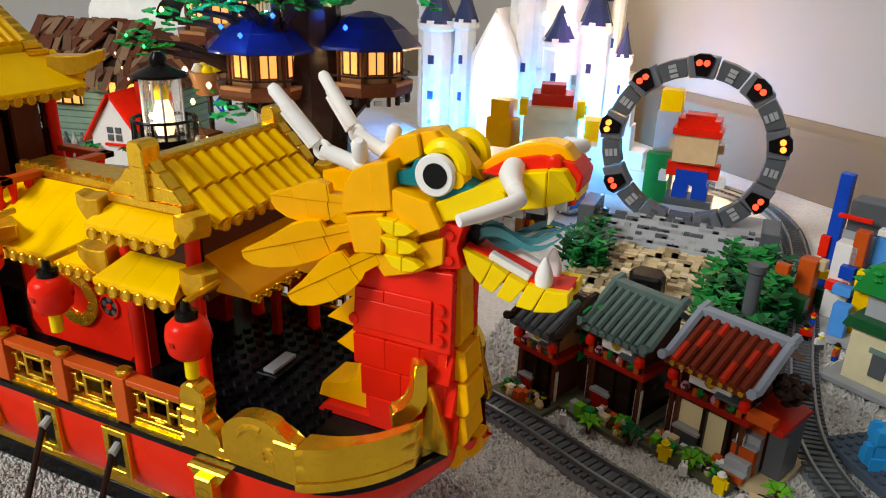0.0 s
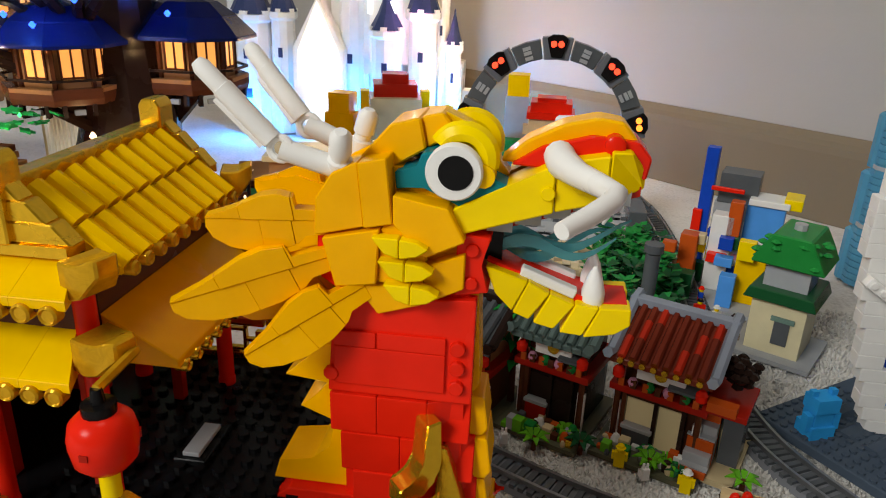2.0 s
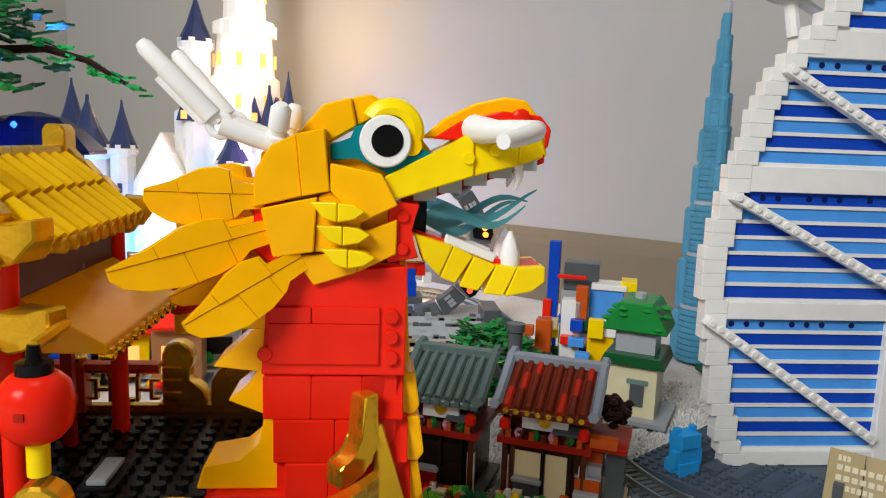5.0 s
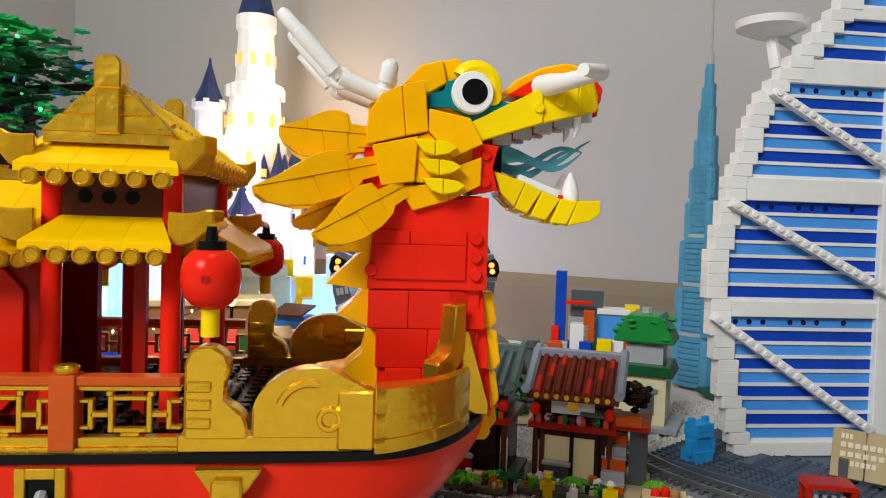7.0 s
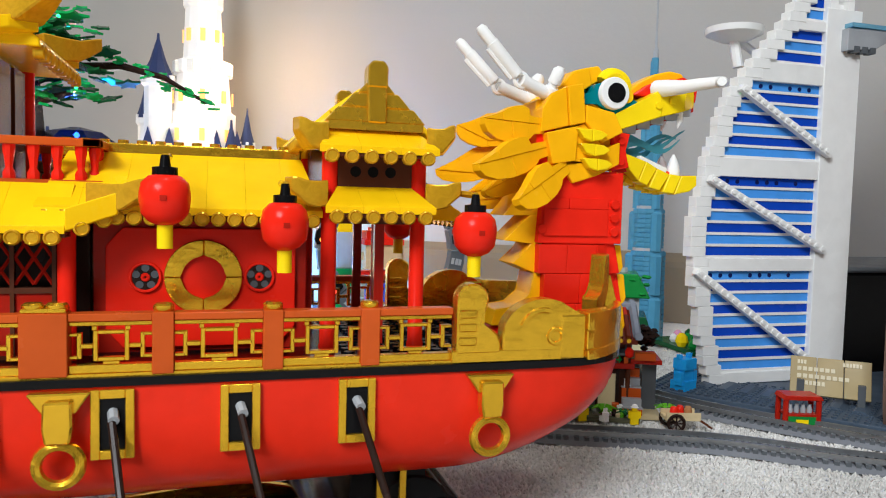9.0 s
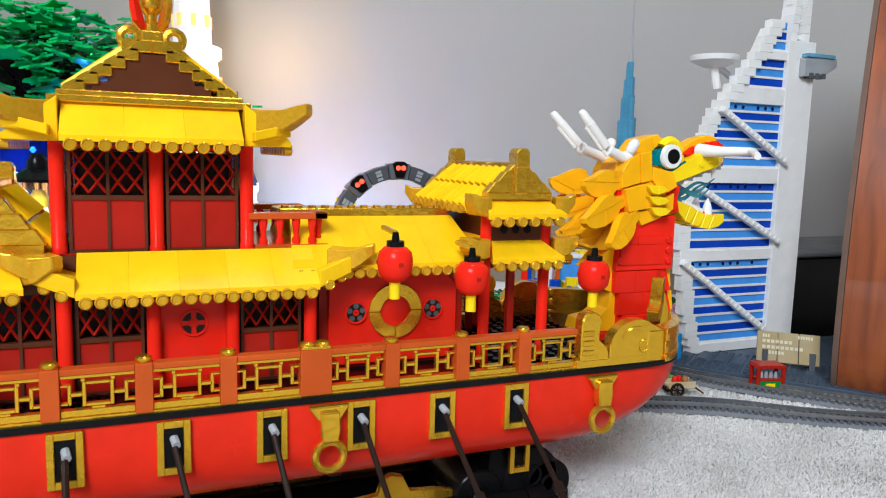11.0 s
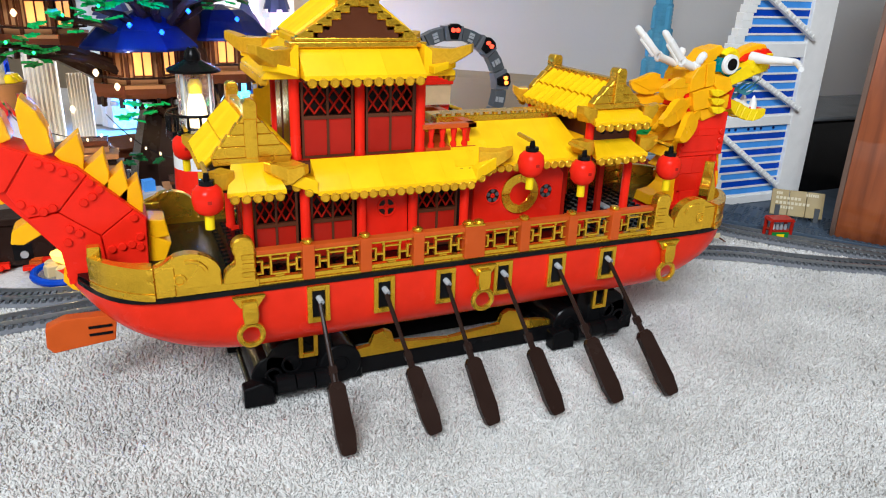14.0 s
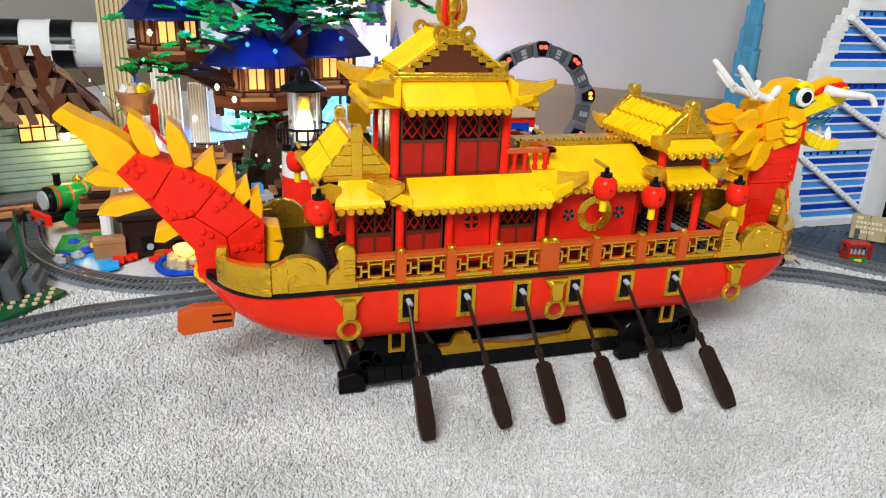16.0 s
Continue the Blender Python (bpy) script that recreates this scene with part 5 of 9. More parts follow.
def tail():
    poly = [(-0.648, 0.1), (-0.599, 0.105), (-0.5955, 0.142), (-0.602, 0.148), (-0.634, 0.18), (-0.684, 0.2005), (-0.6985, 0.187), (-0.667, 0.147), (-0.6495, 0.124)]
    tl = part("tail", slab(B(), poly, YC - 0.016, YC + 0.016), RED, boat, "red plated dragon tail with yellow fins", bev=0.0006)
    seams = [[(-0.6965, 0.188), (-0.684, 0.2), (-0.66, 0.1903), (-0.6755, 0.167), (-0.6815, 0.167)], [(-0.6595, 0.19), (-0.635, 0.18), (-0.629, 0.1745), (-0.648, 0.152), (-0.6655, 0.1495), (-0.675, 0.166)], [(-0.6285, 0.174), (-0.604, 0.1495), (-0.625, 0.1335), (-0.6475, 0.1515)], [(-0.6035, 0.149), (-0.5965, 0.1415), (-0.598, 0.107), (-0.622, 0.104), (-0.6245, 0.133)], [(-0.648, 0.151), (-0.6255, 0.133), (-0.623, 0.104), (-0.6475, 0.101), (-0.649, 0.124), (-0.6655, 0.1485)]]
    studs = [[(-0.692, 0.1905), (-0.6865, 0.195), (-0.6855, 0.186), (-0.681, 0.19)], [(-0.655, 0.1845), (-0.6485, 0.1815), (-0.642, 0.178), (-0.636, 0.1745), (-0.668, 0.159), (-0.6625, 0.155), (-0.656, 0.153), (-0.6505, 0.155)], [(-0.6275, 0.17), (-0.6225, 0.165), (-0.627, 0.1605), (-0.6325, 0.157)], [(-0.604, 0.144), (-0.6015, 0.1305), (-0.607, 0.1255), (-0.613, 0.1245), (-0.6195, 0.1235), (-0.602, 0.123)], [(-0.643, 0.14), (-0.6375, 0.1365), (-0.645, 0.131)]]
    for side in (-1, 1):
        y0, y1 = YC + side * 0.0185, YC + side * 0.0155
        for pts, sp in zip(seams, studs):
            plate = part("tail_plate", slab(B(), pts, min(y0, y1), max(y0, y1)), RED, tl, bev=0.0004)
            for x, z in sp:
                m = Matrix.Translation((x, y0, z)) @ Matrix.Rotation(radians(90 if side < 0 else -90), 4, "X")
                piece("stud", stud_mesh(RED, 0.0027, 0.0019), m, plate)
    def fin(pts, hw, mat=ORA):
        part("tail_fin", slab(B(), pts, YC - hw, YC + hw), mat, tl, "amber pointed tail fin", bev=0.0006)
    fin([(-0.698, 0.184), (-0.7085, 0.19), (-0.7165, 0.2095), (-0.735, 0.226), (-0.735, 0.229), (-0.728, 0.2335), (-0.717, 0.226), (-0.7, 0.217), (-0.688, 0.2075), (-0.6835, 0.2)], 0.013)
    for x, z, a, ln in ((-0.674, 0.199, 112, 0.033), (-0.652, 0.19, 104, 0.035), ):
        c, s = math.cos(radians(a)), math.sin(radians(a))
        def p(u, w):
            return (x + c * u - s * w, z + s * u + c * w)
        wd = 0.0075 if ln > 0.03 else 0.0062
        fin([p(-0.003, wd * 0.8), p(ln * 0.4, wd), p(ln * 0.8, wd * 0.62), p(ln, 0.0), p(ln * 0.7, -wd * 0.75), p(ln * 0.3, -wd), p(-0.003, -wd * 0.7)], 0.01)
    for x, z in ((-0.6365, 0.1815), (-0.623, 0.1685), (-0.6125, 0.158), (-0.604, 0.1495)):
        fin([(x - 0.0095, z + 0.0055), (x + 0.0055, z - 0.0105), (x + 0.0075, z + 0.004), (x + 0.0055, z + 0.0185), (x - 0.001, z + 0.013)], 0.0105)
    for pts in ([(-0.5955, 0.139), (-0.5845, 0.1375), (-0.5825, 0.1255), (-0.5905, 0.125), (-0.5965, 0.128)], [(-0.5965, 0.128), (-0.589, 0.1245), (-0.5815, 0.121), (-0.5865, 0.1085), (-0.598, 0.1065)]):
        fin(pts, 0.011)
    for x, z, a, ln in ((-0.69, 0.178, 172, 0.032), (-0.677, 0.162, 190, 0.04), (-0.66, 0.14, 205, 0.021)):
        c, s = math.cos(radians(a)), math.sin(radians(a))
        def p(u, w):
            return (x + c * u - s * w, z + s * u + c * w)
        fin([p(-0.004, -0.003), p(ln * 0.3, -0.007), p(ln * 0.75, -0.0058), p(ln, 0.001), p(ln * 0.7, 0.0052), p(-0.004, 0.004)], 0.011)


hull()
railing()
end_panels()
hull_fittings()
superstructure()
lanterns()
neck_and_head()
tail()


def stand():
    st = thing("display_stand", (XM, YC, 0), "black brick display stand with gold ornaments under the boat", "display stand")
    for side in (-1, 1):
        y = YC + side * 0.03
        part("long_bar", box(B(), -0.49, -0.235, min(y, y - side * 0.012), max(y, y - side * 0.012), 0.0, 0.014), BLACK, st, bev=0.0006)
        for x, s in ((-0.425, 1), (-0.325, -1)):
            pts = [(x - s * 0.058, 0.0145), (x - s * 0.055, 0.018), (x - s * 0.035, 0.0225), (x - s * 0.018, 0.023), (x - s * 0.014, 0.034), (x - s * 0.006, 0.036), (x, 0.033), (x + s * 0.002, 0.023), (x + s * 0.05, 0.0195), (x + s * 0.05, 0.0145)]
            part("gold_ornament", slab(B(), pts, min(y, y - side * 0.005), max(y, y - side * 0.005)), GOLD, st, "pearl gold scroll ornament", bev=0.0007)
    for x, s in ((-0.495, -1), (-0.235, 1)):
        part("foot", box(B(), x - 0.044, x + 0.044, YC - 0.034, YC + 0.034, 0.0, 0.009), BLACK, st, bev=0.001)
        part("post", slab(B(), [(x - 0.026, 0.009), (x + 0.026, 0.009), (x + 0.019, 0.026), (x + 0.018, 0.056), (x - 0.018, 0.056), (x - 0.019, 0.026)], YC - 0.036, YC + 0.036), BLACK, st, bev=0.001)
        for dx, r, h in ((-0.026, 0.0165, 0.0165), (0.026, 0.0165, 0.0165), (0.012 * s, 0.02, 0.024)):
            part("rounded_cheek", lathe(B(), (x + dx, YC, h), [(r - 0.001, -0.037), (r, -0.036), (r, 0.036), (r - 0.001, 0.037)], 22, "y"), BLACK, st, smooth=True)
            for side in (-1, 1):
                part("axle_hole", hoop(B(), (x + dx, YC + side * 0.037, h), r * 0.35, 0.0012, "y", 14, 6), BLACK, st, smooth=True)
        for side in (-1, 1):
            for k in range(3):
                part("roller", tube(B(), [(x - 0.026 + 0.0145 * k, YC + side * 0.045, 0.0125), (x - 0.0125 + 0.0145 * k, YC + side * 0.045, 0.0125)], 0.0082 if k != 1 else 0.0075, 16), BLACK, st, smooth=True)
            part("end_lug", slab(B(), [(x - 0.05, 0.0), (x - 0.028, 0.0), (x - 0.028, 0.013), (x - 0.036, 0.019), (x - 0.05, 0.016)], YC + side * 0.044 - 0.006, YC + side * 0.044 + 0.006), BLACK, st, bev=0.001)
            bm = B()
            yo = YC + side * 0.039
            for b in ((x - 0.0072, x - 0.004, 0.03, 0.053), (x + 0.004, x + 0.0072, 0.03, 0.053), (x - 0.004, x + 0.004, 0.03, 0.0335), (x - 0.004, x + 0.004, 0.0495, 0.053)):
                box(bm, b[0], b[1], min(yo, yo + side * 0.003), max(yo, yo + side * 0.003), b[2], b[3])
            part("gold_frame", bm, GOLD, st, bev=0.0003)


stand()

# ---- helpers for the toy town ----


def at(place, turn=0.0):
    return Matrix.Translation(place) @ Matrix.Rotation(radians(turn), 4, "Z")


def model(name, place, turn, label, category, group=""):
    ob = thing(name, place, label, category, group)
    ob.matrix_basis = at(place, turn)
    return ob


def lpart(name, bm, material, parent, label="", bev=0.0, smooth=False):
    """A part drawn in its thing's own axes."""
    ob = new(name, mesh_from(bm, name, material, bev, smooth))
    ob.parent = parent
    return tagged(ob, label)


def plain_figure(name, place, turn, label, pieces, category="toy figure", group=""):
    """A small figure as one plain mesh; pieces are (material, list of boxes or turned bodies)."""
    bm = B()
    mats = []
    for mat, shapes in pieces:
        before = set(bm.faces)
        for s in shapes:
            if len(s) == 6:
                box(bm, *s)
            else:
                lathe(bm, s[0], s[1], 10)
        if mat not in mats:
            mats.append(mat)
        for f in bm.faces:
            if f not in before:
                f.material_index = mats.index(mat)
    bmesh.ops.recalc_face_normals(bm, faces=bm.faces)
    me = bpy.data.meshes.new(name)
    bm.to_mesh(me)
    bm.free()
    for m in mats:
        me.materials.append(m)
    ob = new(name, me)
    ob.matrix_basis = at(place, turn)
    return tagged(ob, label, category, group)


def doll(place, turn, top, legs, label, head=LEM, hat=None):
    pcs = [(legs, [(-0.0075, 0.0075, -0.0038, 0.0038, 0, 0.012)]), (top, [(-0.0078, 0.0078, -0.004, 0.004, 0.012, 0.025), (-0.0115, -0.008, -0.003, 0.003, 0.012, 0.024), (0.008, 0.0115, -0.003, 0.003, 0.012, 0.024)]), (head, [((0, 0, 0.0255), [(0.004, 0), (0.005, 0.001), (0.005, 0.0075), (0.004, 0.0085)])])]
    if hat:
        pcs.append((hat, [((0, 0, 0.0325), [(0.0075, 0), (0.0055, 0.001), (0.0048, 0.004), (0.003, 0.0055)])]))
    k = 0.44
    pcs = [(m, [tuple(v * k for v in s) if len(s) == 6 else (tuple(v * k for v in s[0]), [(r * k, h * k) for r, h in s[1]]) for s in shapes]) for m, shapes in pcs]
    plain_figure("toy_figure", place, turn, label, pcs, group="small figures")


def interp(table, z):
    for (z0, x0), (z1, x1) in zip(table, table[1:]):
        if z <= z1:
            return x0 + (x1 - x0) * (z - z0) / (z1 - z0)
    return table[-1][1]


# ---- sail-shaped tower and its plate ----
def sail_tower():
    tw = thing("sail_tower_model", (0.21, 0.54, 0.008), "white and blue sail-shaped tower of toy bricks on a grey plate", "model building")
    left = [(0.0, 0.138), (0.02, 0.132), (0.06, 0.122), (0.108, 0.114), (0.151, 0.1075), (0.205, 0.116), (0.232, 0.1245), (0.29, 0.142), (0.327, 0.174), (0.374, 0.211), (0.43, 0.247)]
    y0, y1 = 0.5, 0.54
    n = int((0.41 - 0.008) / 0.0096)
    for i in range(n):
        z = 0.008 + 0.0096 * i
        x = round(interp(left, z + 0.0048) / 0.004) * 0.004
        wide = 0.017 if z < 0.3 else 0.02
        part("edge_brick", box(B(), x + 0.004, x + 0.004 + wide, y0 + 0.0005, y0 + 0.013, z, z + 0.0095), WHITE, tw, bev=0.0004)
    part("pilaster", box(B(), 0.2565, 0.3, y0, y1, 0.008, 0.38), WHITE, tw, bev=0.0006)
    panels = [(0.019, 0.119, 0.133), (0.1315, 0.2105, 0.127), (0.2285, 0.3035, 0.145), (0.3225, 0.356, 0.185), (0.366, 0.4, 0.21)]
    beams = [(0.008, 0.019), (0.119, 0.1315), (0.2105, 0.2285), (0.3035, 0.3225), (0.356, 0.366)]
    for z0, z1 in beams:
        x = interp(left, (z0 + z1) / 2) + 0.01
        part("beam", box(B(), x, 0.2565, y0 + 0.0012, y0 + 0.014, z0, z1), WHITE, tw, bev=0.0004)
    for k, (z0, z1, _) in enumerate(panels):
        count = max(2, round((z1 - z0) / 0.0112))
        h = (z1 - z0) / count
        for i in range(count):
            za, zb = z1 - h * (i + 1), z1 - h * i
            x = interp(left, (za + zb) / 2) + 0.012
            blue = MBLUE if (i + k) % 2 == 0 else BLUE
            row = part("window_band", box(B(), x, 0.2568, y0 + 0.006, y0 + 0.014, za + 0.0022, zb), blue, tw)
            part("white_strip", box(B(), x, 0.2568, y0 + 0.0045, y0 + 0.0145, za, za + 0.0026), WHITE, tw)
            if i == 0 and k < 3:
                for q in range(9):
                    xx = x + 0.014 + q * 0.0115
                    if q % 4 != 3 and xx < 0.25:
                        part("peg_hole", lathe(B(), (xx, 0, zb - 0.0045), [(0.0022, y0 + 0.0056), (0.0022, y0 + 0.008)], 10, "y"), DBLUE, row)
    part("core", slab(B(), [(0.18, 0.01), (0.165, 0.15), (0.185, 0.26), (0.225, 0.33), (0.26, 0.4), (0.298, 0.4), (0.298, 0.01)], y0 + 0.021, 0.55), WHITE, tw)
    for (xa, za), (xb, zb) in (((0.115, 0.12), (0.252, 0.03)), ((0.126, 0.208), (0.263, 0.14)), ((0.156, 0.295), (0.265, 0.235))):
        d = Vector((xb - xa, 0, zb - za))
        m = Matrix.Translation((xa, y0 - 0.004, za)) @ Matrix.Rotation(math.atan2(-d.z, d.x), 4, "Y")
        br = part("diagonal_brace", box(B(), 0, d.length, -0.0035, 0.0035, -0.0035, 0.0035, m), WHITE, tw, "white studded diagonal brace", bev=0.0004)
        q = int(d.length / 0.008)
        for i in range(q):
            mm = m @ Matrix.Translation((0.004 + 0.008 * i, -0.0035, 0)) @ Matrix.Rotation(radians(90), 4, "X")
            piece("stud", stud_mesh(WHITE, 0.0024, 0.0016), mm, br)
    # side wing in dark blue with white strips
    wing = part("side_wing", slab(B(), [(0.3, y0 + 0.012), (0.3, 0.62), (0.285, 0.62), (0.285, y0 + 0.012)], 0.008, 0.33, "z"), BLUE, tw, "blue side wing with white strips")
    for z in (0.1, 0.2, 0.3):
        part("white_strip", slab(B(), [(0.3015, y0 + 0.013), (0.3015, 0.62), (0.28, 0.62), (0.28, y0 + 0.013)], z, z + 0.005, "z"), WHITE, wing)
    for y, z in ((0.56, 0.075), (0.56, 0.06)):
        part("knob", tube(B(), [(0.3, y, z), (0.304, y, z)], 0.0022, 8), WHITE, wing)
    # mast and lattice at the head
    for i in range(6):
        z = 0.372 + 0.01 * i
        part("mast_brick", box(B(), 0.268 + 0.001 * i, 0.278 + 0.001 * i, 0.51, 0.53, z, z + 0.0096), WHITE, tw)
        part("mast_brick", box(B(), 0.29, 0.299, 0.51, 0.53, z, z + 0.0096), WHITE, tw)
    for z in (0.385, 0.405, 0.425):
        part("mast_rung", box(B(), 0.272, 0.295, 0.515, 0.525, z, z + 0.004), WHITE, tw)
    # helipad
    pad = part("landing_pad", lathe(B(), (0.172, 0.53, 0), [(0.012, 0.345), (0.027, 0.352), (0.028, 0.358), (0.0255, 0.358), (0.025, 0.3555)], 28), WHITE, tw, "round white landing pad on a strut", smooth=True)
    part("strut", tube(B(), [(0.172, 0.53, 0.347), (0.176, 0.527, 0.32)], 0.005, 8), WHITE, pad)
    part("strut", tube(B(), [(0.172, 0.53, 0.35), (0.2, 0.53, 0.335)], 0.004, 8), WHITE, pad)
    pod = part("restaurant_pod", slab(B(), [(0.275, 0.338), (0.31, 0.342), (0.328, 0.352), (0.328, 0.362), (0.275, 0.36)], 0.492, 0.53), LGREY, tw, "grey pod with a pale blue roof", bev=0.0006)
    part("pod_roof", box(B(), 0.278, 0.322, 0.49, 0.53, 0.3615, 0.3655), TBLUE, pod)
    for x in (0.283, 0.293, 0.303):
        part("pod_block", box(B(), x, x + 0.006, 0.4905, 0.5, 0.337, 0.343), DGREY, pod)

    # the plate under it, turned
    pl = model("grey_base_plate", (0.073, 0.512, 0), math.degrees(math.atan2(-0.8, 0.6)), "dark blue-grey studded base plate on the carpet", "base plate")
    lpart("plate", box(B(), 0, 0.285, 0.0, 0.29, 0.0005, 0.0075), plastic("blue_grey_plastic", (0.06, 0.085, 0.12), 0.4), pl, bev=0.0006)
    bm = B()
    for i in range(35):
        for j in range(11):
            lathe(bm, (0.004 + 0.008 * i, 0.004 + 0.008 * j, 0.0075), [(0.0024, 0), (0.0024, 0.0016)], 6)
    tagged(lpart("plate_studs", bm, MATS["blue_grey_plastic"], pl), kind="stuff")
    for i in range(12):
        lpart("ridge_tile", slab(B(), [(0.02 + 0.019 * i, 0.0076), (0.035 + 0.019 * i, 0.0076), (0.031 + 0.019 * i, 0.0105), (0.024 + 0.019 * i, 0.0105)], 0.03, 0.066), MATS["blue_grey_plastic"], pl)
    # the sign
    sg = model("sign_board", (0.172, 0.432, 0.009), -42, "tan tiled sign with pale lettering rows", "sign")
    tilt = Matrix.Rotation(radians(-22), 4, "X")
    for i in range(3):
        lpart("sign_tile", box(B(), 0.0005 + 0.0215 * i, 0.0213 + 0.0215 * i, 0, 0.005, 0.008, 0.042, tilt), plastic("sign_tan_plastic", (0.36, 0.28, 0.14), 0.45), sg, bev=0.0004)
    for x0, n, z, w in ((0.006, 3, 0.037, 0.0022), (0.006, 7, 0.031, 0.0038), (0.006, 9, 0.0245, 0.004), (0.006, 7, 0.0185, 0.0028), (0.042, 6, 0.0375, 0.0022)):
        for k in range(n):
            lpart("lettering_bar", box(B(), x0 + k * w * 1.18, x0 + k * w * 1.18 + w * 0.85, -0.0005, 0.001, z - 0.0018, z + 0.0018, tilt), plastic("sign_letter_plastic", (0.62, 0.56, 0.4), 0.5), sg)
    for x in (0.006, 0.054):
        lpart("sign_leg", box(B(), x, x + 0.006, 0.003, 0.009, 0.0, 0.02), DGREY, sg)
    # the small red stall
    sl = model("market_stall", (0.142, 0.388, 0.0), -18, "dark red stall with grey jars and green front", "market stall")
    sl.matrix_basis = sl.matrix_basis @ Matrix.Scale(0.7, 4)
    lpart("base", box(B(), -0.021, 0.021, -0.012, 0.012, 0, 0.003), DGREY, sl)
    for x in (-0.019, 0.019):
        for y in (-0.01, 0.01):
            lpart("post", lathe(B(), (x, y, 0), [(0.0032, 0.003), (0.0032, 0.036)], 8), DRED, sl, smooth=True)
    lpart("front", box(B(), -0.016, 0.016, -0.0115, -0.009, 0.003, 0.0165), GREEN, sl)
    lpart("crest", box(B(), -0.007, 0.007, -0.0122, -0.0115, 0.006, 0.013), LEM, sl)
    lpart("counter", box(B(), -0.019, 0.019, -0.012, 0.011, 0.0165, 0.0195), DRED, sl, bev=0.0004)
    for x in (-0.011, -0.0035, 0.004, 0.0115):
        lpart("jar", lathe(B(), (x, -0.003, 0.0195), [(0.003, 0), (0.0032, 0.004), (0.002, 0.008), (0.0024, 0.0095)], 10), LGREY, sl, smooth=True)
    lpart("canopy", slab(B(), [(-0.023, 0.036), (0.023, 0.036), (0.02, 0.041), (-0.02, 0.041)], -0.014, 0.014), DRED, sl, bev=0.0005)
    # small blue seated figure
    plain_figure("blue_figure", (0.106, 0.494, 0.0075), 20, "plain bright blue seated toy figure on the plate", [(SKYB, [(-0.009, 0.009, -0.008, 0.008, 0, 0.009), (-0.007, 0.007, -0.006, 0.006, 0.009, 0.02), (-0.0085, 0.0085, -0.008, 0.006, 0.02, 0.03), (-0.0095, -0.005, -0.002, 0.002, 0.03, 0.034), (0.005, 0.0095, -0.002, 0.002, 0.03, 0.034), (-0.0125, -0.008, -0.006, 0.0, 0.006, 0.018), (0.008, 0.0125, -0.006, 0.0, 0.006, 0.018)])])


sail_tower()


def needle_tower():
    nt = thing("needle_tower_model", (0.255, 0.8, 0), "slender clear-blue stepped skyscraper model", "model building")
    glassy = plastic("milky_blue_plastic", (0.1, 0.36, 0.55), 0.15, 0.12, glass=0.25)
    tiers = [(0.026, 0.0, 0.06), (0.0245, 0.06, 0.12), (0.022, 0.12, 0.178), (0.0185, 0.178, 0.225), (0.0155, 0.225, 0.265), (0.0125, 0.265, 0.3), (0.0095, 0.3, 0.335), (0.0072, 0.335, 0.362), (0.005, 0.362, 0.385)]
    for i, (r, z0, z1) in enumerate(tiers):
        bm = B()
        k = max(2, int((z1 - z0) / 0.0064))
        prof = []
        for j in range(k):
            a, b = z0 + (z1 - z0) * j / k, z0 + (z1 - z0) * (j + 1) / k
            prof += [(r, a), (r, b - 0.0012), (r * 0.93, b - 0.001), (r * 0.93, b)]
        lathe(bm, (0.255 + 0.001 * (i % 2), 0.8, 0), prof, 12)
        t = part("tier", bm, glassy, nt)
        if i in (1, 2, 3):
            part("band", lathe(B(), (0.255, 0.8, 0), [(r * 1.02, z0), (r * 1.02, z0 + 0.004)], 12), LGREY, t)
        for a in (0, 120, 240):
            c = Vector((math.cos(radians(a + 30)), math.sin(radians(a + 30)), 0)) * r * 0.8
            part("rib", lathe(B(), (0.255 + c.x, 0.8 + c.y, 0), [(r * 0.42, z0), (r * 0.42, z1 - 0.007), (r * 0.3, z1 - 0.004)], 8), glassy, t)
    part("spire", lathe(B(), (0.2555, 0.8, 0), [(0.004, 0.385), (0.0035, 0.396), (0.0018, 0.4), (0.0014, 0.43), (0.0012, 0.52)], 8), LGREY, nt, smooth=True)
    # small green park beside it
    pk = thing("green_park_plate", (0.285, 0.72, 0), "small green and white park model on a plate", "model park")
    part("plate", box(B(), 0.235, 0.36, 0.66, 0.76, 0.0, 0.006), DGREEN, pk)
    random.seed(4)
    for i in range(26):
        x, y = random.uniform(0.24, 0.355), random.uniform(0.665, 0.755)
        mat = random.choice([GREEN, GREEN, DGREEN, WHITE, PINK, LEM])
        s = random.uniform(0.004, 0.009)
        part("shrub", lathe(B(), (x, y, 0.006), [(s * 0.6, 0), (s, s * 0.7), (s * 0.8, s * 1.5), (s * 0.3, s * 2)], 7), mat, pk)


needle_tower()


# ---- railway ----
def smooth_path(pts, step):
    pts = [Vector((x, y, 0)) for x, y in pts]
    out = []
    for i in range(len(pts) - 1):
        p0, p1, p2, p3 = pts[max(i - 1, 0)], pts[i], pts[i + 1], pts[min(i + 2, len(pts) - 1)]
        n = max(2, int((p2 - p1).length / step))
        for k in range(n):
            t = k / n
            out.append(0.5 * ((2 * p1) + (p2 - p0) * t + (2 * p0 - 5 * p1 + 4 * p2 - p3) * t * t + (3 * p1 - p0 - 3 * p2 + p3) * t ** 3))
    out.append(pts[-1])
    return out


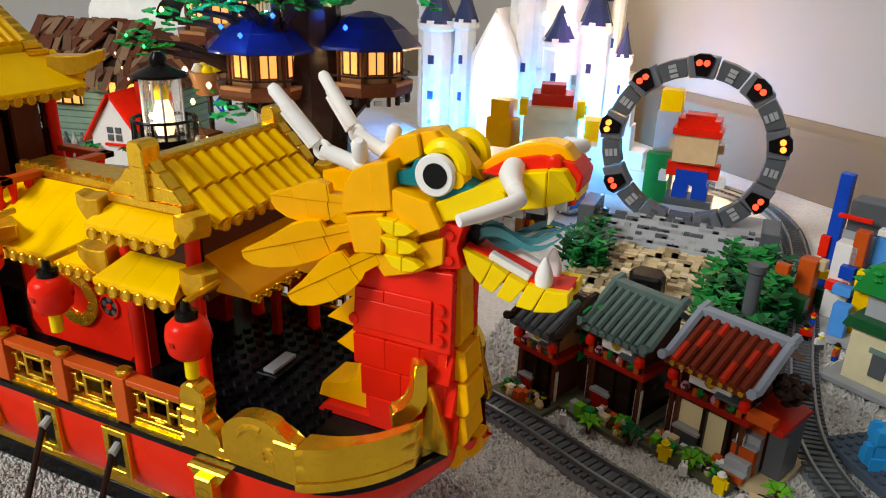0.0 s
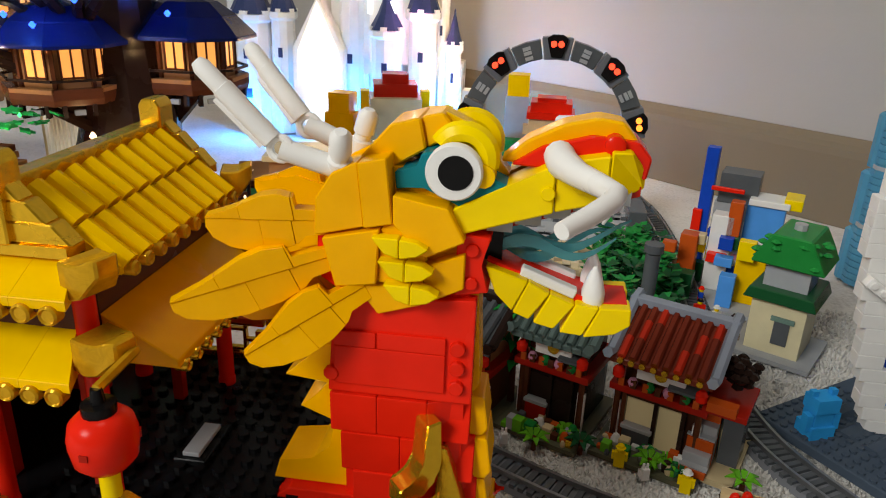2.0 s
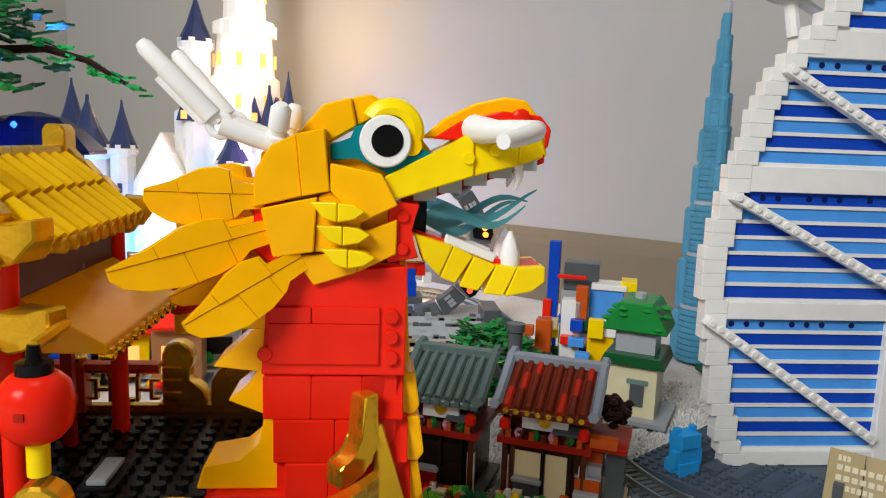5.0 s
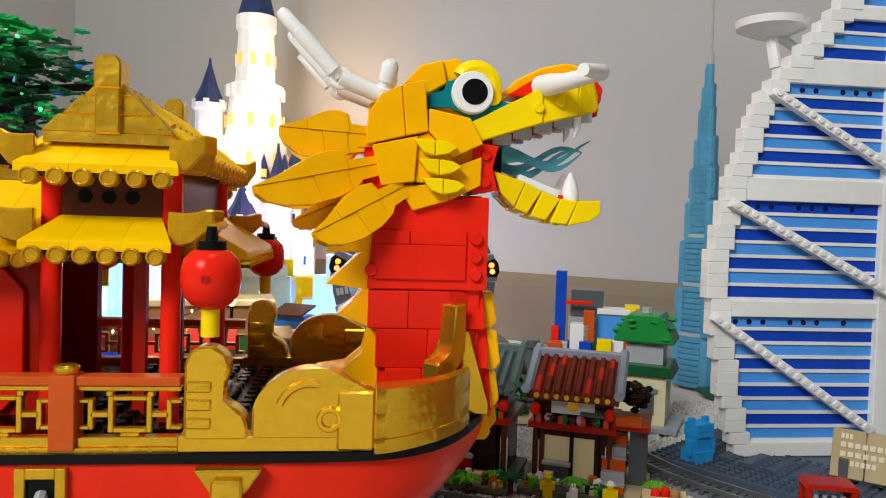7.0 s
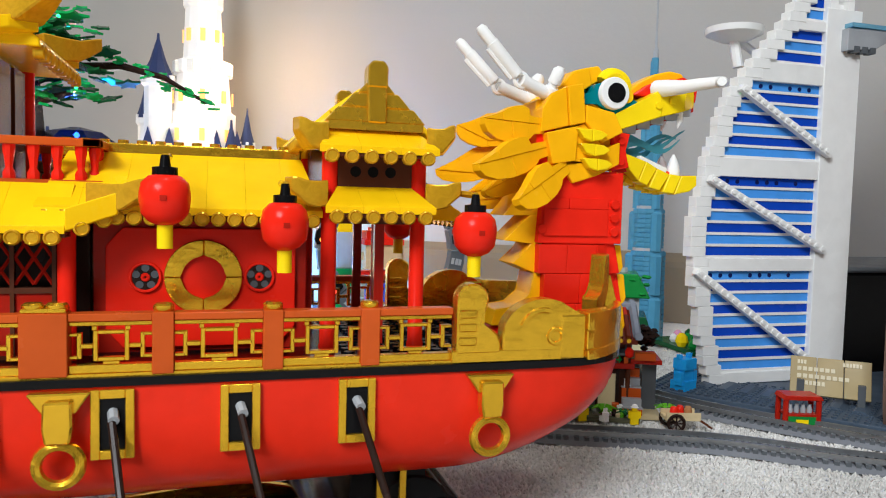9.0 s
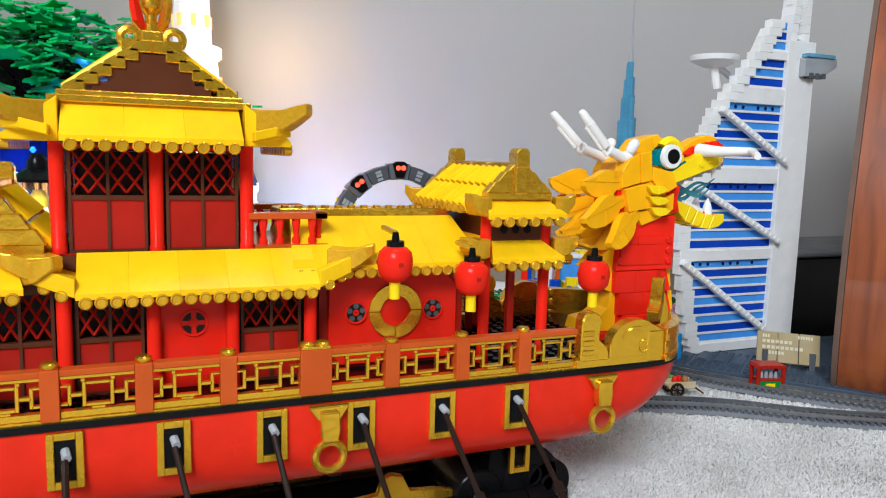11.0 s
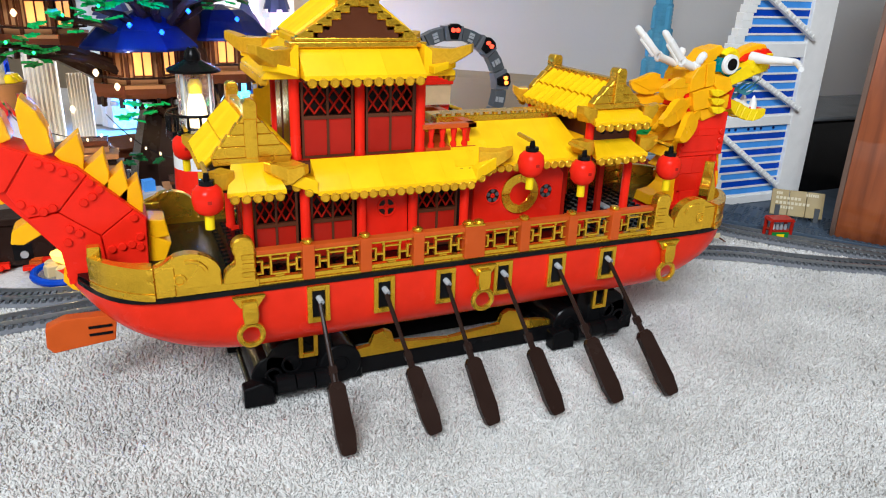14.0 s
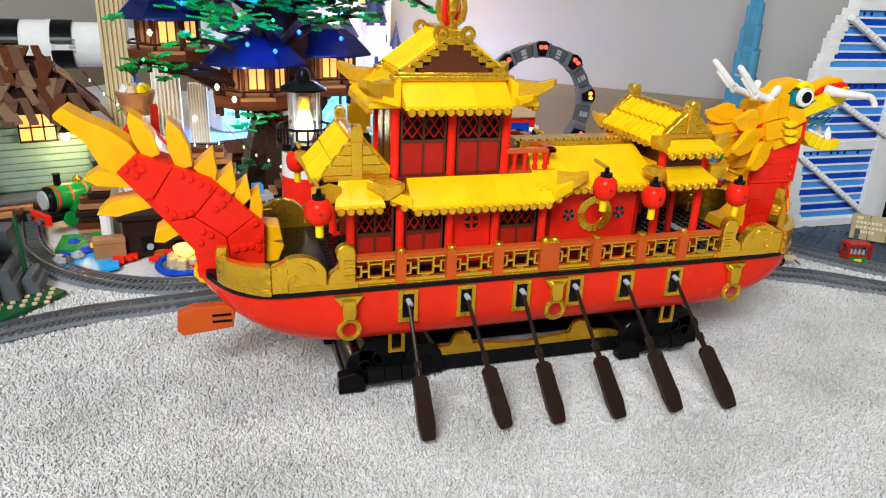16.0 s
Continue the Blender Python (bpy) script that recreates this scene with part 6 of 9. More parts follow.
def railway(pts, label, gauge=0.0165):
    path = smooth_path(pts, 0.0062)
    tr = thing("toy_railway_track", path[0], label, "railway track", "railway tracks")
    sleeper = mesh_from(box(B(), -0.0018, 0.0018, -gauge * 0.82, gauge * 0.82, 0, 0.0028), "sleeper", DGREY)
    bed, rails, rest = [], B(), B()
    n = 0
    for i in range(len(path)):
        d = (path[min(i + 1, len(path) - 1)] - path[max(i - 1, 0)]).normalized()
        nrm = Vector((-d.y, d.x, 0))
        bed.append((path[i], d, nrm))
        m = Matrix((d, nrm, (0, 0, 1))).transposed().to_4x4()
        m.translation = path[i] + Vector((0, 0, 0.0025))
        if n < 290:
            piece("sleeper", sleeper, m, tr)
            n += 1
        else:
            box(rest, -0.0018, 0.0018, -gauge * 0.82, gauge * 0.82, 0, 0.0028, m)
    if rest.verts:
        tagged(part("sleepers", rest, DGREY, tr), kind="stuff")
    for s in (-1, 1):
        bm = B()
        rings = []
        for p, d, nrm in bed:
            c = p + nrm * s * gauge / 2
            rings.append([bm.verts.new(c + nrm * a + Vector((0, 0, z))) for a, z in ((-0.001, 0.005), (0.001, 0.005), (0.001, 0.0085), (-0.001, 0.0085))])
        for r0, r1 in zip(rings, rings[1:]):
            for k in range(4):
                bm.faces.new((r0[k], r0[(k + 1) % 4], r1[(k + 1) % 4], r1[k]))
        bm.faces.new(rings[0])
        bm.faces.new(rings[-1][::-1])
        part("rail", bm, METAL, tr, "worn grey metal rail")
    bm = B()
    rings = [[bm.verts.new(p + nrm * a + Vector((0, 0, z))) for a, z in ((-gauge * 0.9, -0.001), (gauge * 0.9, -0.001), (gauge * 0.8, 0.0032), (-gauge * 0.8, 0.0032))] for p, d, nrm in bed]
    for r0, r1 in zip(rings, rings[1:]):
        for k in range(4):
            bm.faces.new((r0[k], r0[(k + 1) % 4], r1[(k + 1) % 4], r1[k]))
    bm.faces.new(rings[0])
    bm.faces.new(rings[-1][::-1])
    part("track_bed", bm, plastic("track_bed_grey", (0.17, 0.18, 0.2), 0.6), tr)


railway([(0.36, 0.165), (0.26, 0.222), (0.18, 0.265), (0.11, 0.308), (0.055, 0.352), (0.005, 0.378), (-0.06, 0.405), (-0.155, 0.449), (-0.3, 0.485), (-0.5, 0.462), (-0.68, 0.436), (-0.765, 0.425), (-0.835, 0.4), (-0.95, 0.35)], "grey toy railway track curving across the carpet")
railway([(0.26, 0.245), (0.175, 0.336), (0.1, 0.43), (0.068, 0.5), (0.06, 0.6), (0.062, 0.72), (0.06, 0.85), (0.045, 1.0), (0.0, 1.1), (-0.1, 1.17)], "straight toy railway track beside the village")
railway([(-0.46, 0.515), (-0.56, 0.492), (-0.66, 0.48), (-0.71, 0.486), (-0.758, 0.51), (-0.805, 0.552), (-0.845, 0.62), (-0.87, 0.72)], "inner curve of toy railway track by the pond")


# ---- village of shop houses ----
def leafy(parent, x, y, z, s, mat=GREEN, n=7):
    bm = B()
    for k in range(n):
        a = 2 * math.pi * k / n + 0.4
        d = Vector((math.cos(a), math.sin(a), 0))
        q = Vector((-d.y, d.x, 0))
        c = Vector((x, y, z))
        p = [c, c + d * s * 0.5 + q * s * 0.2 + Vector((0, 0, s * 0.55)), c + d * s + Vector((0, 0, s * 0.35)), c + d * s * 0.5 - q * s * 0.2 + Vector((0, 0, s * 0.55))]
        up = [v + Vector((0, 0, 0.0009)) for v in p]
        va, vb = [bm.verts.new(v) for v in p], [bm.verts.new(v) for v in up]
        bm.faces.new(va)
        bm.faces.new(vb[::-1])
        for i in range(4):
            bm.faces.new((va[i], vb[i], vb[(i + 1) % 4], va[(i + 1) % 4]))
    lpart("palm_leaves", bm, mat, parent)


def shop_house(place, turn, w, d, h, roof, roof_edge, wall_low, wall_up, label, tile=None, lit=False):
    hs = model("shop_house", place, turn, label, "model house", "village shop houses")
    hm = h * 0.5
    lpart("base_plate", box(B(), -w / 2 - 0.006, w / 2 + 0.006, -d / 2 - 0.02, d / 2 + 0.004, 0, 0.0035), plastic("olive_plate_plastic", (0.1, 0.1, 0.06), 0.4), hs)
    body = lpart("ground_storey", box(B(), -w / 2 + 0.002, w / 2 - 0.002, -d / 2 + 0.006, d / 2, 0.0035, hm), wall_low, hs)
    # Slight emission in the tan panel stands in for light inside the shop.
    lpart("shop_front", box(B(), -w * 0.36, w * 0.3, -d / 2 + 0.0045, -d / 2 + 0.008, 0.0035, hm * 0.8), glow("shop_glow_tan", (1.0, 0.78, 0.42), 0.12, (0.5, 0.44, 0.26)) if lit else DBROWN, body)
    lpart("counter", box(B(), -w * 0.34, -w * 0.02, -d / 2 - 0.001, -d / 2 + 0.0045, 0.0035, hm * 0.36), DGREY if lit else DRED, body, bev=0.0004)
    lpart("counter_top", box(B(), -w * 0.36, 0, -d / 2 - 0.002, -d / 2 + 0.0045, hm * 0.36, hm * 0.42), LGREY, body, bev=0.0003)
    for k, x in enumerate((-w * 0.37, -w * 0.0, w * 0.31)):
        lpart("front_post", box(B(), x - 0.0014, x + 0.0014, -d / 2 + 0.001, -d / 2 + 0.005, 0.0035, hm), DBROWN if k else BROWN, body)
    shop = random.Random(int(abs(place[0]) * 1000))
    for k in range(34):
        gx, gy, s = shop.uniform(-w * 0.52, w * 0.52), -d / 2 - shop.uniform(0.0, 0.018), shop.uniform(0.0014, 0.0034)
        mat = shop.choice([BROWN, DBROWN, LGREY, GREEN, TAN, DORA, DGREY, LIME, WHITE, GOLD])
        if k % 3:
            lpart("shop_ware", box(B(), gx - s, gx + s, gy - s, gy + s, 0.0035, 0.0035 + s * shop.uniform(1, 3)), mat, hs, bev=0.0003)
        else:
            lpart("shop_ware", lathe(B(), (gx, gy, 0.0035), [(s, 0), (s * 1.2, s), (s * 0.6, s * 2.4)], 7), mat, hs)
    for k in range(5):
        leafy(hs, shop.uniform(-w * 0.5, w * 0.5), -d / 2 - shop.uniform(0.003, 0.015), 0.004, shop.uniform(0.005, 0.009), shop.choice([GREEN, DGREEN, LIME]), 6)
    for x in (-w * 0.46, w * 0.46):
        lpart("white_panel", box(B(), x - 0.0025, x + 0.0025, -d / 2 + 0.0032, -d / 2 + 0.0058, 0.0035, hm * 0.72), WHITE, body)
    for k in range(7):
        x = -w * 0.42 + w * 0.14 * k
        lpart("balcony_slat", box(B(), x - 0.0018, x + 0.0018, -d / 2 - 0.0018, -d / 2, hm + 0.002, hm + 0.0075), BROWN if k % 2 else DORA, hs)
    lpart("upper_awning", slab(B(), [(-d / 2 - 0.002, h * 0.6), (-d / 2 + 0.007, h * 0.63), (-d / 2 + 0.007, h * 0.65), (-d / 2 - 0.002, h * 0.62)], w * 0.1, w * 0.44, "x"), DGREY, hs)
    lpart("beam", box(B(), -w / 2 - 0.003, w / 2 + 0.003, -d / 2 - 0.001, d / 2 + 0.002, hm - 0.003, hm + 0.002), DRED, hs, bev=0.0004)
    up = lpart("upper_storey", box(B(), -w / 2 + 0.004, w / 2 - 0.004, -d / 2 + 0.008, d / 2 - 0.002, hm + 0.002, h * 0.82), wall_up, hs)
    lpart("window", box(B(), -w * 0.22, w * 0.22, -d / 2 + 0.0065, -d / 2 + 0.009, hm + 0.006, h * 0.74), DBROWN, up)
    sign = lpart("sign_plate", box(B(), -w * 0.27, w * 0.27, -d / 2 + 0.0015, -d / 2 + 0.0045, h * 0.6, h * 0.74), WHITE, up, "white sign with a gold disc")
    lpart("gold_disc", lathe(B(), (0, 0, h * 0.67), [(h * 0.045, -d / 2 + 0.0006), (h * 0.045, -d / 2 + 0.002)], 14, "y"), GOLD, sign)
    for x in (-w / 2 + 0.002, w / 2 - 0.002):
        lpart("post", lathe(B(), (x, -d / 2 + 0.004, 0), [(0.0022, 0.0035), (0.0022, h * 0.8)], 8), BROWN, hs)
        lpart("red_lantern", lathe(B(), (x, -d / 2 - 0.001, h * 0.63), [(0.0016, -0.0045), (0.0036, -0.003), (0.0038, 0.0015), (0.0018, 0.004)], 10), RED, hs, smooth=True)
    for i, mat in enumerate((PINK, GREEN, PINK, GREEN)):
        lpart("flower", lathe(B(), (-w * 0.3 + w * 0.2 * i, -d / 2 + 0.001, hm + 0.002), [(0.002, 0), (0.0035, 0.003), (0.002, 0.006)], 7), mat, hs)
    # roof: slope to the front with rows of half-round tiles, grey edges
    zl, zr = h * 0.76, h
    yf, yb = -d / 2 - 0.006, d * 0.12
    rf = lpart("roof", slab(B(), [(yf, zl), (yb, zr), (d / 2 + 0.006, zl + 0.004), (d / 2 + 0.006, zl - 0.001), (yb, zr - 0.006), (yf, zl - 0.004)], -w / 2 - 0.004, w / 2 + 0.004, "x"), roof, hs, bev=0.0004)
    n = max(4, int(w / 0.0065))
    for i in range(n):
        x = -w / 2 + w * (i + 0.5) / n
        for k in range(3):
            a, b = k / 3, (k + 1) / 3
            mat = roof if not tile or (i * 7 + k * 3) % 5 else tile
            lpart("roof_tile", tube(B(), [(x, yf + (yb - yf) * a, zl + (zr - zl) * a + 0.0018 - 0.0006 * k), (x, yf + (yb - yf) * b, zl + (zr - zl) * b + 0.0022 - 0.0006 * k)], 0.0026, 6), mat, rf)
        lpart("eave_knob", lathe(B(), (x, 0, zl - 0.0005), [(0.002, yf - 0.002), (0.002, yf + 0.001)], 8, "y"), GOLD if tile else roof, rf)
    for s in (-1, 1):
        x = s * (w / 2 + 0.004)
        lpart("roof_edge", tube(B(), [(x, yf - 0.004, zl + 0.004), (x, yf + 0.004, zl + 0.002), (x, yb, zr + 0.003), (x, yb + 0.008, zr + 0.004)], 0.0036, 6), roof_edge, rf)
    lpart("ridge", box(B(), -w / 2 - 0.007, w / 2 + 0.007, yb - 0.004, yb + 0.004, zr - 0.001, zr + 0.005), roof_edge, rf, bev=0.0006)
    return hs


def village():
    tag = -24
    shop_house((0.006, 0.484, 0), tag, 0.056, 0.06, 0.088, plastic("maroon_tile_plastic", (0.17, 0.026, 0.012)), plastic("blue_grey_edge_plastic", (0.27, 0.31, 0.38)), plastic("deep_brown_plastic", (0.06, 0.02, 0.01)), BROWN, "maroon-tiled shop house with blue-grey roof edges and red lanterns", plastic("red_tile_plastic", (0.5, 0.03, 0.012)), True)
    shop_house((-0.062, 0.5, 0), tag, 0.047, 0.053, 0.091, plastic("dark_sage_plastic", (0.1, 0.15, 0.14)), plastic("dark_sage_plastic", (0.1, 0.15, 0.14)), DBROWN, BROWN, "green-tiled shop house with a dark red front")
    shop_house((-0.122, 0.5, 0), tag, 0.038, 0.05, 0.08, DGREY, DBROWN, BROWN, NOUG, "narrow wooden shop house with a flower box")
    # side terrace with steps
    tr = model("terrace_with_steps", (0.034, 0.465, 0), tag, "grey stone terrace with red-striped steps and a bush", "model terrace")
    lpart("base_plate", box(B(), -0.018, 0.02, -0.03, 0.03, 0, 0.004), TAN, tr)
    lpart("upper_deck", box(B(), -0.006, 0.02, -0.026, 0.016, 0.046, 0.05), DRED, tr, bev=0.0004)
    lpart("pier", box(B(), 0.006, 0.018, -0.01, 0.014, 0.004, 0.046), DGREY, tr)
    for i in range(6):
        lpart("step", box(B(), -0.012, 0.004, -0.034 + 0.006 * i, -0.027 + 0.006 * i, 0.004, 0.009 + 0.0075 * i), LGREY if i % 2 else DORA, tr, bev=0.0003)
    for i in range(3):
        lpart("step_tread", box(B(), -0.0125, 0.0045, -0.033 + 0.012 * i, -0.0275 + 0.012 * i, 0.0092 + 0.015 * i, 0.0102 + 0.015 * i), LGREY, tr)
    random.seed(8)
    bm = B()
    for i in range(40):
        v = Vector((random.gauss(0, 1), random.gauss(0, 1), random.gauss(0, 1))).normalized() * random.uniform(0.006, 0.011)
        lathe(bm, (0.008 + v.x, 0.0 + v.y, 0.066 + v.z), [(0.0015, -0.002), (0.004, 0), (0.0015, 0.0025)], 6)
    lpart("dark_bush", bm, DBROWN, tr)
    lpart("awning", box(B(), -0.003, 0.014, -0.03, -0.022, 0.05, 0.056), DORA, tr)
    for x, y, mat in ((-0.028, -0.036, GREEN), (0.026, -0.03, GREEN), (-0.07, -0.036, DGREEN), (-0.1, -0.05, GREEN)):
        p = model("palm_plant", (0.02 + x, 0.455 + y * 0.6 - x * 0.25, 0.0), 0, "small bright green leafy toy plant", "plant", "toy plants")
        lpart("stem", lathe(B(), (0, 0, 0), [(0.002, 0), (0.0015, 0.01)], 6), BROWN, p)
        leafy(p, 0, 0, 0.006, 0.011, LIME if mat is GREEN else mat)
    sb = model("village_shrubbery", (-0.098, 0.5, 0), 0, "tall bright green shrub between shop houses", "plant", "toy plants")
    lpart("stem", lathe(B(), (0, 0, 0), [(0.003, 0), (0.002, 0.05)], 6), BROWN, sb)
    for z in (0.03, 0.045, 0.058, 0.07):
        leafy(sb, 0, 0, z, 0.018, GREEN, 6)
    doll((-0.026, 0.443, 0), -10, LEM, LEM, "yellow toy figure standing before the shops", hat=LEM)
    doll((0.012, 0.425, 0), -20, LEM, LEM, "yellow toy figure with a white cap", hat=WHITE)
    doll((-0.118, 0.462, 0), 30, BLACK, DBROWN, "dark-clothed toy figure at the shop corner", hat=BLACK)
    for x, y in ((-0.012, 0.432), (-0.1, 0.452), (0.052, 0.373)):
        plain_figure("white_figurine", (x, y, 0.002), 15, "tiny plain white toy figurine", [(WHITE, [(-0.00248, 0.00248, -0.0031, 0.0031, 0, 0.00434), (-0.00217, 0.00217, -0.00372, 0.0, 0.00434, 0.00806), (-0.00186, -0.00062, -0.00186, -0.00062, 0.00806, 0.01116), (0.00062, 0.00186, -0.00186, -0.00062, 0.00806, 0.01116)])], group="white figurines")
    ct = model("hand_cart", (0.041, 0.404, 0), -14, "tan wooden hand cart loaded with red goods", "cart")
    ct.matrix_basis = ct.matrix_basis @ Matrix.Scale(0.82, 4)
    lpart("bed", box(B(), -0.017, 0.017, -0.009, 0.009, 0.011, 0.0145), TAN, ct, bev=0.0004)
    for y in (-0.009, 0.0075):
        lpart("side_board", box(B(), -0.017, 0.017, y, y + 0.0015, 0.0145, 0.019), TAN, ct)
    for s in (-1, 1):
        lpart("wheel", hoop(B(), (-0.008, s * 0.0115, 0.0095), 0.0078, 0.0017, "y", 16, 6), DBROWN, ct, smooth=True)
        bm = B()
        for k in range(4):
            aa = radians(45 * k)
            tube(bm, [(-0.008 - 0.0078 * math.cos(aa), s * 0.0115, 0.0095 - 0.0078 * math.sin(aa)), (-0.008 + 0.0078 * math.cos(aa), s * 0.0115, 0.0095 + 0.0078 * math.sin(aa))], 0.0008, 5)
        lpart("spokes", bm, DBROWN, ct)
        lpart("shaft", tube(B(), [(0.016, s * 0.006, 0.012), (0.03, s * 0.005, 0.003)], 0.0012, 6), BROWN, ct)
    for x, y in ((-0.008, -0.003), (0.0, 0.002), (0.007, -0.001)):
        lpart("jar", lathe(B(), (x, y, 0.0145), [(0.0034, 0), (0.004, 0.004), (0.0034, 0.008), (0.0022, 0.0095)], 9), RED if x < 0.005 else NOUG, ct, smooth=True)


village()


# ---- green-roofed house and the crowded plaza behind it ----
def green_house():
    gh = model("green_roof_house", (0.118, 0.63, 0), -30, "cream toy house with dark green roofs", "model house")
    lpart("base_plate", box(B(), -0.032, 0.034, -0.034, 0.034, 0, 0.004), LGREY, gh)
    body = lpart("ground_storey", box(B(), -0.02, 0.022, -0.022, 0.022, 0.004, 0.05), plastic("cream_plastic", (0.7, 0.63, 0.4)), gh)
    lpart("window", box(B(), 0.0, 0.012, -0.0235, -0.021, 0.014, 0.036), DGREY, body)
    lpart("window_frame", box(B(), -0.003, 0.015, -0.0242, -0.0225, 0.034, 0.038), SAND, body)
    lpart("lower_roof", slab(B(), [(-0.027, 0.05), (0.029, 0.05), (0.025, 0.06), (-0.023, 0.06)], -0.028, 0.028), DGREEN, gh, bev=0.0008)
    lpart("upper_storey", box(B(), -0.016, 0.018, -0.017, 0.017, 0.06, 0.082), LGREY, gh)
    lpart("upper_roof", slab(B(), [(-0.027, 0.08), (0.029, 0.08), (0.024, 0.09), (0.015, 0.106), (-0.014, 0.106), (-0.023, 0.09)], -0.026, 0.026), GREEN, gh, bev=0.0012)
    bm = B()
    random.seed(3)
    for i in range(30):
        lathe(bm, (random.uniform(-0.026, 0.027), random.uniform(-0.027, -0.01), random.uniform(0.082, 0.103)), [(0.002, -0.002), (0.0045, 0), (0.002, 0.002)], 6)
    tagged(lpart("roof_leaves", bm, GREEN, gh), kind="stuff")
    lpart("vent", lathe(B(), (0, 0, 0.106), [(0.005, 0), (0.005, 0.005)], 8), LGREY, gh)

    pz = model("theme_plaza", (0.095, 0.745, 0), -20, "crowded plaza model with a blue and orange tower stage", "model plaza")
    lpart("base_plate", box(B(), -0.05, 0.075, -0.06, 0.07, 0, 0.004), LGREY, pz)
    for x, y, w, d, z0, z1, mat in ((-0.03, 0.03, 0.012, 0.012, 0.004, 0.135, BLUE), (0.0, 0.03, 0.04, 0.03, 0.004, 0.085, LGREY), (0.0, 0.028, 0.036, 0.028, 0.085, 0.115, DGREY), (0.028, 0.02, 0.034, 0.03, 0.004, 0.09, MBLUE), (0.03, 0.018, 0.036, 0.032, 0.09, 0.096, WHITE), (-0.006, -0.005, 0.02, 0.018, 0.004, 0.08, WHITE), (0.004, -0.008, 0.012, 0.012, 0.05, 0.095, DORA), (0.026, -0.022, 0.026, 0.02, 0.004, 0.06, YEL), (0.05, 0.02, 0.016, 0.03, 0.09, 0.1, LEM), (-0.032, -0.02, 0.016, 0.016, 0.004, 0.06, DORA), (-0.03, -0.045, 0.02, 0.014, 0.004, 0.03, DGREEN), (0.01, -0.045, 0.014, 0.012, 0.004, 0.035, MBLUE), (-0.008, 0.0, 0.03, 0.004, 0.1, 0.104, RED)):
        lpart("block", box(B(), x - w / 2, x + w / 2, y - d / 2, y + d / 2, z0, z1), mat, pz, bev=0.0006)
    random.seed(12)
    for i in range(46):
        x, y = random.uniform(-0.045, 0.07), random.uniform(-0.056, 0.03)
        z = random.choice([0.004, 0.004, 0.02, 0.035, 0.05])
        mat = random.choice([DGREEN, GREEN, WHITE, RED, DORA, LEM, MBLUE, BLUE, TAN, PINK])
        s = random.uniform(0.004, 0.009)
        lpart("small_brick", box(B(), x - s, x + s, y - s * 0.7, y + s * 0.7, z, z + random.uniform(0.006, 0.022)), mat, pz, bev=0.0005)
    for k, (x, y, a, b) in enumerate(((0.062, 0.672, RED, BLACK), (0.074, 0.66, WHITE, DGREY), (0.086, 0.645, DORA, BLUE), (0.068, 0.7, BLUE, RED))):
        doll((x, y, 0.004), 30 * k, a, b, "small coloured toy figure on the plaza", hat=(BLACK, WHITE, DBROWN, RED)[k])


green_house()


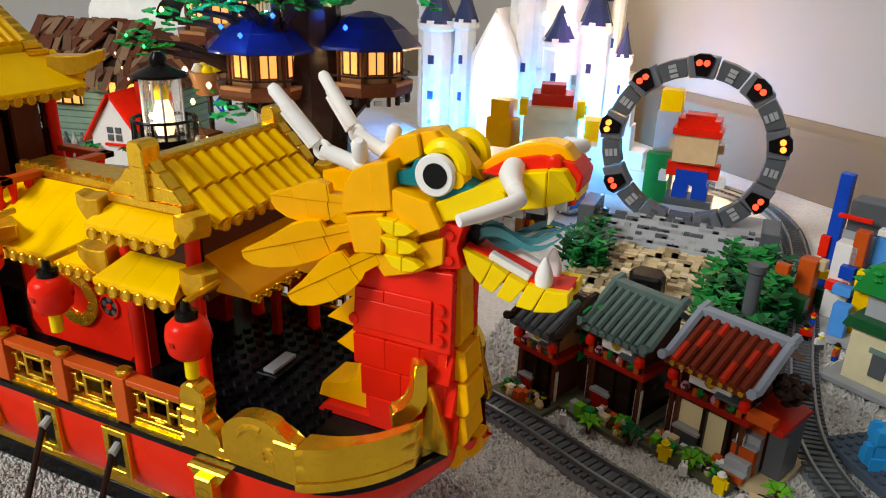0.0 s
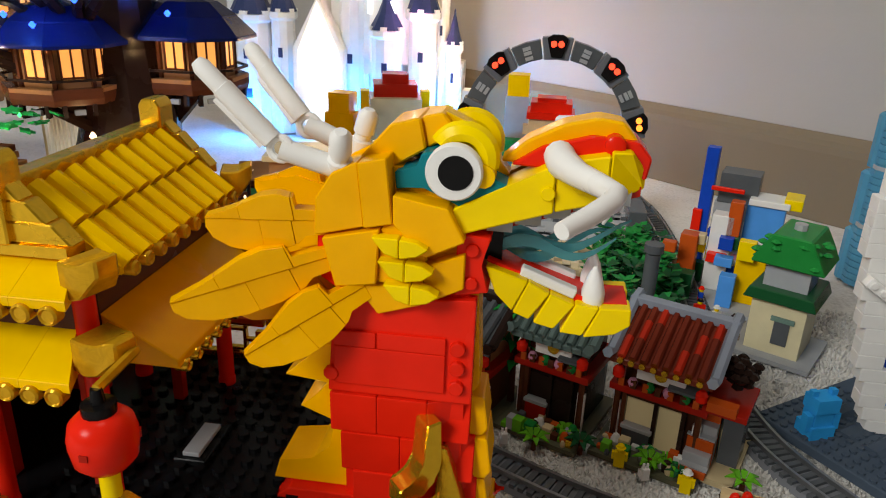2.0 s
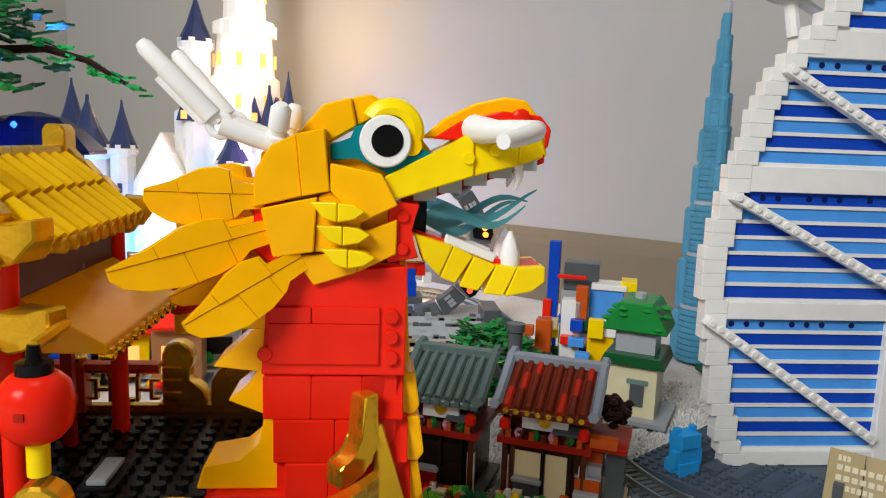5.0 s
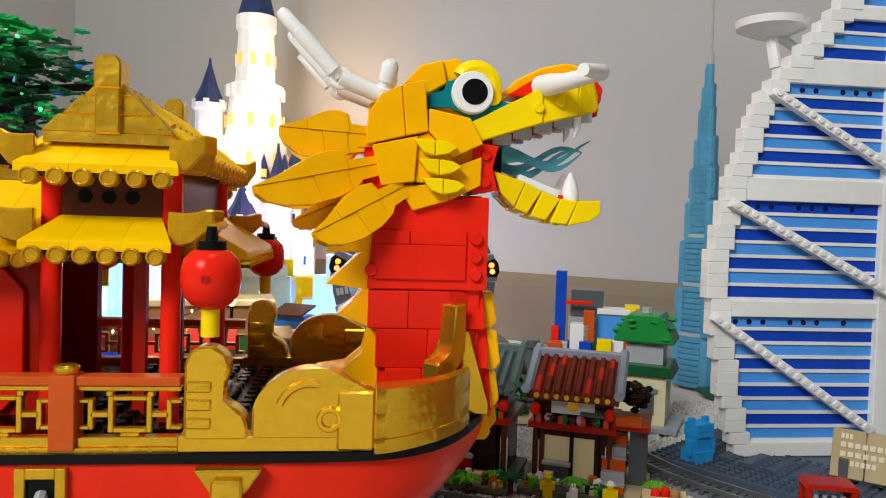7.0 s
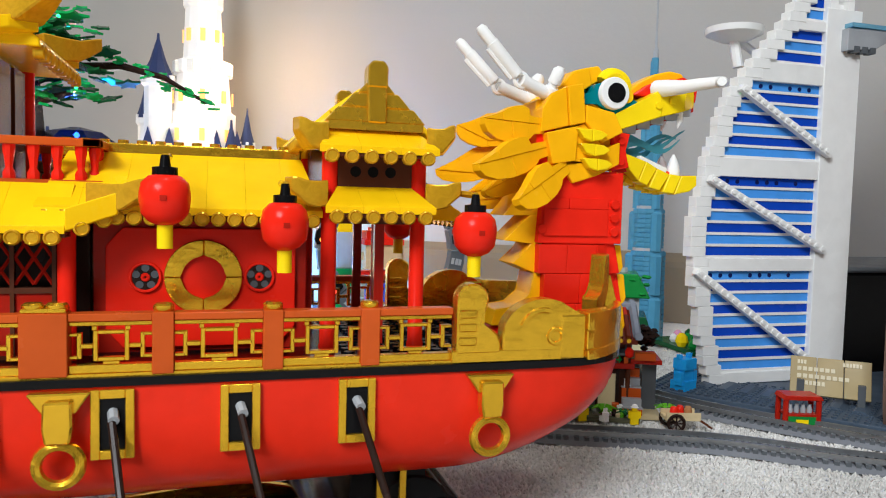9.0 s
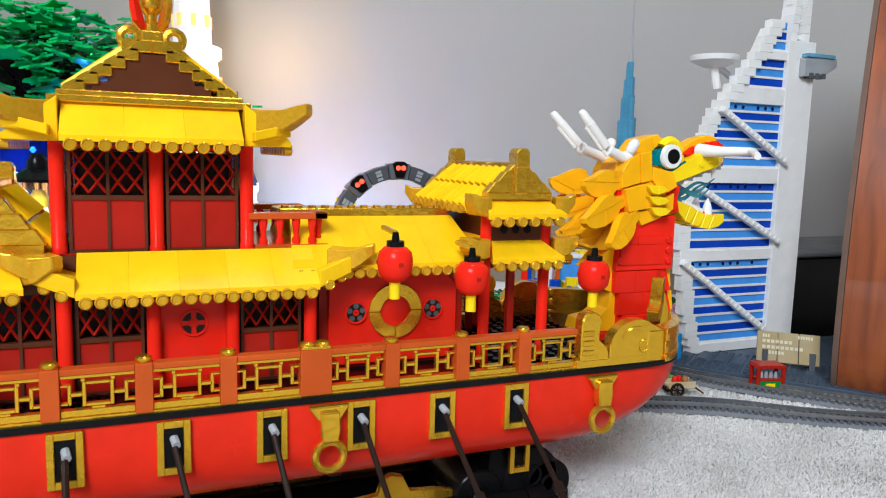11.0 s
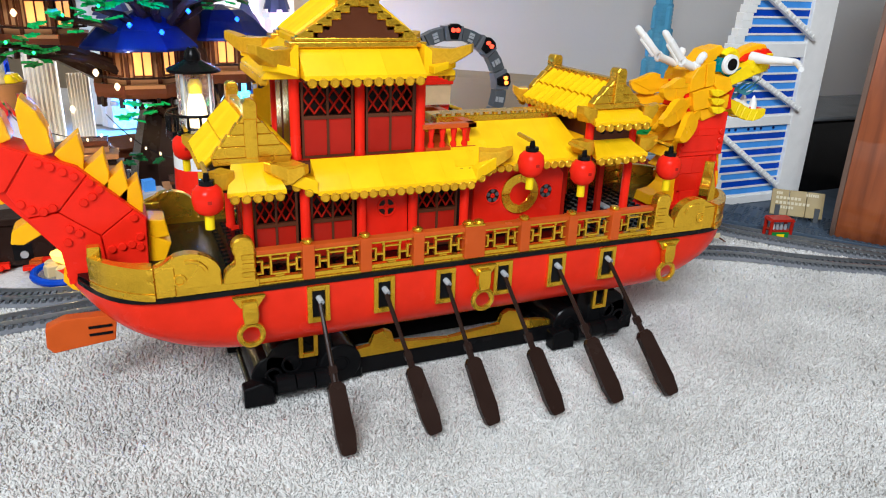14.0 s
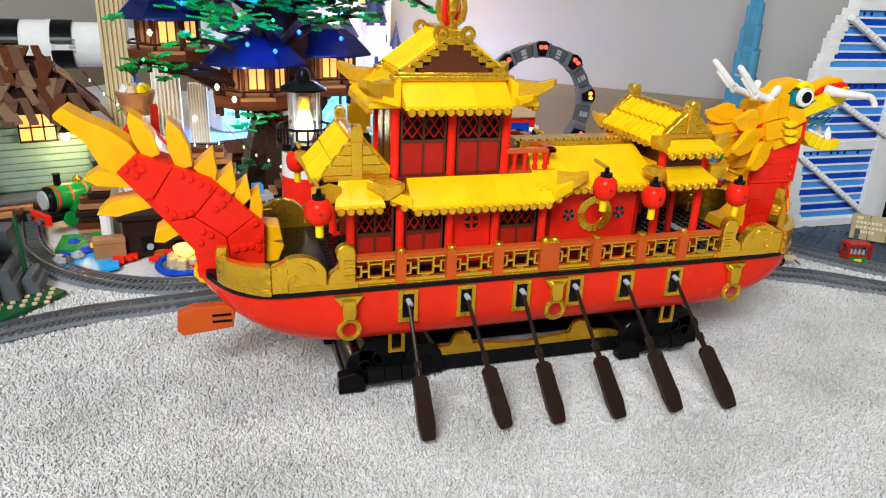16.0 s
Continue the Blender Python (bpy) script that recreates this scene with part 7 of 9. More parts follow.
# ---- ring gate on its stone ramp ----
def ring_gate():
    C = Vector((-0.083, 0.918, 0.111))
    rg = thing("ring_gate_model", (C.x, C.y, 0.012), "grey segmented ring gate with glowing coloured lamps", "model gate")
    seg = 18
    for k in range(seg):
        a0, a1 = 360 * k / seg + 0.6, 360 * (k + 1) / seg - 0.6
        big = k % 2 == 0
        ro, ri = (0.109, 0.084) if big else (0.1065, 0.085)
        pts = [(C.x + r * math.cos(radians(a)), C.z + r * math.sin(radians(a))) for r, a in ((ro, a0), (ro, (a0 + a1) / 2), (ro, a1), (ri, a1), (ri, (a0 + a1) / 2), (ri, a0))]
        y0 = C.y - (0.011 if big else 0.009)
        sg = part("ring_segment", slab(B(), pts, y0, C.y + 0.01), plastic("gate_grey_plastic", (0.13, 0.14, 0.16), 0.3) if big else DGREY, rg, bev=0.0008)
        am = radians((a0 + a1) / 2)
        for r in (0.089, 0.095, 0.1):
            part("glyph_plate", cbox(B(), (0, 0, 0), (0.004, 0.002, 0.009), Matrix.Translation((C.x + r * math.cos(am), y0 - 0.0008, C.z + r * math.sin(am))) @ Matrix.Rotation(-am, 4, "Y")), DGREY if big else LGREY, sg)
    lamps = [(90, (1.0, 0.05, 0.02)), (50, (1.0, 0.04, 0.02)), (10, (1.0, 0.26, 0.03)), (-32, (1.0, 0.04, 0.02)), (130, (1.0, 0.05, 0.02)), (170, (1.0, 0.26, 0.03)), (212, (1.0, 0.04, 0.02))]
    for i, (a, col) in enumerate(lamps):
        c = C + Vector((0.0985 * math.cos(radians(a)), -0.011, 0.0985 * math.sin(radians(a))))
        m = Matrix.Translation(c) @ Matrix.Rotation(-radians(a), 4, "Y")
        ch = part("chevron", slab(B(), [(-0.012, -0.006), (0.009, -0.012), (0.013, -0.006), (0.013, 0.006), (0.009, 0.012), (-0.012, 0.006)], -0.004, 0.004, "y", m), BLACK, rg, bev=0.0006)
        bm = B()
        for s in (-0.0042, 0.0042):
            lathe(bm, m @ Vector((0.003, -0.0052, s)), [(0.0035, -0.002), (0.0035, 0.001)], 10, "y")
        part("lamp", bm, glow("gate_lamp_" + ("amber" if col[1] > 0.25 else "red"), col, 4.0, (0.6, 0.05, 0.03)), ch, "glowing gate lamp")
    # grey stone ramp
    rp = thing("stone_ramp", (-0.08, 0.87, 0), "grey studded stone ramp under the ring gate", "model ramp")
    part("block", box(B(), -0.2, 0.03, 0.88, 0.97, 0, 0.02), LGREY, rp)
    part("ramp", slab(B(), [(0.836, 0.0), (0.885, 0.0), (0.885, 0.026), (0.875, 0.026)], -0.19, 0.022, "x"), LGREY, rp)
    random.seed(21)
    bm_l, bm_d = B(), B()
    for i in range(27):
        for j in range(6):
            if random.random() < 0.62:
                x, y = -0.188 + 0.0078 * i, 0.838 + 0.008 * j
                z = min(0.026, 0.026 * (y - 0.836) / 0.039)
                w = random.choice([0.007, 0.007, 0.014])
                box(bm_d if random.random() < 0.4 else bm_l, x, x + w, y, y + 0.0068, z, z + random.uniform(0.002, 0.004))
    tagged(part("ramp_tiles", bm_l, LGREY, rp), kind="stuff")
    tagged(part("dark_ramp_tiles", bm_d, DGREY, rp), kind="stuff")
    for x in (-0.196, 0.012):
        part("side_pier", box(B(), x, x + 0.02, 0.845, 0.9, 0, 0.042), DGREY, rp, bev=0.001)
    # sandy forecourt with plants
    fc = thing("sandy_forecourt", (-0.07, 0.72, 0), "tan brick forecourt with green plants round a dark pit", "model ground")
    part("base_plate", box(B(), -0.175, 0.04, 0.625, 0.834, 0, 0.004), TAN, fc)
    tans = (TAN, plastic("dark_tan_plastic", (0.33, 0.26, 0.15)), plastic("pale_sand_plastic", (0.7, 0.6, 0.4)))
    bms = [B(), B(), B()]
    for i in range(24):
        for j in range(24):
            if random.random() < 0.72:
                x, y = -0.17 + 0.0085 * i, 0.63 + 0.0085 * j
                box(random.choice(bms), x, x + random.choice([0.008, 0.016]), y, y + 0.0078, 0.004, 0.004 + random.choice([0.002, 0.0035, 0.006]))
    for bm, mat in zip(bms, tans):
        tagged(part("sand_tiles", bm, mat, fc), kind="stuff")
    bm = B()
    slab(bm, [(-0.1, 0.684), (-0.07, 0.684), (-0.066, 0.7), (-0.072, 0.715), (-0.096, 0.716), (-0.104, 0.702)], 0.01, 0.03, "z")
    part("dark_pit", bm, BLACK, fc, "black faceted pit cover", bev=0.003)
    part("lamp_post", lathe(B(), (0.012, 0.655, 0), [(0.011, 0.004), (0.011, 0.012), (0.0065, 0.016), (0.0065, 0.066), (0.0085, 0.068), (0.0085, 0.075)], 12), DGREY, fc, "dark grey round post", smooth=True)
    part("post_ring", hoop(B(), (0.012, 0.655, 0.02), 0.0105, 0.003, "z", 16, 6), LGREY, fc, smooth=True)
    for i in range(105):
        side = random.random()
        if side < 0.72:
            x, y = random.uniform(-0.036, 0.044), random.uniform(0.63, 0.83)
        else:
            x, y = random.uniform(-0.19, -0.135), random.uniform(0.72, 0.83)
        if abs(x - 0.012) < 0.012 and abs(y - 0.655) < 0.015:
            continue
        z0, s = 0.006, random.uniform(0.009, 0.014)
        bm = B()
        tube(bm, [(x, y, 0.004), (x, y, 0.03)], 0.0012, 5)
        for z in (0.008, 0.018, 0.028):
            for k in range(5):
                a = 2 * math.pi * k / 5 + i + z * 90
                c = Vector((x, y, z + random.uniform(-0.003, 0.006)))
                d = Vector((math.cos(a), math.sin(a), 0.35)) * s
                q = Vector((-math.sin(a), math.cos(a), 0)) * s * 0.38
                v = [bm.verts.new(p) for p in (c, c + d * 0.5 + q, c + d, c + d * 0.5 - q, c + d * 0.5 - Vector((0, 0, 0.002)))]
                bm.faces.new((v[0], v[1], v[2], v[3]))
                bm.faces.new((v[0], v[4], v[2]))
        part("fern", bm, GREEN if random.random() < 0.6 else DGREEN, fc)


ring_gate()

# large plain block figures behind the gate
plain_figure("block_figure", (-0.083, 0.995, 0.0), 0, "plain toy block figure in red and blue", [(BLUE, [(-0.022, -0.003, -0.012, 0.012, 0.028, 0.046), (0.003, 0.022, -0.012, 0.012, 0.028, 0.046), (-0.02, 0.02, -0.013, 0.013, 0.046, 0.066)]), (RED, [(-0.02, 0.02, -0.0125, 0.0125, 0.066, 0.074), (-0.033, -0.02, -0.01, 0.01, 0.056, 0.074), (0.02, 0.033, -0.01, 0.01, 0.056, 0.074), (-0.03, 0.03, -0.026, 0.022, 0.114, 0.122), (-0.026, 0.026, -0.02, 0.02, 0.122, 0.134), (-0.018, 0.018, -0.014, 0.014, 0.134, 0.139)]), (plastic("light_tan_plastic", (0.72, 0.5, 0.28)), [(-0.027, 0.027, -0.022, 0.022, 0.078, 0.114), (-0.034, -0.027, -0.006, 0.006, 0.09, 0.102), (0.027, 0.034, -0.006, 0.006, 0.09, 0.102)]), (WHITE, [(-0.042, -0.031, -0.009, 0.009, 0.046, 0.058), (0.031, 0.042, -0.009, 0.009, 0.046, 0.058)]), (DGREY, [(-0.03, 0.03, -0.02, 0.02, 0.0, 0.028)])])
plain_figure("block_figure", (-0.3, 1.06, 0.0), 15, "plain tan toy block figure with a red crest", [(TAN, [(-0.04, 0.04, -0.03, 0.03, 0.03, 0.1), (-0.035, 0.035, -0.035, 0.025, 0.1, 0.118)]), (DRED, [(-0.03, 0.03, -0.02, 0.03, 0.118, 0.135), (-0.018, 0.018, -0.012, 0.02, 0.135, 0.148)]), (YEL, [(0.036, 0.048, -0.01, 0.01, 0.1, 0.125), (-0.048, -0.036, -0.01, 0.01, 0.1, 0.125), (0.05, 0.085, -0.02, 0.02, 0.02, 0.1)]), (BROWN, [(-0.05, 0.06, -0.03, 0.03, 0, 0.03)])])
plain_figure("block_figure", (-0.375, 1.06, 0.0), -10, "plain orange toy block figure", [(ORA, [(-0.022, 0.022, -0.015, 0.015, 0.04, 0.09), (-0.016, 0.016, -0.014, 0.014, 0.09, 0.118)]), (DBROWN, [(-0.02, 0.02, -0.015, 0.015, 0, 0.04)])])
plain_figure("yellow_cube", (-0.128, 1.05, 0.0), 0, "plain yellow toy cube on a stone pillar", [(YEL, [(-0.014, 0.014, -0.014, 0.014, 0.13, 0.158)]), (LGREY, [(-0.016, 0.016, -0.016, 0.016, 0, 0.13)]), (GREEN, [(-0.02, 0.012, -0.036, -0.017, 0, 0.075)])], "toy cube")


# ---- lit castle ----
WARM = glow("warm_lit_window", (1.0, 0.42, 0.1), 1.4, (0.5, 0.3, 0.1))
COOL = glow("cool_lit_block", (0.75, 0.88, 1.0), 3.0)
BLUELED = glow("blue_led", (0.015, 0.12, 1.0), 5.0, (0.02, 0.08, 0.8))
GREENLED = glow("green_led", (0.02, 0.8, 0.2), 4.0, (0.1, 0.7, 0.2))
WHITELED = glow("white_led", (1.0, 0.7, 0.3), 2.6)
SLATE = plastic("slate_blue_plastic", (0.03, 0.045, 0.12), 0.35)


def turret(parent, x, y, r, z0, z1, cone, name="turret", mat=WHITE, sides=10):
    t = part(name, lathe(B(), (x, y, 0), [(r, z0), (r, z1 - 0.014), (r * 1.25, z1 - 0.009), (r * 1.25, z1)], sides), mat, parent)
    for k in range(6):
        a = 2 * math.pi * k / 6
        part("merlon", cbox(B(), (0, 0, z1 + 0.003), (r * 0.4, r * 0.3, 0.006), Matrix.Translation((x, y, 0)) @ Matrix.Rotation(a, 4, "Z") @ Matrix.Translation((0, -r * 1.1, 0))), mat, t)
    part("spire", lathe(B(), (x, y, 0), [(r * 1.2, z1 + 0.001), (r * 0.62, z1 + cone * 0.45), (r * 0.12, z1 + cone), (r * 0.08, z1 + cone * 1.15)], sides), SLATE, t, "dark slate-blue cone roof")
    for z in [z0 + (z1 - z0) * q for q in (0.35, 0.68)]:
        part("slit_window", cbox(B(), (x, y - r * 0.97, z), (r * 0.35, r * 0.12, 0.016)), SLATE, t)
    return t


def castle():
    cs = thing("castle_model", (-0.39, 1.33, 0), "white fairy-tale castle model lit by blue and warm LEDs", "model castle")
    wall_x = ((-0.64, -0.52), (-0.44, -0.235))
    for x0, x1 in wall_x:
        w = part("curtain_wall", box(B(), x0, x1, 1.3, 1.36, 0, 0.135), WHITE, cs, bev=0.0008)
        n = int((x1 - x0) / 0.016)
        for i in range(n):
            part("merlon", box(B(), x0 + 0.016 * i + 0.002, x0 + 0.016 * i + 0.012, 1.298, 1.31, 0.135, 0.147), WHITE, w)
        for i in range(n // 2):
            part("buttress", box(B(), x0 + 0.032 * i + 0.006, x0 + 0.032 * i + 0.014, 1.292, 1.3, 0, 0.11), WHITE, w, bev=0.0008)
    gate = part("gatehouse", slab(B(), [(-0.52, 0), (-0.43, 0), (-0.43, 0.15), (-0.475, 0.235), (-0.52, 0.15)], 1.27, 1.35), WHITE, cs, "white gatehouse gable with a glowing front panel", bev=0.001)
    # Emissive panels stand in for lamplight on the gable and in the arch.
    part("lit_gable", slab(B(), [(-0.51, 0.098), (-0.44, 0.098), (-0.44, 0.145), (-0.475, 0.225), (-0.51, 0.145)], 1.2665, 1.27), glow("gable_glow_white", (1.0, 0.85, 0.62), 3.0), gate)
    part("arch", slab(B(), [(-0.5, 0.0)] + arc(-0.475, 0.05, 0.025, 180, 0, 10) + [(-0.45, 0.0)], 1.2645, 1.2695), glow("arch_glow", (0.7, 0.85, 1.0), 1.3), gate)
    # tall keep; its walls glow themselves in place of lamps inside
    keep = part("keep", lathe(B(), (-0.35, 1.34, 0), [(0.06, 0.13), (0.06, 0.33), (0.052, 0.335), (0.046, 0.4), (0.05, 0.405), (0.05, 0.425), (0.036, 0.43), (0.032, 0.52), (0.036, 0.525), (0.036, 0.55)], 12), glow("self_glow_keep_white", (1.0, 0.88, 0.72), 0.25), cs, "white keep whose walls emit a faint warm glow")
    part("keep_spire", lathe(B(), (-0.35, 1.34, 0), [(0.034, 0.55), (0.016, 0.62), (0.003, 0.7)], 12), SLATE, keep)
    for k in range(8):
        a = radians(45 * k - 90)
        for z, r in ((0.36, 0.052), (0.22, 0.0605), (0.29, 0.0605), (0.47, 0.0345)):
            part("lit_window", cbox(B(), (0, 0, z), (0.009, 0.003, 0.022), Matrix.Translation((-0.35, 1.34, 0)) @ Matrix.Rotation(a, 4, "Z") @ Matrix.Translation((0, -r, 0))), WARM if z > 0.25 else COOL, keep)
        part("corbel", cbox(B(), (0, 0, 0.412), (0.012, 0.008, 0.02), Matrix.Translation((-0.35, 1.34, 0)) @ Matrix.Rotation(a + 0.39, 4, "Z") @ Matrix.Translation((0, -0.05, 0))), WHITE, keep)
    for x, y, r, z1, cone in ((-0.425, 1.31, 0.024, 0.385, 0.07), (-0.45, 1.36, 0.014, 0.32, 0.06), (-0.272, 1.31, 0.0125, 0.275, 0.06), (-0.25, 1.3, 0.013, 0.165, 0.05), (-0.6, 1.3, 0.032, 0.2, 0.08), (-0.545, 1.3, 0.02, 0.205, 0.07), (-0.36, 1.285, 0.026, 0.185, 0.06), (-0.3, 1.285, 0.024, 0.215, 0.09), (-0.64, 1.34, 0.02, 0.24, 0.07)):
        turret(cs, x, y, r, 0.0, z1, cone)
    # gabled hall with dormers on the keep's flank
    hall = part("upper_hall", slab(B(), [(-0.46, 0.13), (-0.27, 0.13), (-0.27, 0.27), (-0.365, 0.33), (-0.46, 0.27)], 1.3, 1.38), WHITE, cs, bev=0.001)
    for x in (-0.44, -0.405, -0.325, -0.29):
        part("dormer", slab(B(), [(x - 0.013, 0.255), (x + 0.013, 0.255), (x, 0.3)], 1.285, 1.33), SLATE, hall)
        part("dormer_window", box(B(), x - 0.005, x + 0.005, 1.283, 1.286, 0.258, 0.272), WARM, hall)
    for x, col in ((-0.59, (0.03, 0.3, 1.0)), (-0.4, (0.03, 0.32, 1.0)), (-0.3, (0.02, 0.36, 1.0)), (-0.24, (0.03, 0.4, 1.0))):
        bulb("castle_blue_led", (x, 1.25, 0.045), 1.5, (0.0, col[1] * 0.95, 1.0))
        part("led_bead", lathe(B(), (x, 1.245, 0.022), [(0.003, 0), (0.004, 0.004), (0.001, 0.007)], 8), BLUELED, cs)
    # Castle LEDs, plus a lamp added behind the gate to warm the wall.
    for x, y, z, w, col in ((-0.475, 1.225, 0.09, 0.1, (1.0, 0.78, 0.5)), (-0.3, 1.24, 0.2, 0.25, (1.0, 0.35, 0.8)), (-0.2, 1.2, 0.16, 0.9, (1.0, 0.62, 0.3)), (-0.27, 1.27, 0.42, 1.1, (1.0, 0.66, 0.36)), (-0.08, 1.07, 0.03, 0.45, (1.0, 0.66, 0.33)), (-0.38, 1.24, 0.33, 0.2, (1.0, 0.8, 0.55)), (-0.53, 1.42, 0.3, 0.5, (1.0, 0.7, 0.4))):
        bulb("castle_warm_led", (x, y, z), w, col)
    # Pale block and an added blue lamp stand in for a blue-lit backdrop.
    plain_figure("blue_lit_figure", (-0.19, 1.04, 0.0), 0, "pale stepped block standing in for a blue-lit backdrop", [(WHITE, [(-0.045, 0.035, -0.012, 0.02, 0, 0.07), (-0.03, 0.015, -0.014, 0.018, 0.07, 0.105), (-0.012, 0.012, -0.016, 0.012, 0.105, 0.135), (0.02, 0.045, -0.02, 0.01, 0, 0.045)])], "toy rock")
    bulb("rock_blue_led", (-0.195, 0.985, 0.06), 0.3, (0.05, 0.4, 1.0))


castle()


# ---- lit tree house ----
def leaf_cluster(bm, rng, c, n, spread, size):
    for i in range(n):
        p = Vector(c) + Vector((rng.gauss(0, spread[0]), rng.gauss(0, spread[1]), rng.gauss(0, spread[2])))
        a0, tx, ty = rng.uniform(0, 6.28), rng.uniform(-0.35, 0.35), rng.uniform(-0.35, 0.35)
        s = size * rng.uniform(0.7, 1.3)
        rim, rim2 = [], []
        for k in range(10):
            r = s if k % 2 == 0 else s * 0.55
            a = a0 + 2 * math.pi * k / 10
            x, y = r * math.cos(a), r * math.sin(a)
            q = p + Vector((x, y, x * tx + y * ty))
            rim.append(bm.verts.new(q))
            rim2.append(bm.verts.new(q + Vector((0, 0, -0.0022))))
        bm.faces.new(rim)
        bm.faces.new(rim2[::-1])
        for k in range(10):
            bm.faces.new((rim[k], rim2[k], rim2[(k + 1) % 10], rim[(k + 1) % 10]))


def cabin(parent, x, y, z, r, label):
    """An eight-sided tree cabin: deck, panelled walls with lit windows, blue roof."""
    cb = part("tree_cabin", lathe(B(), (x, y, z), [(r * 1.28, -0.012), (r * 1.32, -0.006), (r * 1.32, 0.0)], 8), BROWN, parent, label)
    part("cabin_wall", lathe(B(), (x, y, z), [(r, 0), (r, 0.052)], 8), NOUG, cb)
    for k in range(8):
        m = Matrix.Translation((x, y, z)) @ Matrix.Rotation(math.pi / 4 * k, 4, "Z")
        ap = r * math.cos(math.pi / 8)
        if k % 4 != 3:
            for dx in (-0.0052, 0.0052):
                part("lit_window", cbox(B(), (dx, -ap, 0.027), (0.0085, 0.002, 0.026), m), WARM, cb, "amber window lit from inside")
        fr = B()
        for dx in (-0.0105, 0.0, 0.0105):
            cbox(fr, (dx, -ap - 0.0006, 0.027), (0.0018, 0.0028, 0.03), m)
        for dz in (0.0125, 0.0415):
            cbox(fr, (0, -ap - 0.0006, dz), (0.0225, 0.0028, 0.0018), m)
        part("window_frame", fr, BROWN, cb)
        cor = m @ Matrix.Rotation(math.pi / 8, 4, "Z")
        part("corner_post", cbox(B(), (0, -r, 0.026), (0.004, 0.004, 0.056), cor), BROWN, cb)
        part("deck_plank", cbox(B(), (0, -ap * 1.22, 0.002), (r * 0.98, 0.009, 0.004), m), BROWN if k % 2 else NOUG, cb)
        part("deck_rail", cbox(B(), (0, -ap * 1.3, 0.012), (r * 0.98, 0.0022, 0.0025), m), DBROWN, cb)
        for q in (-0.3, 0.3):
            part("bracket", cbox(B(), (q * r, -ap * 1.24, -0.017), (0.004, 0.005, 0.012), m), DBROWN, cb)
        part("pale_stone", cbox(B(), (0, -ap * 1.2, -0.019), (r * 0.22, 0.004, 0.005), m), LGREY, cb)
        # roof panels overlap like shingles
        for t, (ra, rb, za, zb) in enumerate(((1.45, 1.0, 0.046, 0.066), (1.04, 0.62, 0.065, 0.079), (0.66, 0.12, 0.078, 0.084))):
            bm = B()
            w = math.tan(math.pi / 8) * 1.02
            v = [bm.verts.new(m @ Vector(p)) for p in ((-ra * r * w, -ra * r, za), (ra * r * w, -ra * r, za), (rb * r * w, -rb * r, zb), (-rb * r * w, -rb * r, zb), (-ra * r * w, -ra * r, za - 0.004), (ra * r * w, -ra * r, za - 0.004), (rb * r * w, -rb * r, zb - 0.005), (-rb * r * w, -rb * r, zb - 0.005))]
            for f in ((0, 1, 2, 3), (7, 6, 5, 4), (0, 4, 5, 1), (1, 5, 6, 2), (2, 6, 7, 3), (3, 7, 4, 0)):
                bm.faces.new([v[i] for i in f])
            part("roof_panel", bm, DBLUE, cb, bev=0.0006)
    return cb


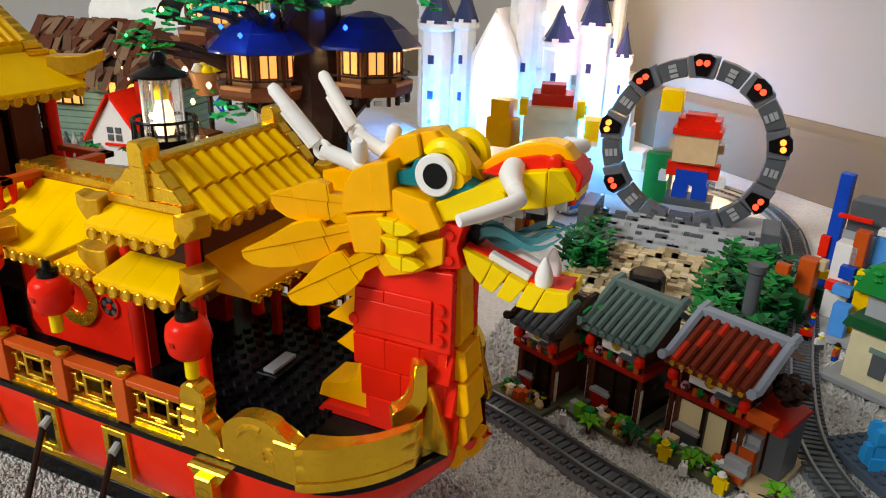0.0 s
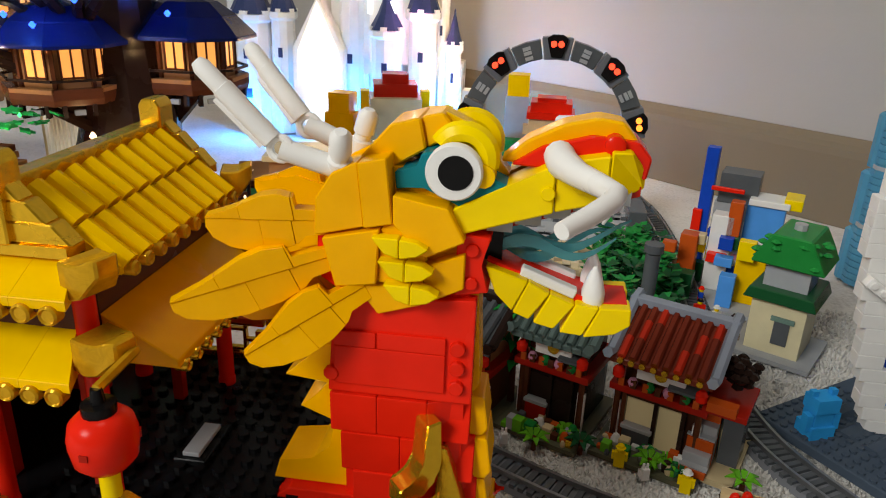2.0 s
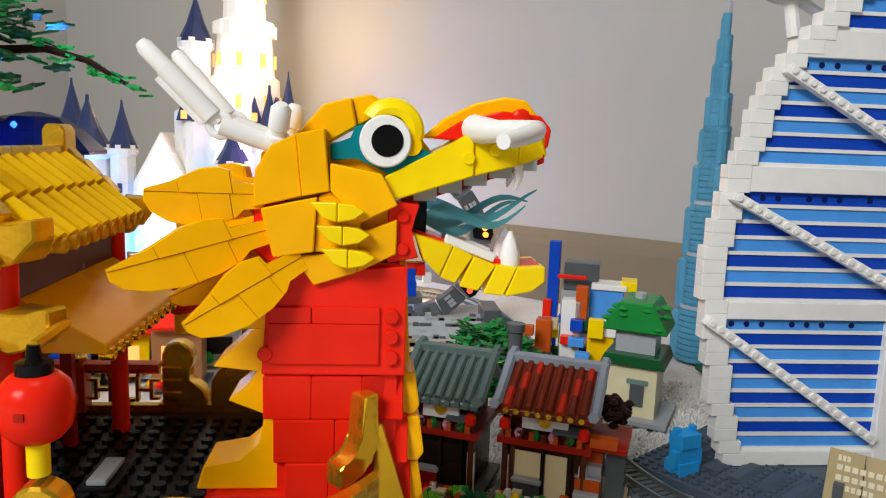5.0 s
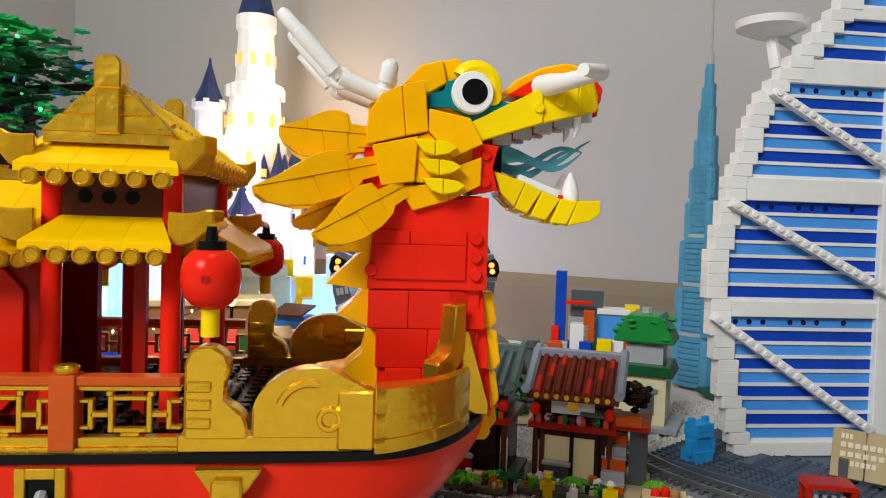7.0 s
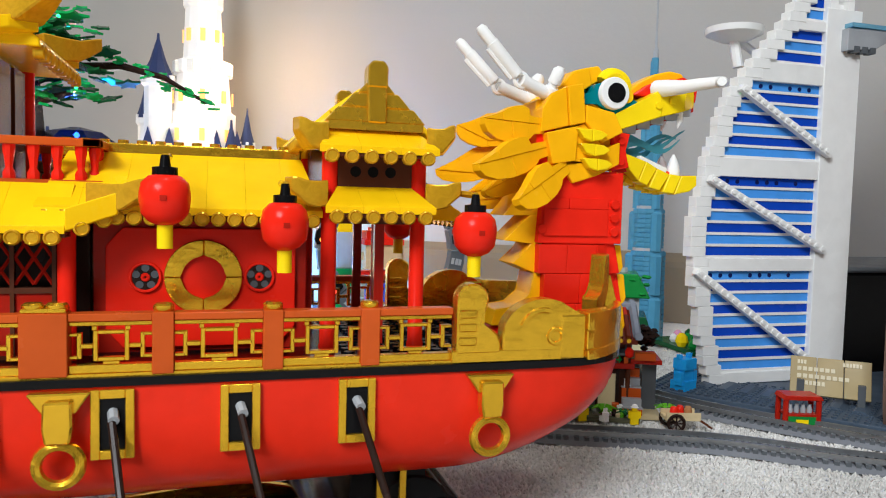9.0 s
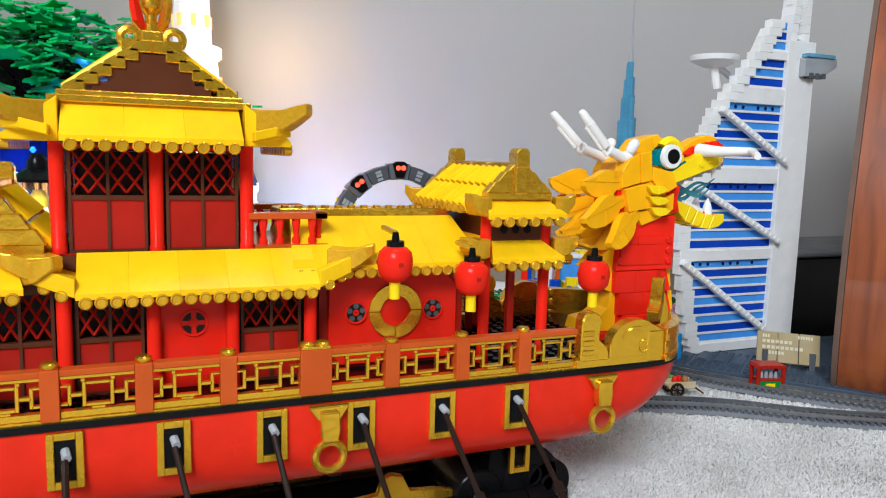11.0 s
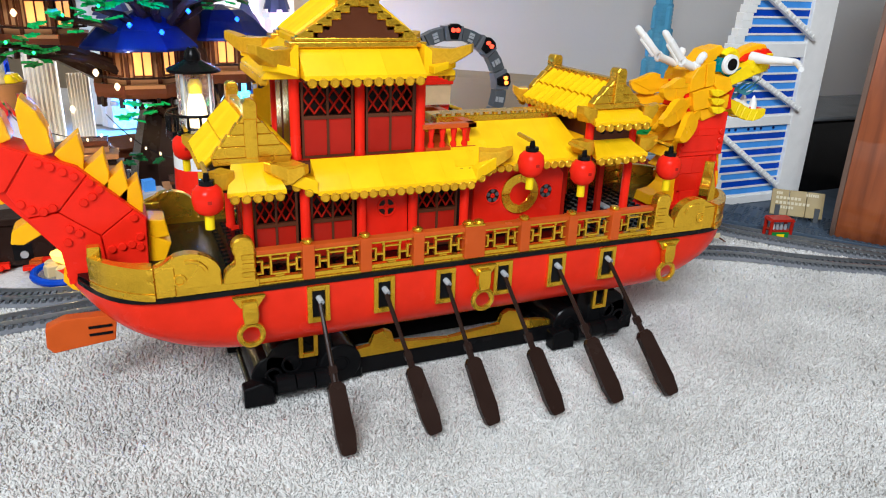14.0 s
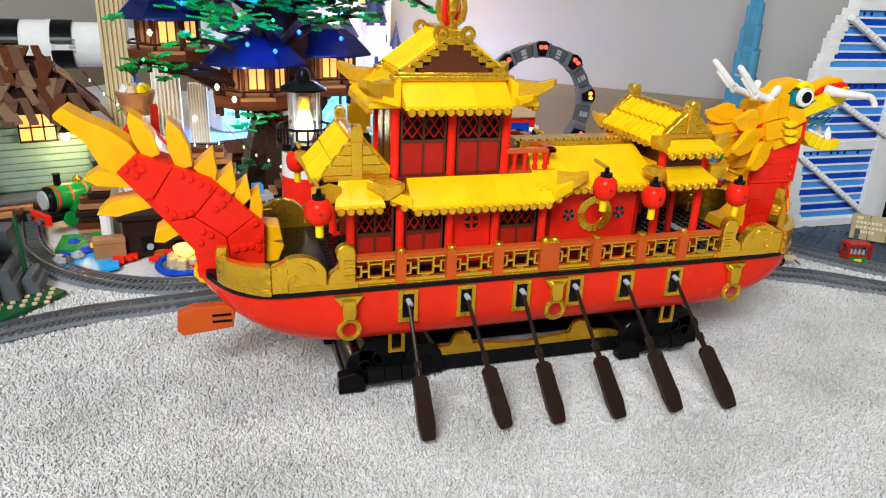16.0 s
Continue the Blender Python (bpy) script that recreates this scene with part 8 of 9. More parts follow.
def tree_house():
    rng = random.Random(17)
    th = thing("tree_house_model", (-0.535, 0.78, 0), "brown tree house model with blue roofs and glowing windows", "model tree house")
    trunk = B()
    tube(trunk, [(-0.535, 0.78, 0.0), (-0.54, 0.775, 0.06), (-0.53, 0.78, 0.13), (-0.535, 0.785, 0.2), (-0.53, 0.78, 0.3)], [0.075, 0.058, 0.05, 0.042, 0.03], 12)
    for k in range(7):
        a = k * 0.9 + 0.2
        tube(trunk, [(-0.535 + 0.02 * math.cos(a), 0.78 + 0.02 * math.sin(a), 0.08), (-0.535 + 0.045 * math.cos(a), 0.78 + 0.045 * math.sin(a), 0.03), (-0.535 + 0.075 * math.cos(a), 0.78 + 0.075 * math.sin(a), 0.002)], [0.014, 0.013, 0.009], 7)
    part("trunk", trunk, DBROWN, th)
    ends = [(-0.68, 0.72, 0.315), (-0.6, 0.66, 0.325), (-0.5, 0.65, 0.325), (-0.48, 0.69, 0.322), (-0.6, 0.8, 0.345), (-0.66, 0.84, 0.33), (-0.54, 0.86, 0.35), (-0.56, 0.75, 0.37), (-0.52, 0.72, 0.295), (-0.475, 0.69, 0.288), (-0.62, 0.7, 0.285), (-0.52, 0.76, 0.36)]
    for i, e in enumerate(ends):
        e = Vector(e)
        s = Vector((-0.532, 0.78, 0.25 + 0.008 * (i % 4)))
        mid = s.lerp(e, 0.55) + Vector((0, 0, 0.016))
        br = part("branch", tube(B(), [s, mid, e], [0.014, 0.009, 0.004], 7), DBROWN, th, smooth=True)
        bm = B()
        leaf_cluster(bm, rng, e, 30, (0.034, 0.03, 0.01), 0.0125)
        leaf_cluster(bm, rng, mid + Vector((0, 0, 0.022)), 18, (0.03, 0.026, 0.009), 0.0095)
        tagged(part("leaves", bm, LEAF if i % 3 else DGREEN, br, "bright green leaf plates"), kind="stuff")
        for q in range(2):
            p = e + Vector((rng.gauss(0, 0.02), rng.gauss(0, 0.02), rng.uniform(-0.004, 0.012)))
            part("green_led", lathe(B(), p, [(0.0006, -0.002), (0.002, 0), (0.0006, 0.002)], 8), GREENLED, th)
    for i, e in enumerate(((-0.712, 0.668, 0.215), (-0.655, 0.66, 0.243), (-0.583, 0.68, 0.142), (-0.6, 0.668, 0.268), (-0.5, 0.665, 0.268), (-0.62, 0.675, 0.252), (-0.56, 0.672, 0.262), (-0.45, 0.67, 0.272), (-0.688, 0.67, 0.204))):
        e = Vector(e)
        s = Vector((-0.55, 0.74, max(0.12, e.z - 0.05)))
        br = part("branch", tube(B(), [s, s.lerp(e, 0.6) + Vector((0, 0, 0.012)), e], [0.007, 0.005, 0.0025], 6), DBROWN, th, smooth=True)
        bm = B()
        leaf_cluster(bm, rng, e, 10, (0.014, 0.008, 0.006), 0.0075)
        tagged(part("leaves", bm, LEAF if i % 4 else GREEN, br, "bright green leaf plates"), kind="stuff")
        part("green_led", lathe(B(), e + Vector((0.006, -0.012, 0.004)), [(0.0006, -0.002), (0.002, 0), (0.0006, 0.002)], 8), GREENLED, th)
    # a long twig that reaches towards the castle
    tw = part("branch", tube(B(), [(-0.5, 0.72, 0.3), (-0.41, 0.7, 0.305), (-0.37, 0.69, 0.295), (-0.33, 0.685, 0.272)], [0.005, 0.004, 0.003, 0.0015], 6), DBROWN, th)
    bm = B()
    for t in range(9):
        leaf_cluster(bm, rng, Vector((-0.42, 0.7, 0.318)).lerp(Vector((-0.325, 0.685, 0.27)), t / 8), 3, (0.006, 0.006, 0.003), 0.006)
    tagged(part("leaves", bm, LEAF, tw), kind="stuff")
    cabs = [(-0.575, 0.74, 0.163, 0.045), (-0.47, 0.81, 0.168, 0.043), (-0.682, 0.79, 0.215, 0.042)]
    for x, y, z, r in cabs:
        cabin(th, x, y, z, r, "octagonal tree cabin with lit windows")
        part("support", tube(B(), [(x, y, z - 0.012), ((x - 0.535) / 2, (y + 0.78) / 2, z - 0.05)], [0.012, 0.014], 8), DBROWN, th)
    for x, y, z in ((-0.552, 0.672, 0.228), (-0.52, 0.69, 0.25), (-0.458, 0.74, 0.238), (-0.585, 0.68, 0.235), (-0.66, 0.72, 0.28)):
        part("blue_led", lathe(B(), (x, y, z), [(0.001, -0.003), (0.0032, 0), (0.001, 0.003)], 8), BLUELED, th)
        bulb("blue_led_light", (x, y - 0.012, z + 0.014), 0.1, (0.03, 0.16, 1.0), 0.002)
    for x, y, z in ((-0.625, 0.66, 0.186), (-0.605, 0.675, 0.168), (-0.7, 0.71, 0.245), (-0.52, 0.69, 0.125), (-0.655, 0.7, 0.14)):
        part("lantern_bead", lathe(B(), (x, y, z), [(0.0012, -0.004), (0.0036, 0), (0.0012, 0.004)], 8), WHITELED, th, "small glowing yellow lantern")
    for x, y, z, w in ((-0.62, 0.64, 0.14, 0.16), (-0.7, 0.66, 0.16, 0.16), (-0.5, 0.68, 0.11, 0.12), (-0.76, 0.68, 0.09, 0.16), (-0.59, 0.672, 0.205, 0.035), (-0.48, 0.74, 0.208, 0.035), (-0.7, 0.725, 0.255, 0.03)):
        bulb("lantern_light", (x, y, z), w, (1.0, 0.68, 0.32))
    # stair and rope bridge at the foot
    for i in range(9):
        part("stair_tread", box(B(), -0.6 + 0.008 * i, -0.59 + 0.008 * i, 0.655, 0.69, 0.012 + 0.0085 * i, 0.0155 + 0.0085 * i), BROWN if i % 2 else NOUG, th)
    bm = B()
    for i in range(18):
        p = Vector((-0.6 + rng.uniform(-0.1, 0.16), 0.66 + rng.uniform(-0.02, 0.1), 0.002))
        leaf_cluster(bm, rng, p + Vector((0, 0, rng.choice([0.012, 0.03, 0.085]))), 4, (0.012, 0.012, 0.006), 0.008)
    tagged(part("undergrowth", bm, DGREEN, th), kind="stuff")


tree_house()


def lighthouse():
    x, y = -0.534, 0.53
    lh = thing("lighthouse_model", (x, y, 0), "white and red lighthouse with a black gallery, lamp lit", "model lighthouse")
    part("red_tower", lathe(B(), (x, y, 0), [(0.03, 0.012), (0.0268, 0.108)], 20), RED, lh, smooth=True)
    part("white_tower", lathe(B(), (x, y, 0), [(0.0268, 0.108), (0.0258, 0.14)], 20), WHITE, lh, smooth=True)
    part("rock_base", lathe(B(), (x, y, 0), [(0.045, 0), (0.04, 0.008), (0.033, 0.012)], 9), LGREY, lh)
    part("ring_band", lathe(B(), (x, y, 0), [(0.0285, 0.075), (0.0285, 0.078)], 20), DGREY, lh)
    gal = part("gallery", lathe(B(), (x, y, 0), [(0.026, 0.136), (0.0315, 0.14), (0.0315, 0.147)], 16), BLACK, lh, "black railed gallery")
    for k in range(16):
        a = 2 * math.pi * k / 16
        part("rail_post", lathe(B(), (x + 0.0295 * math.cos(a), y + 0.0295 * math.sin(a), 0), [(0.0014, 0.147), (0.0014, 0.163)], 6), BLACK, gal)
    part("rail_hoop", hoop(B(), (x, y, 0.163), 0.0295, 0.0017, "z", 24, 6), BLACK, gal, smooth=True)
    gl = part("lantern_glass", lathe(B(), (x, y, 0), [(0.0178, 0.147), (0.0178, 0.203)], 18), CLEAR, lh, "clear lantern room", smooth=True)
    gl.visible_shadow = False
    for k in range(4):
        a = math.pi / 4 + math.pi / 2 * k
        part("glazing_bar", lathe(B(), (x + 0.018 * math.cos(a), y + 0.018 * math.sin(a), 0), [(0.0012, 0.147), (0.0012, 0.203)], 6), LGREY, lh)
    part("lamp_body", lathe(B(), (x, y, 0), [(0.005, 0.148), (0.0068, 0.158), (0.0062, 0.17), (0.004, 0.182)], 14), WHITELED, lh, "glowing lamp", smooth=True)
    part("lamp_top", lathe(B(), (x, y, 0), [(0.0045, 0.182), (0.005, 0.19), (0.003, 0.196)], 12), LEM, lh, smooth=True)
    part("cap", lathe(B(), (x, y, 0), [(0.026, 0.203), (0.026, 0.2055), (0.014, 0.211), (0.008, 0.214), (0.008, 0.22), (0.004, 0.226)], 20), BLACK, lh, smooth=True)
    bulb("lighthouse_lamp", (x, y - 0.0135, 0.168), 0.12, (1.0, 0.8, 0.5), 0.003)


lighthouse()


def gable_house():
    gh = model("small_gabled_house", (-0.715, 0.65, 0), 12, "white gabled cottage with a red roof and window box", "model house")
    lpart("rock_base", slab(B(), [(-0.05, 0), (0.05, 0), (0.042, 0.05), (0.035, 0.072), (-0.035, 0.072), (-0.044, 0.045)], -0.03, 0.04), plastic("speckled_rock_plastic", (0.2, 0.17, 0.14), 0.6), gh, bev=0.004)
    front = lpart("wall", slab(B(), [(-0.03, 0.07), (0.03, 0.07), (0.03, 0.105), (0.0, 0.15), (-0.03, 0.105)], -0.028, 0.03), WHITE, gh)
    for x in (-0.008, 0.003):
        for z in (0.1, 0.109):
            lpart("window_pane", box(B(), x, x + 0.007, -0.0295, -0.0275, z, z + 0.007), DGREY, front)
    lpart("window_sill", box(B(), -0.012, 0.014, -0.031, -0.027, 0.094, 0.097), RED, front)
    for s in (-1, 1):
        for i in range(4):
            t0, t1 = i / 4, (i + 1) / 4 + 0.04
            a = (s * (0.002 + 0.036 * t0), 0.156 - 0.053 * t0)
            b = (s * (0.002 + 0.036 * t1), 0.156 - 0.053 * t1)
            lpart("roof_course", slab(B(), [a, b, (b[0], b[1] - 0.005), (a[0], a[1] - 0.005)], -0.033, 0.035), RED, gh, bev=0.0005)
    lpart("chimney", box(B(), 0.012, 0.021, 0.005, 0.014, 0.13, 0.165), DRED, gh)
    leafy(gh, -0.03, -0.03, 0.086, 0.016, GREEN)
    leafy(gh, 0.016, -0.032, 0.088, 0.009, DGREEN)


gable_house()


# ---- the shore at the stern: cottage, engine, rocks, pond ----
def plank_cottage():
    ck = model("plank_cottage", (-0.915, 0.83, 0), 14, "sand-green plank cottage with a ramshackle brown roof", "model house")
    lpart("quay", box(B(), -0.12, 0.12, -0.1, 0.08, 0, 0.03), DGREY, ck, bev=0.001)
    walls = lpart("wall_core", box(B(), -0.1, 0.1, -0.06, 0.07, 0.03, 0.142), SAND, ck)
    for i in range(11):
        z = 0.032 + 0.0095 * i
        lpart("wall_plank", box(B(), -0.1 - 0.001 * (i % 2), 0.1015, -0.0635 - 0.0008 * (i % 3), -0.06, z, z + 0.0088), SAND, walls, bev=0.0006)
        lpart("wall_plank", box(B(), 0.1, 0.1035 + 0.0008 * (i % 3), -0.062, 0.07, z, z + 0.0088), SAND, walls, bev=0.0006)
    for x in (-0.045, 0.045):
        win = lpart("window", box(B(), x - 0.022, x + 0.022, -0.0665, -0.062, 0.1, 0.135), WARM, walls, "window lit from inside")
        for dx in (-0.022, -0.008, 0.007, 0.021):
            lpart("window_bar", box(B(), x + dx - 0.001, x + dx + 0.001, -0.069, -0.066, 0.098, 0.137), DBROWN, win)
        for z in (0.098, 0.117, 0.136):
            lpart("window_bar", box(B(), x - 0.023, x + 0.023, -0.0688, -0.0662, z - 0.001, z + 0.001), DBROWN, win)
    rng = random.Random(5)
    for s in (-1, 1):
        for i in range(21):
            for k in range(4):
                t0, t1 = k / 4 - 0.02, (k + 1) / 4 + rng.uniform(0.05, 0.14)
                x = -0.125 + 0.0122 * i + rng.uniform(-0.005, 0.005)
                if x > 0.062 + 0.06 * t0:
                    continue
                za, zb = 0.203 - 0.066 * t0, 0.203 - 0.066 * t1
                ya, yb = s * 0.1 * t0 + 0.005, s * 0.1 * t1 + 0.005
                lift = 0.0025 * (3 - k) + rng.uniform(0, 0.005)
                bm = B()
                w = rng.uniform(0.0045, 0.0075)
                sk = rng.uniform(-0.02, 0.02)
                v = [bm.verts.new(p) for p in ((x - w, ya, za + lift), (x + w, ya, za + lift), (x + w + sk, yb, zb + lift), (x - w + sk, yb, zb + lift), (x - w, ya, za + lift - 0.004), (x + w, ya, za + lift - 0.004), (x + w + sk, yb, zb + lift - 0.004), (x - w + sk, yb, zb + lift - 0.004))]
                for f in ((0, 1, 2, 3), (7, 6, 5, 4), (0, 4, 5, 1), (1, 5, 6, 2), (2, 6, 7, 3), (3, 7, 4, 0)):
                    bm.faces.new([v[j] for j in f])
                lpart("roof_plank", bm, rng.choice([BROWN, BROWN, plastic("pale_plank_plastic", (0.2, 0.12, 0.07), 0.6), plastic("weathered_plank_plastic", (0.12, 0.06, 0.035), 0.6)]), ck)
    for j in range(10):
        y = -0.092 + 0.0205 * j + rng.uniform(-0.003, 0.003)
        for t0, t1 in ((abs(y) / 0.1 - 0.05, 0.62), (0.55, 1.12)):
            if t1 - t0 < 0.2:
                continue
            lift, w, sk = rng.uniform(0.001, 0.005) + (0.003 if t0 < 0.5 else 0), rng.uniform(0.009, 0.012), rng.uniform(-0.008, 0.008)
            top, low = (0.06 + 0.065 * t0, 0.203 - 0.066 * t0 + lift), (0.06 + 0.065 * t1, 0.203 - 0.066 * t1 + lift)
            bm = B()
            v = [bm.verts.new(p) for p in ((top[0], y - w, top[1]), (low[0], y - w + sk, low[1]), (low[0], y + w + sk, low[1]), (top[0], y + w, top[1]))]
            v += [bm.verts.new(p.co - Vector((0, 0, 0.004))) for p in v]
            for f in ((0, 1, 2, 3), (7, 6, 5, 4), (0, 4, 5, 1), (1, 5, 6, 2), (2, 6, 7, 3), (3, 7, 4, 0)):
                bm.faces.new([v[q] for q in f])
            lpart("roof_plank", bm, rng.choice([BROWN, NOUG, BROWN, plastic("pale_plank_plastic", (0.2, 0.12, 0.07), 0.6)]), ck)
    core = slab(B(), [(-0.09, 0.138), (0.1, 0.138), (0.006, 0.196)], -0.12, 0.12, "x")
    for v in core.verts:
        if v.co.z > 0.19 and v.co.x > 0:
            v.co.x = 0.06
    lpart("roof_core", core, DBROWN, ck)
    lm = lpart("wall_lamp", lathe(B(), (0.075, -0.08, 0.107), [(0.001, 0.014), (0.006, 0.006), (0.0075, 0.004)], 10), BLACK, ck)
    lpart("lamp_glass", lathe(B(), (0.075, -0.08, 0.1), [(0.003, 0), (0.006, 0.004), (0.0055, 0.01)], 10), WHITELED, lm)
    lpart("lamp_arm", tube(B(), [(0.075, -0.062, 0.122), (0.075, -0.08, 0.122)], 0.0013, 6), BLACK, lm)
    bulb("cottage_lamp", ck.matrix_basis @ Vector((0.075, -0.1, 0.1)), 0.4, (1.0, 0.66, 0.3))
    for i in range(5):
        lpart("bottle", lathe(B(), (-0.07 + 0.013 * i, -0.085, 0.03), [(0.005, 0), (0.005, 0.018), (0.0022, 0.024), (0.0022, 0.031)], 8), LGREY if i % 2 else DGREY, ck, smooth=True)
    for i in range(4):
        lpart("dock_plank", box(B(), -0.12 + 0.01 * i, 0.0 + 0.012 * i, -0.14 + 0.011 * i, -0.131 + 0.011 * i, 0.02, 0.026), BROWN if i % 2 else NOUG, ck, bev=0.0006)


plank_cottage()


def engine():
    en = model("toy_steam_engine", (-0.797, 0.725, 0.008), 38, "green toy steam engine with a red buffer beam", "toy train")
    lpart("frame", box(B(), -0.062, 0.06, -0.017, 0.017, 0.008, 0.016), BLACK, en, bev=0.0006)
    lpart("buffer_beam", box(B(), -0.068, -0.061, -0.02, 0.02, 0.006, 0.019), RED, en, bev=0.0006)
    lpart("boiler", lathe(B(), (0, 0, 0.034), [(0.0165, -0.05), (0.0165, 0.026)], 18, "x"), GREEN, en, smooth=True)
    for x in (-0.046, -0.028, -0.008, 0.012):
        lpart("boiler_band", lathe(B(), (x, 0, 0.034), [(0.0169, -0.0012), (0.0169, 0.0012)], 18, "x"), RED if x < -0.04 else DORA, en, smooth=True)
    lpart("smokebox_front", lathe(B(), (0, 0, 0.034), [(0.013, -0.058), (0.0165, -0.054), (0.0165, -0.05)], 18, "x"), BLACK, en, smooth=True)
    lpart("front_disc", lathe(B(), (0, 0, 0.034), [(0.0115, -0.0605), (0.0125, -0.058)], 18, "x"), LGREY, en, "plain grey front disc")
    lpart("chimney", lathe(B(), (-0.038, 0, 0.048), [(0.0045, 0), (0.0042, 0.014), (0.0055, 0.017)], 10), BLACK, en, smooth=True)
    lpart("dome", lathe(B(), (-0.012, 0, 0.048), [(0.006, 0), (0.006, 0.006), (0.003, 0.0095)], 10), GOLD, en, smooth=True)
    lpart("side_tank", box(B(), -0.03, 0.028, -0.02, 0.02, 0.016, 0.032), GREEN, en, bev=0.0008)
    lpart("cab", box(B(), 0.028, 0.058, -0.0185, 0.0185, 0.016, 0.058), GREEN, en, bev=0.0008)
    lpart("cab_roof", slab(B(), arc(0, 0.048, 0.024, 150, 30, 8), 0.022, 0.064, "x"), BLACK, en)
    for s in (-1, 1):
        for x in (-0.036, 0.0, 0.036):
            lpart("wheel", lathe(B(), (x, 0, 0.009), [(0.0092, s * 0.016), (0.0092, s * 0.0195)], 14, "y"), GREEN, en, smooth=True)
        lpart("buffer", lathe(B(), (0, s * 0.012, 0.013), [(0.005, -0.074), (0.0045, -0.072), (0.002, -0.071), (0.002, -0.067)], 10, "x"), DGREY, en)


engine()


def shore():
    rk = thing("grey_rock_outcrop", (-0.87, 0.47, 0), "dark grey toy rock outcrop with bright green plants", "model rock")
    part("base_plate", slab(B(), [(-1.0, 0.43), (-0.845, 0.415), (-0.79, 0.485), (-0.87, 0.56), (-1.0, 0.56)], 0, 0.004, "z"), DGREEN, rk)
    bm = B()
    for i in range(14):
        for j in range(4):
            lathe(bm, (-0.94 + 0.0105 * i, 0.432 + 0.011 * j + 0.002 * i, 0.004), [(0.0028, 0), (0.0028, 0.0018)], 6)
    tagged(part("plate_studs", bm, TAN, rk), kind="stuff")
    rng = random.Random(31)
    for x0, x1, y0, y1, h in ((-0.86, -0.845, 0.455, 0.5, 0.055), (-0.88, -0.862, 0.45, 0.5, 0.075), (-0.9, -0.882, 0.455, 0.51, 0.09), (-0.845, -0.828, 0.465, 0.51, 0.04), (-0.83, -0.812, 0.48, 0.52, 0.024), (-0.93, -0.902, 0.45, 0.52, 0.1), (-0.865, -0.835, 0.51, 0.54, 0.065)):
        part("rock_slope", slab(B(), [(x0, 0.004), (x1, 0.004), (x1 - 0.002, h * 0.6), (x1 - 0.006, h * 0.62), (x1 - 0.007, h), (x0 + 0.003, h), (x0, h * 0.7)], y0, y1), DGREY, rk, bev=0.001)
    for x, y, z in ((-0.872, 0.47, 0.075), (-0.89, 0.475, 0.09), (-0.855, 0.47, 0.055)):
        pl = model("toy_plant", (x, y, z), 0, "bright green leafy toy plant on the rock", "plant", "toy plants")
        for k in range(3):
            leafy(pl, 0, 0, 0.006 * k, 0.015, GREEN, 6)
    part("pole", tube(B(), [(-0.828, 0.5, 0.0), (-0.83, 0.5, 0.085)], 0.0018, 6), DGREEN, rk)

    lk = thing("pond_plate", (-0.79, 0.57, 0), "blue and green pond plate with grey stones", "model pond")
    part("water", slab(B(), [(-0.815, 0.56), (-0.77, 0.53), (-0.745, 0.545), (-0.75, 0.6), (-0.81, 0.61)], 0, 0.005, "z"), SKYB, lk, bev=0.0008)
    part("lawn", slab(B(), [(-0.82, 0.6), (-0.75, 0.585), (-0.7, 0.6), (-0.72, 0.66), (-0.82, 0.65)], 0, 0.009, "z"), GREEN, lk, bev=0.001)
    for i in range(9):
        x, y = rng.uniform(-0.81, -0.755), rng.uniform(0.56, 0.64)
        part("stone", lathe(B(), (x, y, 0.004), [(0.006, 0), (0.008, 0.004), (0.004, 0.009)], 7), rng.choice([DGREY, LGREY, BLUE]), lk)
    for i in range(10):
        x, y = rng.uniform(-0.76, -0.69), rng.uniform(0.555, 0.585)
        part("path_brick", box(B(), x, x + 0.012, y, y + 0.008, 0, rng.uniform(0.004, 0.008)), rng.choice([DORA, DORA, RED, DGREEN]), lk, bev=0.0005)

    ch = model("wooden_chest", (-0.757, 0.578, 0.0), 8, "light brown toy chest with a rounded lid", "chest")
    lpart("body", box(B(), -0.017, 0.017, -0.01, 0.01, 0.004, 0.022), NOUG, ch, bev=0.0008)
    lpart("lid", slab(B(), [(-0.0105, 0.0222), (0.0105, 0.0222), (0.0085, 0.028), (-0.0085, 0.028)], -0.0175, 0.0175, "x"), NOUG, ch, bev=0.0008)
    lpart("foot", box(B(), -0.018, 0.018, -0.011, 0.011, 0, 0.004), DGREEN, ch)
    doll((-0.775, 0.592, 0.006), 10, LEM, DGREY, "toy figure in yellow beside the chest", hat=RED)

    ov = model("brick_oven_hut", (-0.715, 0.6, 0), 5, "dark brown hut with a black oven mouth", "model hut")
    lpart("wall", box(B(), -0.028, 0.028, -0.018, 0.02, 0.0, 0.045), DBROWN, ov, bev=0.0008)
    lpart("oven_mouth", box(B(), -0.01, 0.008, -0.0195, -0.0175, 0.006, 0.024), BLACK, ov)
    lpart("grey_disc", lathe(B(), (0, 0, 0.012), [(0.004, -0.0215), (0.004, -0.0195)], 12, "y"), LGREY, ov)
    lpart("flat_roof", box(B(), -0.033, 0.033, -0.022, 0.024, 0.045, 0.052), DBROWN, ov, bev=0.0008)
    lpart("white_post", lathe(B(), (-0.045, 0.0, 0), [(0.007, 0), (0.007, 0.05), (0.004, 0.056)], 10), WHITE, ov)

    pd = model("round_fountain", (-0.672, 0.536, 0), 0, "round blue-rimmed fountain with a glowing yellow flower", "model fountain")
    lpart("rim", hoop(B(), (0, 0, 0.005), 0.031, 0.004, "z", 28, 8), BLUE, pd, smooth=True)
